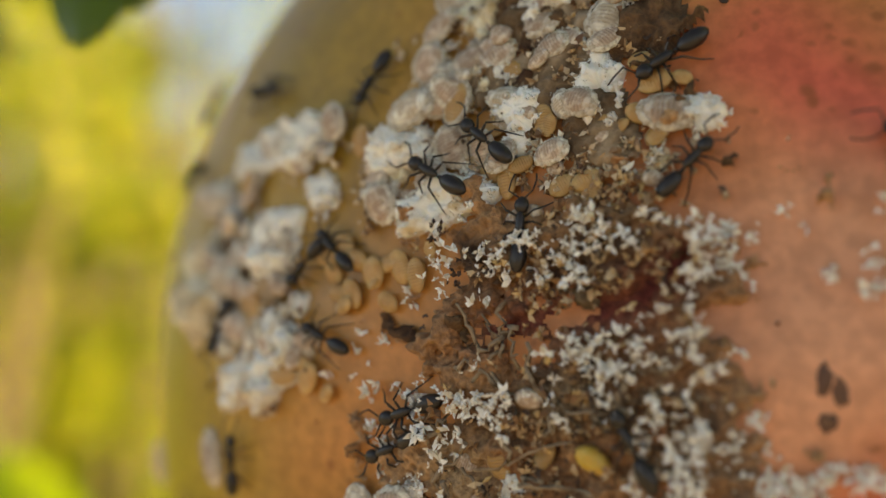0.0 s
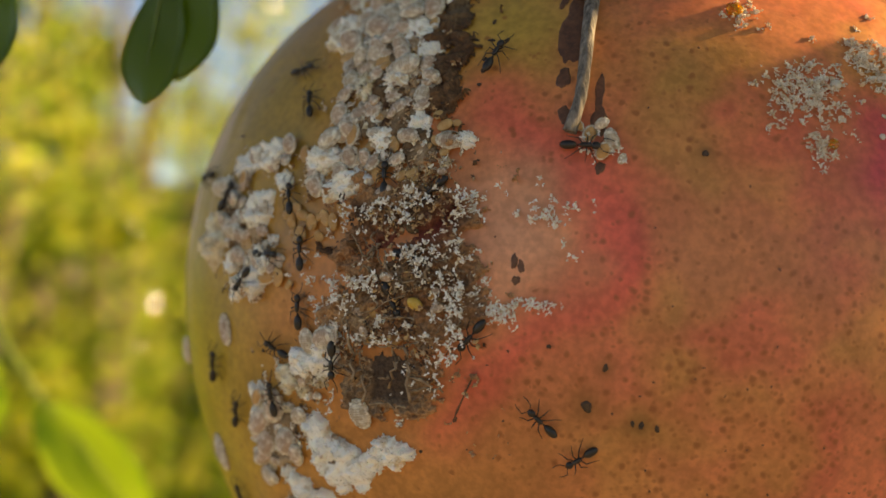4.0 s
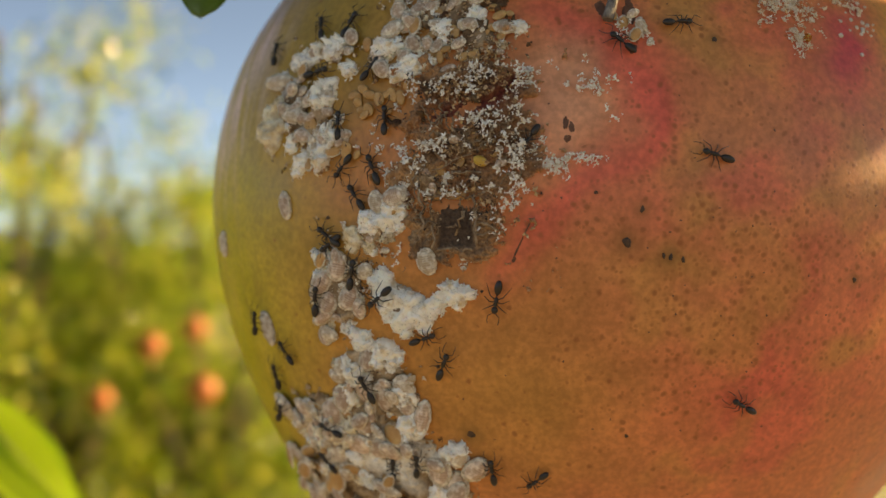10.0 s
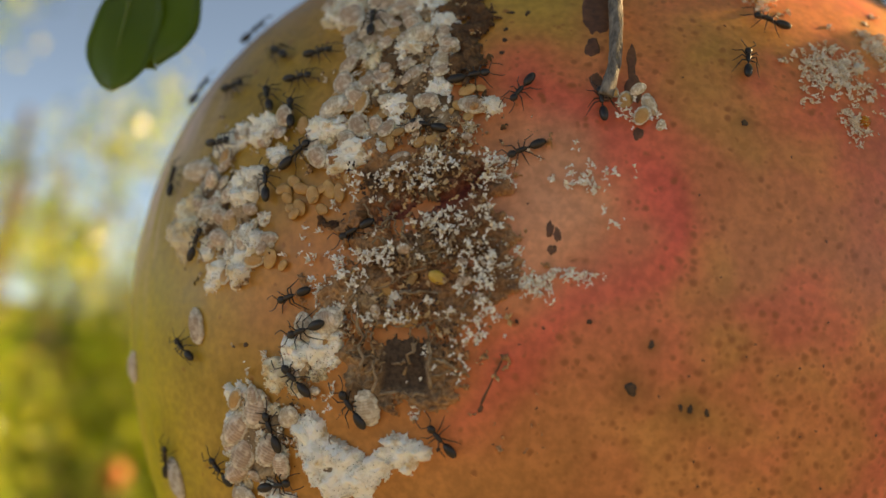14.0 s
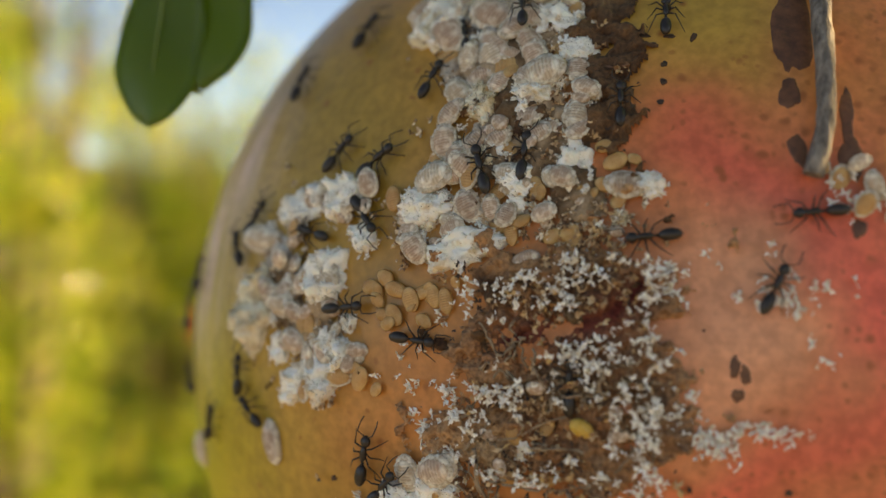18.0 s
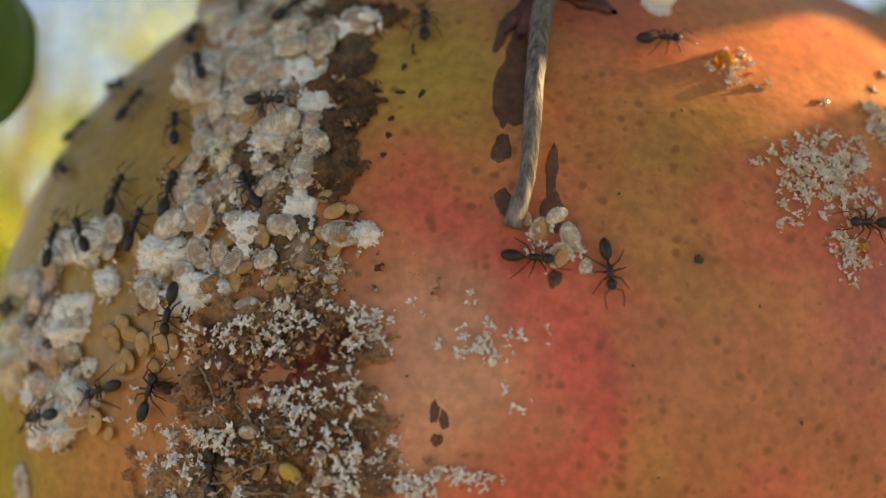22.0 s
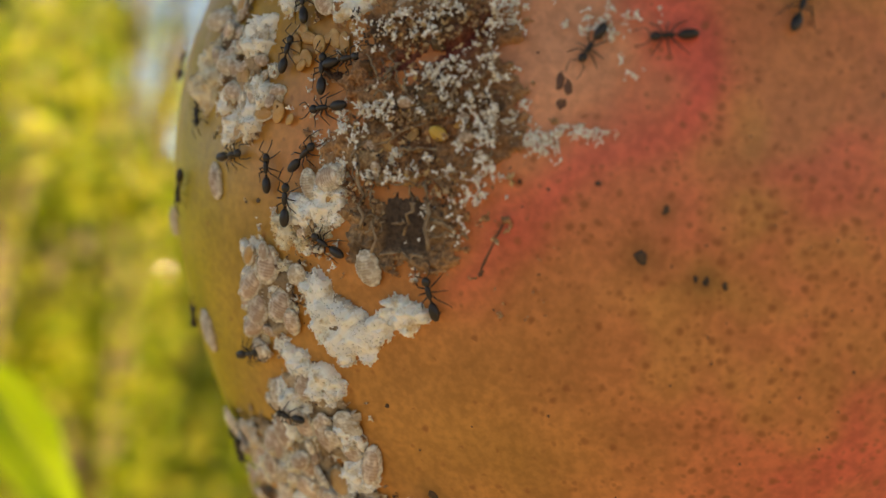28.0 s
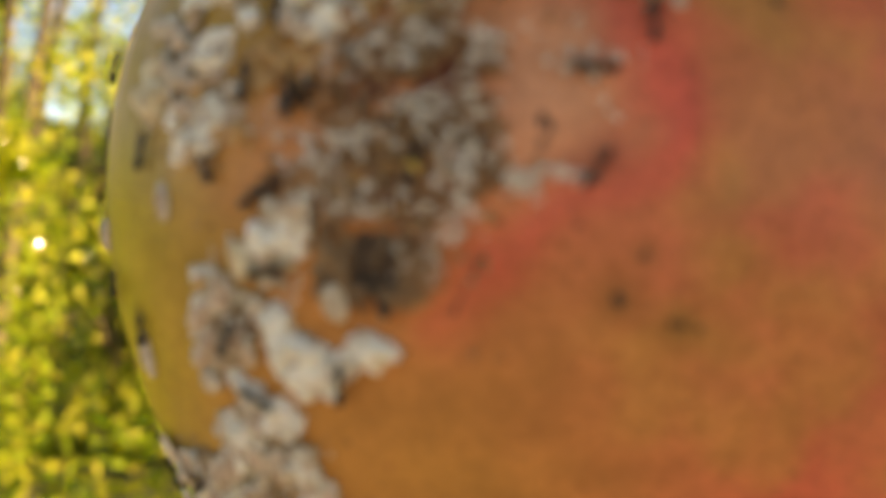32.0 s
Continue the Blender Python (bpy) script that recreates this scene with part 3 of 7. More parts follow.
def ringed(name, groove, ridge, powder, rough=0.7):
    """Skin with eleven cross rings, dusted with wax; on bodies that are one long."""
    m, nd, ln, p = material(name, rough)
    tc, wave, dust = nd.new("ShaderNodeTexCoord"), nd.new("ShaderNodeTexWave"), nd.new("ShaderNodeTexNoise")
    wave.bands_direction, wave.inputs["Scale"].default_value = "Y", 3.456
    wave.inputs["Distortion"].default_value, wave.inputs["Detail Scale"].default_value = 0.5, 2.0
    dust.inputs["Scale"].default_value, dust.inputs["Detail"].default_value = 4.5, 6
    info = nd.new("ShaderNodeObjectInfo")
    off = nd.new("ShaderNodeVectorMath")
    off.operation = "ADD"
    ln.new(tc.outputs["Object"], wave.inputs["Vector"])
    ln.new(tc.outputs["Object"], off.inputs[0])
    ln.new(info.outputs["Location"], off.inputs[1])
    ln.new(off.outputs["Vector"], dust.inputs["Vector"])
    one, two = nd.new("ShaderNodeMix"), nd.new("ShaderNodeMix")
    one.data_type = two.data_type = "RGBA"
    one.inputs[6].default_value, one.inputs[7].default_value, two.inputs[7].default_value = (*groove, 1), (*ridge, 1), (*powder, 1)
    ln.new(wave.outputs["Fac"], one.inputs[0])
    ln.new(one.outputs[2], two.inputs[6])
    r = nd.new("ShaderNodeMapRange")
    r.inputs["From Min"].default_value, r.inputs["From Max"].default_value = 0.46, 0.66
    ln.new(dust.outputs["Fac"], r.inputs["Value"])
    ln.new(r.outputs["Result"], two.inputs[0])
    hs, mr = nd.new("ShaderNodeHueSaturation"), nd.new("ShaderNodeMapRange")
    mr.inputs["To Min"].default_value, mr.inputs["To Max"].default_value = 0.82, 1.14
    ln.new(info.outputs["Random"], mr.inputs["Value"])
    ln.new(mr.outputs["Result"], hs.inputs["Value"])
    ln.new(two.outputs[2], hs.inputs["Color"])
    ln.new(hs.outputs["Color"], p.inputs["Base Color"])
    bp = nd.new("ShaderNodeBump")
    bp.inputs["Strength"].default_value, bp.inputs["Distance"].default_value = 0.5, 0.00008
    ln.new(dust.outputs["Fac"], bp.inputs["Height"])
    ln.new(bp.outputs["Normal"], p.inputs["Normal"])
    p.inputs["Subsurface Weight"].default_value = 0.3
    p.inputs["Subsurface Radius"].default_value = (0.0006, 0.0004, 0.0003)
    p.inputs["Subsurface Scale"].default_value = 1.0
    p.inputs["Specular IOR Level"].default_value = 0.3
    return m


mat_wax = waxy("cotton_wax", (0.70, 0.52, 0.31), (0.97, 0.91, 0.80), 0.0011, bump=0.7, depth=0.00014, rand=0.04, low=0.32, high=0.45)
mat_wax_old = waxy("old_wax", (0.58, 0.40, 0.20), (0.90, 0.80, 0.60), 0.0010, bump=0.6, depth=0.00012, rand=0.08, low=0.32, high=0.58)
mat_body = ringed("mealybug_skin", (0.42, 0.275, 0.19), (0.54, 0.375, 0.27), (0.78, 0.64, 0.50))
mat_body_pale = ringed("pale_mealybug_skin", (0.50, 0.37, 0.26), (0.60, 0.47, 0.34), (0.86, 0.77, 0.63), 0.8)
mat_nymph = waxy("nymph_skin", (0.44, 0.215, 0.075), (0.60, 0.36, 0.16), 0.45, 0.38, 0.2, 0.00004, soft=0.45)
mat_yellow = waxy("yellow_nymph_skin", (0.60, 0.34, 0.06), (0.70, 0.45, 0.12), 0.4, 0.4, 0.2, 0.00004)
mat_fringe = waxy("wax_filament", (0.40, 0.29, 0.195), (0.78, 0.69, 0.56), 0.16, 0.9, 0.5, 0.00008, low=0.38, high=0.62)
mat_crumb = waxy("wax_crumb", (0.60, 0.54, 0.46), (0.90, 0.87, 0.82), 0.0004, 0.85, 0.3, 0.00005, 0.0)
by_island(mat_crumb, [(0.0, (0.62, 0.50, 0.36)), (0.3, (0.82, 0.74, 0.62)), (0.6, (0.90, 0.86, 0.78)), (1.0, (0.94, 0.92, 0.87))])


mat_wax_mat, nodes, links, bs = material("wax_crust", 0.9)
at = nodes.new("ShaderNodeAttribute")
at.attribute_name = "pigment"
co = nodes.new("ShaderNodeTexCoord")
fine = noise_node(0.00018, 5)
links.new(mixed("MULTIPLY", 1.0, at.outputs["Color"], mixed("MIX", ranged(fine, 0.3, 0.7), (0.80, 0.78, 0.74, 1), (1.10, 1.10, 1.10, 1))), bs.inputs["Base Color"])
bump = nodes.new("ShaderNodeBump")
bump.inputs["Strength"].default_value, bump.inputs["Distance"].default_value = 0.7, 0.00012
links.new(fine, bump.inputs["Height"])
links.new(bump.outputs["Normal"], bs.inputs["Normal"])
bs.inputs["Specular IOR Level"].default_value = 0.2


def bug_body(seed, tall=0.25):
    """A domed oval with cross grooves; one long and two thirds wide before scaling."""
    rnd = random.Random(seed)
    vs, fs, A, B = [], [], 44, 15
    for i in range(A + 1):
        y = -0.5 + i / A
        half = 0.34 * max(1e-3, 1 - abs(2 * y) ** 2.3) ** 0.55
        seg = 0.5 + 0.5 * math.cos(y * 2 * math.pi * 11)
        half *= 1 + 0.03 * math.sin(7 * y + seed) + 0.008 * rnd.gauss(0, 1)
        for j in range(B + 1):
            s = -1 + 2 * j / B
            z = tall * (max(0.0, 1 - s * s)) ** 0.6 * (half / 0.34) ** 0.7
            z *= 1 - 0.13 * seg * (1 - 0.4 * abs(s)) - 0.05 * math.exp(-(s / 0.12) ** 2)
            wv = 0.005 * rnd.gauss(0, 1) * (0 < j < B)
            vs.append((s * half * (1 + 0.025 * seg), y, z + wv - 0.02))
    for i in range(A):
        for j in range(B):
            k = i * (B + 1) + j
            fs.append((k, k + 1, k + B + 2, k + B + 1))
    rim = [i * (B + 1) for i in range(A + 1)] + [i * (B + 1) + B for i in range(A, -1, -1)]
    fs.append(tuple(rim))
    return vs, fs


def bug_fringe(seed):
    """The wax margin round a bug: a sloping skirt with an uneven toothed rim."""
    rnd = random.Random(seed)
    vs, fs, S = [], [], 64
    ph = [rnd.uniform(0, 6.28) for _ in range(3)]
    for k in range(S):
        a = 6.2832 * k / S
        grow = 0.02 + 0.05 * (1 + math.sin(a + ph[0])) + 0.04 * math.sin(3 * a + ph[1]) + rnd.uniform(0, 0.12)
        for r, z in ((0.92 + rnd.uniform(-0.10, 0.03), 0.10), (0.99 + rnd.uniform(-0.03, 0.04), 0.08 + rnd.uniform(-0.03, 0.03)), (1.0 + grow, 0.01 + rnd.uniform(0, 0.05)), (1.0 + grow * 0.8, -0.04)):
            vs.append((0.34 * r * math.cos(a), 0.5 * r * math.sin(a), z))
    for k in range(S):
        for j in range(3):
            p, q = 4 * k + j, 4 * ((k + 1) % S) + j
            fs.append((p, p + 1, q + 1, q))
    return vs, fs


BODIES = {(v, p): mesh_of("body", *bug_body(v), p) for v in range(3) for p in (mat_body, mat_body_pale, mat_nymph, mat_yellow)}
FRINGES = [mesh_of("wax_fringe", *bug_fringe(v), mat_fringe) for v in range(5)]


def mealybug(lon, lat, length, width, turn, mat, seed, up=0.0, tilt=0.0, label="greyish pink mealybug dusted with white wax", fringe=True):
    rnd = random.Random(seed)
    if width > length:
        length, width, turn = width, length, turn + 90
    length, width = min(length, 2.6), min(width, 0.74 * length)
    root = tagged(new("mealybug"), label, "insect", "mealybugs on the fruit")
    m = seat(lon, lat, turn, up) @ pose(0, 0, 0, tilt, rnd.uniform(-1, 1) * abs(tilt))
    root.matrix_world = m @ Matrix.Diagonal((width / 0.68 * 0.001, length * 0.001, (0.00062 if mat is mat_nymph else 0.0010) * min(length, 2.0), 1))
    RELIEF.append((m.translation.copy(), length * 0.00045, up + 0.00030 * min(length, 2.0)))
    b = new("body", BODIES[(seed % 3, mat)])
    b.parent = root
    if fringe:
        f = new("wax_fringe", FRINGES[seed % 5])
        f.parent = root
    return root


def crumb(vs, fs, m, s, rnd, arms=3):
    """A ragged flake made of a few splayed chips."""
    for _ in range(arms):
        d = Vector((rnd.gauss(0, 1), rnd.gauss(0, 1), abs(rnd.gauss(0, 0.5)))).normalized()
        a = d.orthogonal().normalized()
        b = d.cross(a)
        L, w = s * rnd.uniform(0.5, 1.0), s * rnd.uniform(0.14, 0.30)
        k = len(vs)
        vs += [m @ q for q in (-d * w * 0.5, d * L * 0.45 + a * w, d * L * 0.45 - a * w * 0.6 + b * w, d * L * 0.5 - a * w * 0.6 - b * w, d * L)]
        fs += [(k, k + 2, k + 1), (k, k + 3, k + 2), (k, k + 1, k + 3), (k + 4, k + 1, k + 2), (k + 4, k + 2, k + 3), (k + 4, k + 3, k + 1)]


def wax_tuft(lon, lat, length, width, turn, seed, up=0.0, old=False, tall=1.0):
    """A felted cushion of cotton wax with a torn outline, seated on the peel, and flocks along its rim."""
    rnd = random.Random(seed)
    base = seat(lon, lat, turn)
    K, S = 15, 64
    o = Vector((seed * 3.1 % 50, seed * 1.3 % 50, seed * 2.2 % 50))
    w = min(width, length)
    thick = 0.00024 * tall * min(w, 2.4)
    pts, share = [], []
    for s in range(S):
        a = 6.2832 * s / S
        c = Vector((math.cos(a), math.sin(a), 0))
        rag = 0.96 + 0.34 * noise.noise(c * 1.3 + o) + 0.24 * noise.noise(c * 3.1 + o) + 0.14 * noise.noise(c * 8 + o) + 0.10 * noise.noise(c * 17 + o)
        for k in range(1, K + 1):
            f = (k / K) ** 0.8
            pts.append(base @ Vector((c.x * width * 0.0005 * f * rag, c.y * length * 0.0005 * f * rag, 0)))
            share.append(k / K)
    pts.append(base.translation.copy())
    share.append(0.0)
    n = np.array(pts)
    n /= np.linalg.norm(n, axis=1)[:, None]
    r = rind_radius(n)
    co_ = []
    for p, d, rr, f in zip(pts, n, r, share):
        body = 0.78 + 0.75 * noise.noise(p * 900 + o) + 0.55 * noise.noise(p * 2100 + o)
        h = (up * (1 - f ** 6) + thick * max(0.12, body)) * (1 - f ** 5) ** 0.5 + 0.00011 * noise.noise(p * 4200 + o) + 0.00008 * noise.noise(p * 9500)
        co_.append(Vector(d) * (rr + (max(h, 0.00003) if f < 1 else -0.00002)))
    fs = []
    for s in range(S):
        q, q2 = s * K, ((s + 1) % S) * K
        fs.append((S * K, q, q2))
        fs += [(q + k, q + k + 1, q2 + k + 1, q2 + k) for k in range(K - 1)]
    for _ in range(int(14 + 22 * length * width)):
        s, k = rnd.randrange(S), rnd.choice((K - 1, K - 1, K - 2, K - 2, K - 3, K - 5, K - 8, K - 11))
        p = co_[s * K + k]
        m = p.normalized().to_track_quat("Z", "Y").to_matrix().to_4x4()
        m.translation = p
        crumb(co_, fs, m, rnd.uniform(0.00008, 0.00030), rnd, 3)
    ob = new("wax_tuft", mesh_of("wax_tuft", co_, fs, mat_wax_old if old else mat_wax))
    RELIEF.append((on_rind(lon, lat), w * 0.00055, up + thick * 0.9))
    return tagged(ob, "yellowed crumbly tuft of mealybug wax" if old else "white cottony tuft of mealybug wax", "wax tuft", "wax tufts on the fruit")


def wax_mat(name, lo0, lo1, la0, la1, step, spots, seed, white=0.05, pale=(0.74, 0.65, 0.55)):
    """The crust of wax that fills in between bugs and tufts."""
    lon, lat = np.arange(lo0, lo1, step), np.arange(la0, la1, step)
    LO, LA = np.meshgrid(lon, lat)
    n = bearing(LO, LA)
    r = rind_radius(n).ravel()
    n = n.reshape(-1, 3)
    lo, la = LO.ravel(), LA.ravel()
    base = n * r[:, None]
    w1, w2, w3 = turbulence(base, 0.0016, 3, seed), turbulence(base, 0.0005, 3, seed + 4), turbulence(base, 0.005, 2, seed + 8)
    m = np.zeros(len(lo))
    for a, b, long_, wide, turn in spots:
        m = np.maximum(m, blot(lo, la, a, b, 0.56 * wide, 0.56 * long_, turn, 3))
    m = m + 0.24 * w1 + 0.14 * w2
    keep = m > 0.40
    dome = np.array([noise.voronoi(Vector(p) * 800 + Vector((0.3 * noise.noise(Vector(p) * 1500), seed, 0)))[0][0] for p in base])
    edge = np.clip((m - 0.40) / 0.2, 0, 1)
    up = 0.00003 + edge * (0.00034 * np.sqrt(np.clip(1.05 - dome, 0, 1)) + 0.00022 * np.abs(w1) + 0.00014 * w2)
    c = tint(np.zeros((len(lo), 3)) + np.array((0.15, 0.09, 0.05)), np.clip(0.42 + 1.1 * w1 + 0.6 * w2, 0, 1), pale)
    c = tint(c, np.clip(white + 1.5 * w3, 0, 0.9), (0.88, 0.84, 0.76))
    c = tint(c, np.clip(-1.2 * w3 - 0.25, 0, 0.6), (0.12, 0.07, 0.04))
    w, h = len(lon), len(lat)
    i = (np.arange(h - 1)[:, None] * w + np.arange(w - 1)[None, :]).ravel()
    faces = np.stack([i, i + 1, i + w + 1, i + w], 1)
    faces = faces[keep[faces].all(1)]
    used = np.unique(faces)
    back = np.full(len(lo), -1)
    back[used] = np.arange(len(used))
    me = mesh_of(name, (n * (r + np.maximum(up, 0.00002))[:, None])[used].tolist(), back[faces].tolist(), mat_wax_mat)
    colour_layer(me, "pigment", np.clip(c[used], 0.01, 0.95))
    ob = new(name, me)
    ob.parent = fruit
    return tagged(ob, "crumbly whitish wax crust between mealybugs")


TUFTS_UPPER = [(-11.1, 12.3, 3.71, 1.86, -72), (-13.0, 14.3, 2.72, 1.73, -79), (-8.5, 19.8, 1.99, 1.93, -82), (-6.6, 21.6, 2.47, 1.41, 58), (-7.8, 23.7, 2.82, 1.7, 61), (-11.0, 19.1, 1.66, 2.33, -73), (-9.8, 17.1, 2.26, 1.14, 41), (-6.2, 16.0, 3.14, 1.58, 10), (-14.6, 24.1, 3.52, 3.11, 60), (-20.5, 14.5, 2.95, 1.88, -70), (-17.8, 14.8, 2.14, 2.36, -88), (-16.3, 12.9, 1.67, 1.3, 50), (-23.1, 9.2, 4.54, 3.21, -28), (-18.2, 11.0, 2.9, 2.3, -32), (-20.0, 5.8, 2.47, 1.63, -45), (-17.8, 6.9, 4.34, 2.27, -22), (-12.0, 2.3, 2.68, 2.01, -70), (-8.0, 4.1, 1.14, 1.07, -67)]
TUFTS_TOP = [(-5.7, 26.9, 2.54, 2.5, 56), (-8.0, 23.7, 1.46, 2.35, -53), (-6.7, 21.8, 1.58, 1.5, 69), (-13.5, 25.4, 1.55, 3.13, -74), (-15.2, 24.0, 3.32, 2.55, 56), (-14.0, 27.7, 4.33, 1.62, 48), (-13.1, 31.2, 3.44, 4.13, 77), (-10.2, 29.5, 2.11, 2.53, -46)]
TUFTS_LOW = [(-12.1, 2.0, 3.55, 2.17, -23), (-13.2, -3.9, 4.03, 2.31, 8), (-11.6, -5.4, 4.38, 3.25, 8), (-7.9, -4.1, 2.85, 2.26, 80), (-9.9, -5.2, 2.64, 1.87, -61), (-15.5, 0.0, 2.04, 1.69, -28), (-13.8, 1.1, 2.13, 2.22, -87), (-15.6, -7.5, 2.3, 1.98, 77), (-13.8, -8.8, 2.69, 2.48, 55), (-16.4, -10.5, 2.9, 2.21, -86), (-18.1, -12.4, 1.85, 2.45, 67), (-12.8, -12.0, 2.22, 2.31, 70), (-12.6, -14.8, 2.42, 2.88, 88), (-19.5, -15.4, 2.97, 3.89, 58), (-23.3, -16.0, 3.37, 4.5, 67), (-9.5, -17.1, 2.12, 2.5, 80)]
for k, s in enumerate(TUFTS_UPPER):
    wax_tuft(*s, k, old=k in (5, 12), tall=1.6)
wax_tuft(-3.1, 15.1, 1.3, 1.5, 0, 29, tall=1.2)
for k, s in enumerate(TUFTS_TOP):
    wax_tuft(*s, 30 + k, old=k == 4, tall=1.5)
for k, s in enumerate(TUFTS_LOW):
    wax_tuft(*s, 60 + k, old=k in (5, 13, 14), tall=1.4)

wax_mat("wax_crust", -26, -1, 4, 36, 0.11, [(-8.9, 17.5, 4.6, 4.6, 10), (-10.7, 22.3, 5.0, 6.0, 15), (-11.0, 26.5, 6.0, 7.0, 15), (-13.5, 33.2, 7.5, 10.5, 15), (-21.3, 10.5, 5.0, 2.6, 25), (-18.3, 8.0, 4.0, 2.0, 10), (-6.0, 14.8, 2.4, 2.4, 0)], 3.0, -0.2, (0.44, 0.31, 0.20))
wax_mat("wax_crust", -32, -4, -34, 4, 0.12, [(-16.6, -17.6, 7.6, 15.0, -32), (-19.1, -25.1, 9.0, 19.0, -25), (-14.9, -11.1, 4.6, 6.4, -40), (-17.0, -3.6, 4.6, 3.4, 0), (-14.0, 0.9, 2.0, 2.0, 0), (-11.8, -5.0, 3.2, 2.4, 0)], 6.0, -0.25, (0.48, 0.34, 0.21))

BUGS_UPPER = [(-8.1, 20.4, 1.91, 1.42, -73), (-12.7, 15.5, 1.78, 1.53, -72), (-10.9, 14.2, 1.21, 1.43, -61), (-9.8, 14.1, 0.94, 1.1, -75), (-13.2, 12.3, 1.32, 1.41, -54), (-10.8, 22.1, 2.3, 1.22, 39), (-9.0, 22.1, 1.94, 1.09, 34), (-12.3, 19.7, 1.37, 1.48, -45), (-6.5, 20.6, 1.21, 1.3, 90), (-6.3, 18.4, 1.06, 1.61, 82), (-12.5, 17.2, 1.5, 1.59, -78), (-11.8, 16.4, 1.3, 1.38, -83), (-10.9, 17.2, 1.29, 1.31, 48), (-20.9, 9.6, 2.03, 1.28, 79), (-18.1, 10.8, 1.82, 1.7, -34), (-4.0, 15.1, 1.6, 1.1, 90), (-8.1, 11.9, 1.4, 0.78, -72), (-11.9, 2.9, 1.77, 1.46, -70)]
BUGS_MORE = [(-23.3, 12.8, 2.78, 1.32, 86), (-7.4, 13.9, 1.07, 1.01, -70), (-11.5, 24.1, 2.15, 1.57, 61), (-5.8, 19.5, 0.67, 1.17, -52), (-10.2, 20.1, 1.09, 1.18, 70), (-16.2, 15.3, 1.06, 1.33, -65), (-7.2, 15.4, 0.95, 0.81, 35)]
BUGS_TOP = [(-15.8, 28.2, 1.53, 3.25, -79), (-12.9, 27.1, 1.38, 2.84, -87), (-10.8, 24.9, 1.66, 2.68, -58), (-9.3, 23.7, 1.27, 1.61, -7), (-10.0, 23.1, 1.36, 1.57, 66), (-10.8, 21.6, 1.8, 1.34, 35), (-8.7, 21.4, 1.45, 1.32, 27), (-7.4, 25.4, 1.37, 1.93, -77), (-9.0, 25.3, 1.27, 1.98, -82), (-5.7, 26.9, 1.98, 1.82, 43), (-13.7, 23.1, 1.56, 2.32, -49), (-10.2, 27.3, 1.2, 2.29, 69)]
BUGS_LOW = [(-11.6, 3.0, 1.4, 1.59, 38), (-9.7, -1.7, 1.85, 1.53, 9), (-16.8, -1.9, 1.74, 2.03, 77), (-18.4, -3.1, 1.4, 2.29, 47), (-14.6, -2.3, 1.39, 1.27, -49), (-18.1, -4.6, 1.46, 2.08, 59), (-16.1, -4.2, 1.58, 1.93, 61), (-15.4, -5.1, 1.05, 1.48, -89), (-18.5, -7.1, 1.6, 1.44, -89), (-18.6, -5.6, 1.11, 2.17, 28), (-13.3, 2.6, 1.1, 1.58, -84), (-15.3, -9.0, 1.26, 1.79, 73), (-18.0, -9.8, 1.02, 1.46, 89), (-16.1, -11.6, 1.78, 1.99, -86), (-18.5, -12.5, 1.66, 2.14, 89), (-14.5, -12.2, 1.47, 2.37, -90), (-12.6, -11.3, 1.57, 2.1, -80), (-11.5, -13.7, 1.19, 2.64, 71)]
BUGS_LAST = [(-12.7, -12.9, 1.22, 1.61, -87), (-23.3, -14.0, 2.18, 2.12, 32), (-26.4, -14.3, 2.33, 3.51, -88), (-16.5, -14.5, 1.41, 2.23, 55), (-20.1, -14.0, 1.97, 2.61, 70), (-18.1, -16.7, 3.2, 2.13, -63), (-9.1, -17.1, 1.36, 1.99, 72), (-11.0, -18.6, 1.79, 2.65, 87), (-9.7, -20.2, 1.78, 3.12, 77), (-7.8, -18.4, 1.69, 2.17, 46), (-21.2, -18.3, 2.05, 2.95, 73), (-28.2, -19.6, 2.23, 1.96, 32), (-22.7, -16.0, 2.27, 3.71, 84), (-15.9, -16.9, 2.46, 1.77, -59)]
BUGS_PEEL = [(-21.7, 2.8, 2.0, 1.1, 12), (-32.0, 0.2, 2.0, 1.0, -3), (-25.8, -7.0, 3.3, 1.5, 6), (-19.0, -7.2, 1.6, 1.5, -11)]
TWIG_BUGS = [(4.6, 15.3, 1.3, 1.05, -2), (5.9, 15.0, 1.4, 0.92, 28), (5.4, 14.2, 1.2, 0.94, -32), (6.5, 13.8, 0.8, 0.65, -4), (3.9, 15.9, 0.9, 0.6, 40), (5.3, 15.9, 1.0, 0.7, -60)]
for k, s in enumerate(BUGS_UPPER):
    mealybug(*s, mat_body_pale if k in (0, 1, 7, 9, 13, 14) else mat_body, k, up=0.0005 if k in (0, 1, 4, 17) else 0.00028, tilt=7, fringe=k != 16)
for k, s in enumerate(BUGS_MORE + BUGS_TOP):
    mealybug(*s, mat_body if k % 3 else mat_body_pale, 30 + k, up=0.0003 + 0.0001 * (k % 3), tilt=9)
for k, s in enumerate(BUGS_LOW + BUGS_LAST):
    mealybug(*s, mat_body_pale if k in (0, 1, 10) or k % 4 == 0 else mat_body, 70 + k, up=0.0005 if k == 0 else 0.0003, tilt=8)
for k, s in enumerate(BUGS_PEEL):
    mealybug(*s, mat_body_pale if k % 3 else mat_body, 120 + k, up=0.0001)
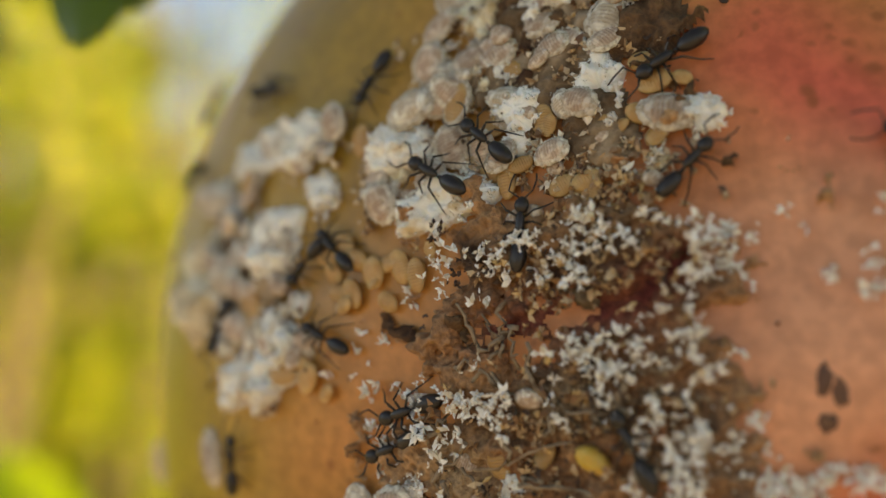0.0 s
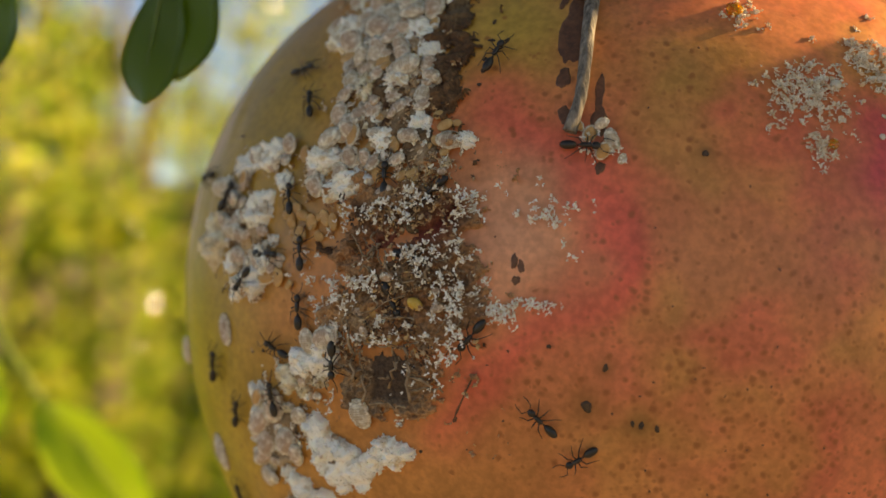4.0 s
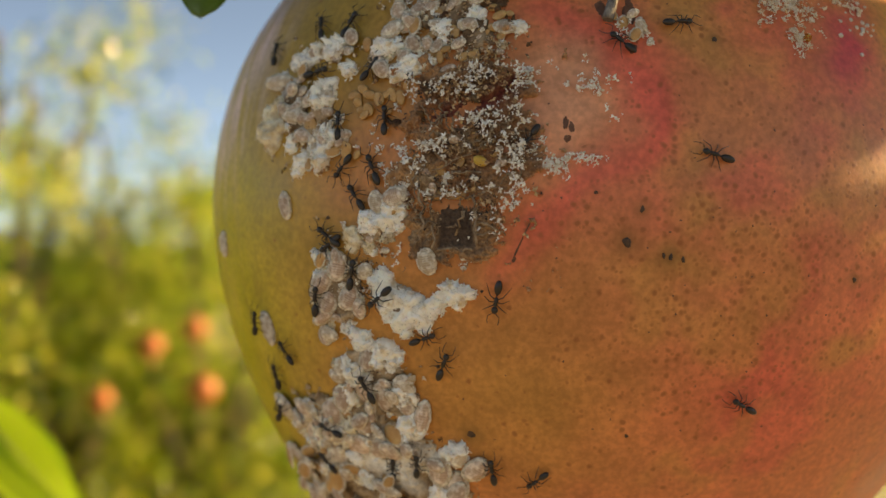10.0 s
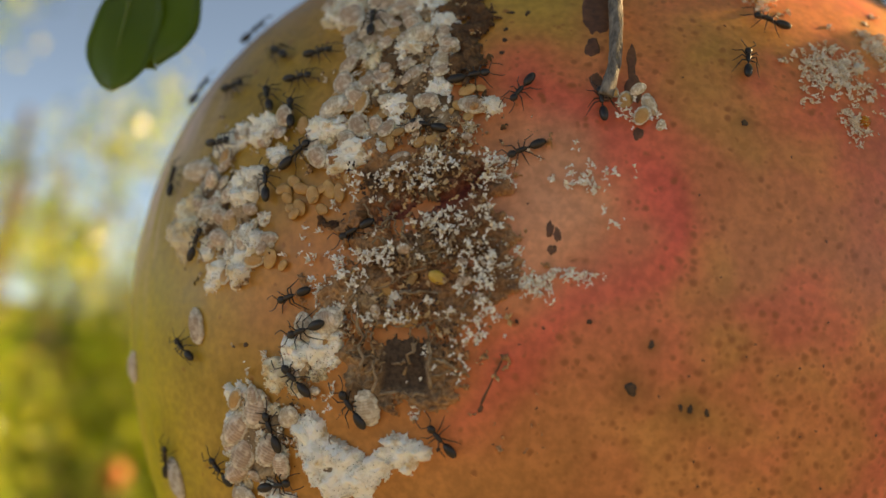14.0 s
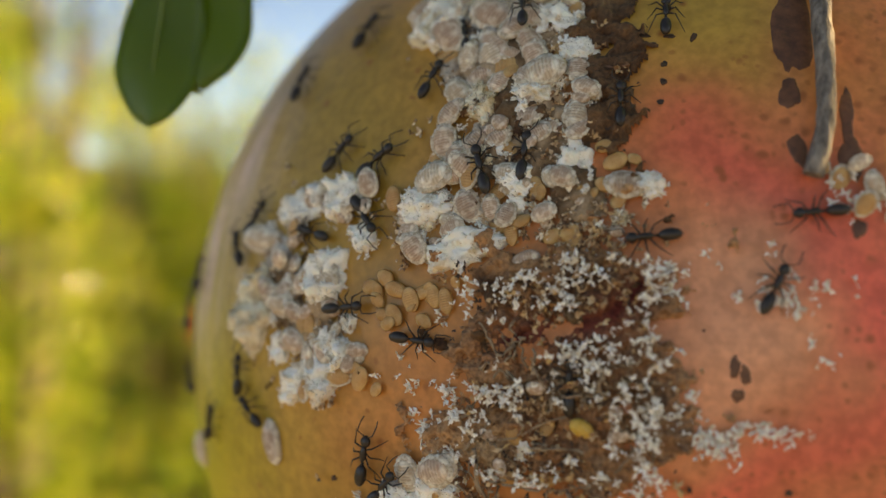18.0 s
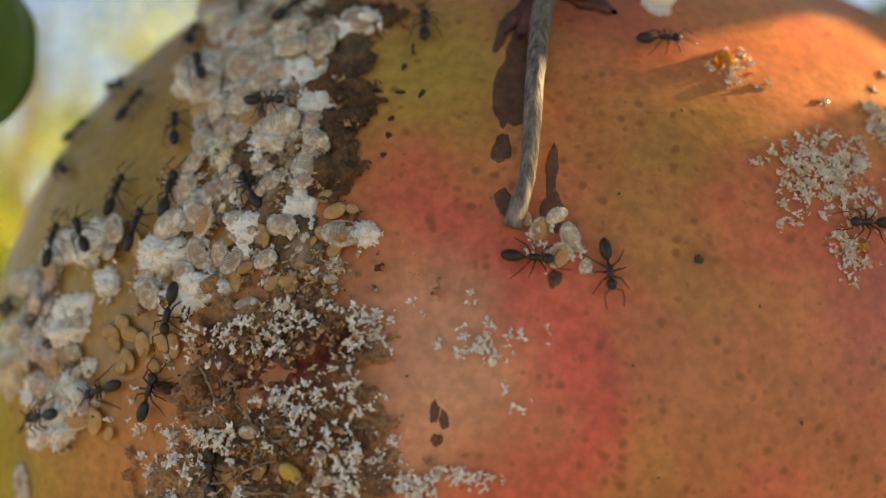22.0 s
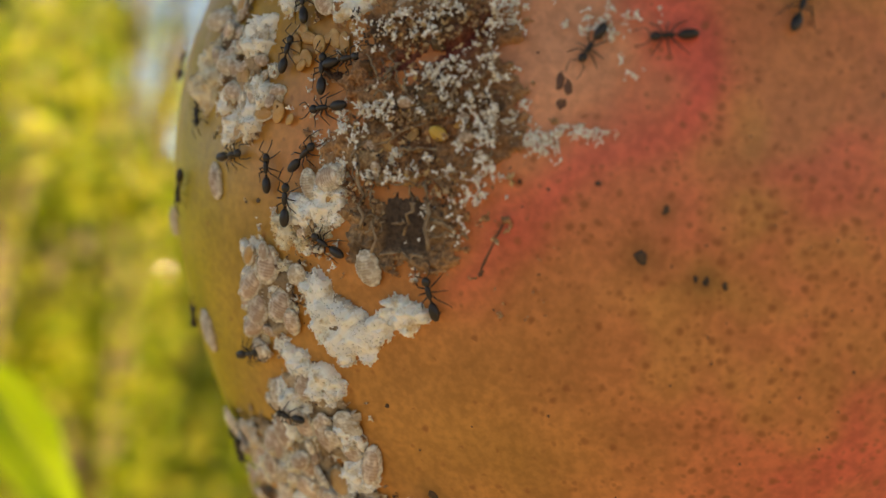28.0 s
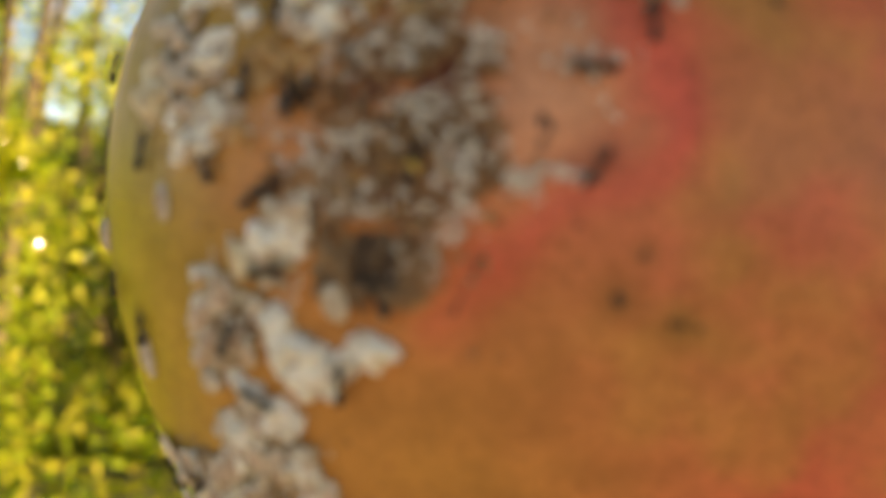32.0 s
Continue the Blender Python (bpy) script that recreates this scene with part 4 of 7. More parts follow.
for k, s in enumerate(TWIG_BUGS):
    mealybug(s[0], s[1], s[2] * 0.85, s[3] * 0.8, s[4], mat_body_pale if k % 2 else mat_nymph, 140 + k, up=0.0002 * (k % 3), tilt=18, label="pale mealybug huddled at the twig's tip")
NYMPHS = [(-14.8, 14.6, 1.24, 0.84, 13), (-14.7, 11.0, 0.96, 0.7, 56), (-14.1, 10.5, 1.16, 0.71, 73), (-13.3, 10.1, 1.14, 0.82, 18), (-12.2, 10.3, 1.13, 0.74, 18), (-11.6, 10.1, 1.19, 0.73, 12), (-14.1, 9.4, 1.13, 0.77, 32), (-19.1, 8.7, 1.47, 1.07, 13), (-15.8, 6.5, 1.22, 0.92, -23), (-8.8, 13.0, 1.1, 0.62, 11), (-7.0, 12.9, 0.89, 0.69, -57), (-6.1, 12.8, 0.97, 0.74, -16), (-8.7, 18.3, 1.05, 0.87, -26), (-7.9, 15.0, 0.87, 1.03, -82), (-4.3, 14.4, 0.77, 0.8, 50), (-4.5, 16.1, 1.09, 0.77, -67), (-4.9, 15.1, 0.86, 0.73, 66), (-8.4, 4.8, 1.13, 0.83, 13)]
NYMPHS_MORE = [(-4.5, 5.8, 1.0, 0.63, -64), (-4.6, 7.4, 0.73, 0.6, -56), (-7.2, 2.9, 1.23, 0.62, -79), (-10.4, 21.0, 1.97, 1.11, -79), (-13.5, 21.8, 1.35, 0.97, -67), (-12.9, 16.4, 0.59, 0.74, -64), (-7.5, 17.4, 0.71, 0.84, -57), (-15.5, 10.6, 0.9, 0.66, -72), (-14.7, 9.4, 0.77, 0.61, 83), (-12.6, 9.2, 0.86, 0.62, 58), (-5.0, 16.8, 0.83, 0.63, -82), (-9.2, 16.8, 0.82, 0.66, 59), (-11.2, 10.9, 0.58, 0.61, -63), (-3.7, 16.2, 0.64, 0.54, 66), (-14.9, 6.1, 0.76, 0.55, -43), (-16.3, 7.0, 1.35, 0.65, 78)]
for k, s in enumerate(NYMPHS + NYMPHS_MORE):
    mealybug(*s, mat_nymph, 160 + k, up=0.00025, tilt=4, label="small translucent amber mealybug nymph", fringe=False)
mealybug(-5.6, 5.2, 1.1, 0.72, 64, mat_yellow, 130, up=0.0004, label="bright yellow mealybug nymph on the scab", fringe=False)


def crowd(n, lon, lat, wide, high, turn, seed, mats, size=(1.2, 2.2), lift=0.0006, tufts=0.3):
    """Many bugs and tufts packed in one blot of the peel."""
    rnd = random.Random(seed)
    c, s = math.cos(radians(turn)), math.sin(radians(turn))
    for k in range(n):
        a, r = rnd.uniform(0, 6.283), math.sqrt(rnd.random())
        x, y = math.cos(a) * r * wide, math.sin(a) * r * high
        lo_, la_ = lon + (c * x - s * y) / math.cos(radians(lat)), lat + s * x + c * y
        L = rnd.uniform(*size)
        if rnd.random() < tufts:
            wax_tuft(lo_, la_, L * rnd.uniform(0.9, 1.5), L * rnd.uniform(0.7, 1.1), rnd.uniform(0, 360), seed + k, up=rnd.uniform(0, lift) * 0.5, old=rnd.random() < 0.25)
        else:
            mealybug(lo_, la_, L, L * rnd.uniform(0.58, 0.75), rnd.uniform(0, 360), rnd.choice(mats), seed + k, up=rnd.uniform(0, lift) + 0.00010 * L, tilt=rnd.uniform(3, 22), fringe=L > 1.1)


both = (mat_body, mat_body, mat_body_pale, mat_nymph)
crowd(56, -16.9, -18.2, 8.0, 3.8, -32, 300, both, (1.2, 2.1), 0.0008)
crowd(64, -19.1, -25.1, 11.5, 5.5, -25, 500, both, (1.3, 2.2), 0.0010)
crowd(22, -15.6, -11.4, 3.4, 2.4, -40, 700, both, (0.9, 1.5), 0.0005, 0.45)
crowd(26, -17.2, -3.6, 2.4, 3.2, 0, 800, both, (0.8, 1.4), 0.0004, 0.6)
crowd(58, -9.4, 18.2, 3.6, 4.6, 10, 900, (mat_body, mat_body, mat_body_pale, mat_nymph), (0.8, 1.5), 0.0004, 0.25)
crowd(46, -11.0, 26.0, 4.8, 3.6, 15, 1000, both, (0.9, 1.7), 0.0006, 0.4)
crowd(30, -13.5, 33.2, 6.5, 4.5, 15, 1100, both, (1.2, 2.1), 0.0008, 0.35)
crowd(34, -21.0, 10.8, 2.8, 4.2, 15, 1200, both, (0.8, 1.5), 0.0003, 0.45)
crowd(10, -18.4, 14.2, 2.6, 1.0, 0, 1250, both, (0.8, 1.3), 0.0003, 0.4)
crowd(18, -17.9, 7.2, 1.9, 2.4, 0, 1300, (mat_nymph, mat_body, mat_body_pale), (0.7, 1.3), 0.0003, 0.4)
crowd(14, -12.6, 13.6, 2.4, 1.2, 0, 1350, both, (0.7, 1.2), 0.0003, 0.3)
crowd(12, -13.4, 0.8, 1.8, 2.0, 0, 1370, both, (0.8, 1.3), 0.0003, 0.4)
crowd(6, -13.6, 9.8, 2.2, 1.0, 0, 1400, (mat_nymph,), (0.7, 1.1), 0.0002, 0.0)
crowd(16, -6.6, 13.6, 3.0, 1.4, 0, 1500, (mat_nymph, mat_body), (0.6, 1.0), 0.0003, 0.15)
crowd(12, -6.4, 4.8, 3.2, 3.4, 0, 1600, (mat_nymph, mat_body), (0.5, 0.9), 0.0005, 0.0)

CRUMBS_A = [(-10.5, 10.3, 1.5, 2.9, 0, 20), (-8.6, 10.8, 1.5, 2.7, 0, 40), (-8.2, 10.2, 0.7, 2.1, 0, 15), (-6.2, 10.7, 2.0, 2.0, 0, 40), (-5.4, 11.5, 1.7, 2.5, 0, 40), (-6.2, 11.8, 0.9, 1.4, 0, 15), (-2.6, 11.1, 2.2, 2.2, 0, 55), (-2.2, 10.4, 0.5, 0.8, 0, 10), (-10.2, 9.5, 0.6, 3.8, 0, 14), (-4.0, 9.4, 1.4, 2.2, 0, 22), (-3.0, 8.9, 0.4, 0.6, 0, 6), (-6.2, 8.3, 1.4, 1.4, 0, 25), (-5.3, 7.9, 2.0, 2.0, 0, 40), (-4.4, 7.8, 1.9, 2.2, 0, 36), (-2.8, 8.0, 1.1, 1.9, 0, 20)]
CRUMBS_B = [(-4.0, 6.8, 1.0, 2.2, 0, 15), (-12.9, 6.1, 0.6, 1.0, 0, 8), (-11.3, 6.3, 1.1, 1.8, 0, 30), (-9.6, 6.5, 0.9, 2.5, 0, 30), (-8.3, 6.5, 0.7, 1.7, 0, 25), (-10.4, 5.4, 1.1, 2.2, 0, 25), (-12.3, 4.6, 1.9, 2.2, 0, 55), (-10.0, 4.6, 1.1, 0.8, 0, 10), (-10.7, 3.8, 0.8, 1.4, 0, 20), (-2.7, 5.8, 2.3, 2.4, 0, 90), (-3.4, 4.6, 1.7, 2.4, 0, 40), (-3.0, 3.3, 1.1, 1.9, 0, 35), (-4.4, 3.2, 0.5, 2.8, 0, 12), (-7.5, 2.9, 0.5, 2.7, 0, 18), (-13.9, 7.6, 2.4, 2.9, 0, 14)]
CRUMBS_C = [(-2.7, 5.5, 1.8, 3.2, 0, 50), (-0.4, 4.8, 1.1, 3.4, 0, 60), (1.2, 5.3, 0.8, 2.8, 0, 50), (-0.9, 4.6, 1.5, 1.5, 0, 18), (-2.1, 6.3, 1.0, 4.0, 0, 20), (-3.4, 1.8, 1.3, 2.3, 0, 32), (-4.3, 0.7, 1.5, 1.0, 0, 14), (-6.3, 1.1, 2.3, 1.3, 0, 25), (-9.3, 3.1, 0.5, 3.9, 0, 22), (-6.5, -0.1, 1.2, 3.4, 0, 18), (-11.1, -1.3, 1.0, 2.3, 0, 14), (-6.9, -1.8, 1.2, 1.9, 0, 18), (-12.3, 4.8, 1.3, 1.9, 0, 22), (-18.2, -4.2, 4.8, 4.5, 0, 40), (-16.1, -2.7, 2.8, 4.1, 0, 25)]
CRUMBS_D = [(2.1, 11.3, 2.0, 2.0, 0, 34), (2.4, 10.4, 0.9, 1.2, 0, 22), (3.2, 10.9, 2.8, 0.7, 0, 10), (3.8, 8.1, 0.4, 0.5, 0, 6), (3.2, 8.7, 0.2, 0.3, 0, 3), (-2.3, 10.8, 1.7, 1.5, 0, 40), (6.1, 14.0, 1.3, 1.7, 0, 20), (-4.1, 13.1, 2.4, 1.2, 0, 14), (4.5, 11.4, 1.7, 1.1, 0, 4)]
CRUMBS_E = [(4.9, 14.8, 2.0, 2.4, 0, 26), (0.4, 11.0, 4.5, 3.0, 0, 8), (-6.6, 8.0, 8, 8, 0, 40), (-6.6, 2.6, 6, 7, 0, 24), (-14.1, -2.0, 7.0, 7.0, 0, 40), (-18.9, 11.0, 6, 8, 0, 40), (-8.1, 19.5, 6, 8, 0, 40)]


def near_crack(lo_, la_):
    return any(math.hypot(lo_ - a - f * (a2 - a), la_ - b - f * (b2 - b)) < 0.6 for (a, b), (a2, b2) in zip(CRACK[:4], CRACK[1:4]) for f in (0, 0.33, 0.67, 1))


def crumbs(spots, seed, size=(0.10, 0.42), up=0.00014, lump=5, shun=True, high=0.0008):
    rnd = random.Random(seed)
    vs, fs = [], []
    for lon, lat, length, width, turn, n in spots:
        c, s = math.cos(radians(turn)), math.sin(radians(turn))
        left = n
        while left > 0:
            x, y = rnd.gauss(0, width * 0.24), rnd.gauss(0, length * 0.24)
            k = min(left, rnd.randint(1, lump))
            left -= k
            for j in range(k):
                x2, y2 = x + rnd.gauss(0, 0.20) * (j > 0), y + rnd.gauss(0, 0.20) * (j > 0)
                lo_, la_ = lon + (c * x2 - s * y2) / math.cos(radians(lat)), lat + s * x2 + c * y2
                on_scab = -11 < lo_ < -2.5 and -1 < la_ < 12
                in_pit = abs(lo_ + 7.5) < 1.35 and abs(la_ - 0.9) < 1.65
                if (shun and near_crack(lo_, la_)) or (in_pit and rnd.random() < 0.93):
                    continue
                m = seat(lo_, la_, rnd.uniform(0, 360), up * rnd.uniform(0.3, 2) + high * on_scab * rnd.uniform(0.5, 1))
                crumb(vs, fs, m, (size[0] + (size[1] - size[0]) * rnd.random() ** 1.8) * 0.001, rnd, rnd.choice((2, 3, 4, 5)))
    return vs, fs


tagged(new("wax_crumbs", mesh_of("wax_crumbs", *crumbs(CRUMBS_A + CRUMBS_B + CRUMBS_C + CRUMBS_D + CRUMBS_E, 3, (0.14, 0.44)), mat_crumb, False)), "white crumbs of mealybug wax strewn on peel and scab", "wax crumbs", kind="stuff")
# torn flakes of dead peel and cast skins that make up the crust
mat_flake, nodes, links, bs = material("crust_flake", 0.6)
by_island(mat_flake, [(0.0, (0.07, 0.03, 0.015)), (0.3, (0.26, 0.125, 0.058)), (0.6, (0.46, 0.27, 0.135)), (0.85, (0.62, 0.44, 0.26)), (1.0, (0.62, 0.37, 0.13))])
FLAKES = [(-6.0, 10.5, 2.6, 7, 0, 170), (-5.8, 6.8, 5.0, 9.5, 0, 210), (-7.2, 2.6, 6.5, 8.5, 0, 220), (-5.4, 12.8, 3.0, 5.0, 0, 150), (-7.5, 19.0, 10, 5.0, 0, 220)]
tagged(new("crust_flakes", mesh_of("crust_flakes", *crumbs(FLAKES, 17, (0.12, 0.50), 0.0002, 3, False, 0.0004), mat_flake, False)), "torn brown and tan flakes of dead peel on the scab", "flakes", kind="stuff")
# papery cast skins and wax scraps packed among the bugs
mat_skin, nodes, links, bs = material("cast_skin", 0.55)
by_island(mat_skin, [(0.0, (0.10, 0.05, 0.028)), (0.3, (0.36, 0.21, 0.11)), (0.65, (0.60, 0.44, 0.28)), (1.0, (0.88, 0.79, 0.64))])
SKINS = [(-9.3, 17.6, 8, 7, 0, 260), (-10.6, 23.0, 7, 8, 0, 220), (-12.0, 28.5, 7, 10, 0, 160), (-21.0, 10.8, 10, 6, 12, 130), (-17.8, 7.6, 6, 5, 0, 70), (-18.6, 14.4, 3, 6, 0, 40), (-12.6, 13.4, 4, 7, 0, 80), (-6.6, 13.6, 2.6, 7, 0, 160), (-16.8, -3.4, 7, 5, 0, 110), (-13.6, 0.6, 5, 4, 0, 60), (-15.2, -10.6, 6, 7, 0, 110), (-16.6, -17.4, 7, 15, 0, 240), (-19.0, -25.0, 8, 18, 0, 200)]
tagged(new("cast_skins", mesh_of("cast_skins", *crumbs(SKINS, 23, (0.14, 0.50), 0.00016, 2, False, 0.0002), mat_skin, False)), "tan and cream cast skins and wax scraps among mealybugs", "cast skins", kind="stuff")
# gritty specks of cast skins on the scab
mat_speck, *_ = material("dark_speck", 0.7)
grain(mat_speck, (0.02, 0.012, 0.008), (0.10, 0.05, 0.03), 0.0004)
tagged(new("dark_specks", mesh_of("dark_specks", *crumbs([(-6.5, 4, 9, 8, 0, 90), (-7, 10.5, 4, 8, 0, 80), (-7.5, 18.5, 10, 7, 0, 150), (-15, -3, 9, 5, 0, 90), (-16, -17, 8, 14, 0, 200), (-20, 10, 9, 5, 0, 60)], 8, (0.1, 0.3)), mat_speck, False)), "dark grit of frass and cast skins in the wax", "grit", kind="stuff")

# wet wax patch with honeydew
mat_wet, nodes, links, bs = material("wet_wax", 0.16, (0.80, 0.70, 0.58))
grain(mat_wet, (0.74, 0.52, 0.33), (0.95, 0.88, 0.76), 0.0006)
bs.inputs["Transmission Weight"].default_value, bs.inputs["IOR"].default_value = 0.2, 1.4
PATCH = [(18.2, 18.5, 5.4, 5.4, -7, 560), (23.3, 20.9, 4.0, 3.2, -13, 330), (18.6, 14.6, 2.4, 1.9, -1, 120), (25.5, 18.5, 3.0, 2.0, 0, 25), (14.2, 24.2, 2.4, 2.4, 0, 60), (15.6, 24.5, 1.2, 0.8, 0, 6)]
tagged(new("wet_wax_crumbs", mesh_of("wet_wax_crumbs", *crumbs(PATCH, 21, (0.12, 0.46), 0.00006), mat_wet, False)), "glistening whitish crust of wax and honeydew", "wax crust", kind="stuff")
mat_amber, nodes, links, bs = material("amber_honeydew", 0.06, (0.95, 0.42, 0.04))
bs.inputs["Transmission Weight"].default_value, bs.inputs["IOR"].default_value = 0.75, 1.42
mat_pearl, nodes, links, bs = material("pearly_honeydew", 0.12, (0.85, 0.74, 0.60))
bs.inputs["Transmission Weight"].default_value = 0.35


def droplet(lon, lat, size, mat, label, tall=0.6):
    bm = bmesh.new()
    bmesh.ops.create_uvsphere(bm, u_segments=20, v_segments=12, radius=size * 0.0005)
    o = Vector((lon, lat, 0))
    for v in bm.verts:
        v.co *= 1 + 0.10 * noise.noise(v.co * 2500 / size + o)
        v.co.z *= tall
    for f in bm.faces:
        f.smooth = True
    ob = tagged(part("honeydew_drop", bm, mat), label, "droplet", "honeydew drops")
    ob.matrix_world = seat(lon, lat, 0, size * 0.00026 * tall)


rnd = random.Random(64)
for k in range(26):
    droplet(rnd.gauss(25.2, 1.4), rnd.gauss(16.6, 1.5), rnd.uniform(0.15, 0.42), mat_pearl, "tiny clear bead of honeydew on red peel")
droplet(14.2, 24.7, 1.1, mat_amber, "glowing amber drop of honeydew")
droplet(19.3, 14.9, 0.7, mat_amber, "small amber drop of honeydew on wet wax")
droplet(11.4, 29.5, 1.8, mat_wax, "round white ball of wax in the sun", 0.95)
wax_tuft(11.2, 28.7, 1.5, 1.3, 20, 901, tall=0.8)
droplet(20.2, 19.0, 0.7, mat_pearl, "small pearly drop on wet wax")
droplet(24.0, 19.8, 0.6, mat_pearl, "small pearly drop on wet wax")

# ---- dry twig across the peel ----
mat_bract, *_ = material("withered_bract", 0.55)
grain(mat_bract, (0.055, 0.012, 0.010), (0.20, 0.05, 0.03), 0.0008, 0.5, depth=0.0002)
mat_grey, *_ = material("grey_twig_bark", 0.8)
grain(mat_grey, (0.055, 0.042, 0.034), (0.33, 0.28, 0.23), 0.00028, 1.0, depth=0.0003, low=0.32, high=0.68, drawn=7.0)


def build_twig():
    twig = tagged(new("dry_twig"), "thin dry grey twig with withered dark red bracts", "twig")
    bm = bmesh.new()
    line = [(7.5, 58, 5.0), (6.5, 48, 3.4), (5.6, 40, 2.0), (5.1, 34, 1.25), (4.9, 30, 1.0), (4.55, 26, 0.95), (4.3, 22, 0.85), (4.2, 19.5, 0.8), (4.05, 17.5, 0.75), (3.7, 16.2, 0.65), (3.35, 15.2, 0.45)]
    pts, rad = [], []
    for (a, b, u), (a2, b2, u2), r0, r1 in zip(line, line[1:], (.85, .8, .72, .66, .58, .49, .42, .39, .37, .40), (.8, .72, .66, .58, .49, .42, .39, .37, .40, .44)):
        for k in range(6):
            f = k / 6
            pts.append(on_rind(a + (a2 - a) * f, b + (b2 - b) * f, (u + (u2 - u) * f) * 0.001))
            rad.append((r0 + (r1 - r0) * f) * 0.001)
    tube(bm, pts, rad, 16)
    for v in bm.verts:
        nn = noise.noise(Vector((v.co.x * 4200, v.co.y * 4200, v.co.z * 350)))
        v.co += v.co.normalized() * 0.00007 * nn + Vector((0.00006 * nn, 0, 0))
    part("stem", bm, mat_grey, twig)
    rnd = random.Random(4)
    for lo0, la0, lo1, la1, w, up1 in ((4.6, 28.3, 2.6, 25.8, 0.7, 0.3), (4.8, 28.2, 3.4, 25.3, 0.9, 0.5), (5.1, 28.6, 8.6, 26.9, 0.8, 0.9), (5.2, 28.9, 7.4, 27.6, 0.9, 1.3), (4.9, 28.9, 3.6, 27.2, 0.8, 1.4), (4.7, 28.0, 4.0, 24.6, 0.6, 0.4)):
        bm = bmesh.new()
        rows = []
        for k in range(9):
            f = k / 8
            c = on_rind(lo0 + (lo1 - lo0) * f, la0 + (la1 - la0) * f, 0.001 * (1.2 + (up1 - 1.2) * f))
            d = (on_rind(lo1, la1) - on_rind(lo0, la0)).normalized()
            s = d.cross(c.normalized()) * 0.001 * w * (0.7 + 0.6 * f) * (1 - f ** 3) + Vector((1, 0, 0)) * 1e-5
            lift = c.normalized() * 0.00022 * rnd.uniform(0.2, 1)
            rows.append([bm.verts.new(c - s * rnd.uniform(0.7, 1.1)), bm.verts.new(c + lift), bm.verts.new(c + s * rnd.uniform(0.7, 1.1)), bm.verts.new(c - lift * 0.6)])
        for r0, r1 in zip(rows, rows[1:]):
            for k in range(4):
                bm.faces.new((r0[k], r0[(k + 1) % 4], r1[(k + 1) % 4], r1[k])).smooth = True
        bm.faces.new(rows[0][::-1])
        bm.faces.new(rows[-1])
        part("bract", bm, mat_bract, twig, "withered dark red bract")


build_twig()

# ---- ground, far trees ----
mat_ground, *_ = material("orchard_soil", 0.95)
grain(mat_ground, (0.28, 0.24, 0.18), (0.46, 0.40, 0.30), 0.6, 0.6, depth=0.05)
bm = bmesh.new()
bmesh.ops.create_grid(bm, x_segments=60, y_segments=60, size=400)
for v in bm.verts:
    v.co.z = -1.35 + 0.05 * noise.noise(v.co * 0.3)
tagged(part("ground", bm, mat_ground), "dry straw-coloured ground under the orchard trees", "ground", kind="structure")

LEAF_MATS = [leafy("leaf_green", (0.16, 0.22, 0.04), (0.28, 0.35, 0.06), 0.05, (0.64, 0.84, 0.15), 0.08, 0.6),
             leafy("leaf_yellow", (0.36, 0.37, 0.07), (0.52, 0.48, 0.10), 0.05, (0.95, 0.92, 0.24), 0.08, 0.62),
             leafy("leaf_dark", (0.025, 0.055, 0.012), (0.05, 0.09, 0.02), 0.05, (0.16, 0.28, 0.03), 0.14)]
mat_bark, *_ = material("bark", 0.9)
grain(mat_bark, (0.10, 0.075, 0.05), (0.22, 0.17, 0.12), 0.03, 0.8, depth=0.01)


def leaf_cloud(n, place, rnd, leaf):
    vs, fs = [], []
    for _ in range(n):
        o = place()
        d = Vector((rnd.gauss(0, 1), rnd.gauss(0, 1), rnd.gauss(-0.4, 0.7))).normalized()
        s = d.cross(Vector((rnd.gauss(0, 1), rnd.gauss(0, 1), rnd.gauss(0, 1)))).normalized()
        up = d.cross(s) * 0.12
        L = leaf * rnd.uniform(0.7, 1.4)
        k = len(vs)
        vs += [o, o + d * L * 0.35 + s * L * 0.2 + up * L, o + d * L * 0.75 + s * L * 0.14 + up * L, o + d * L, o + d * L * 0.75 - s * L * 0.14 + up * L, o + d * L * 0.35 - s * L * 0.2 + up * L]
        fs += [(k, k + 1, k + 2, k + 3), (k, k + 3, k + 4, k + 5)]
    return vs, fs


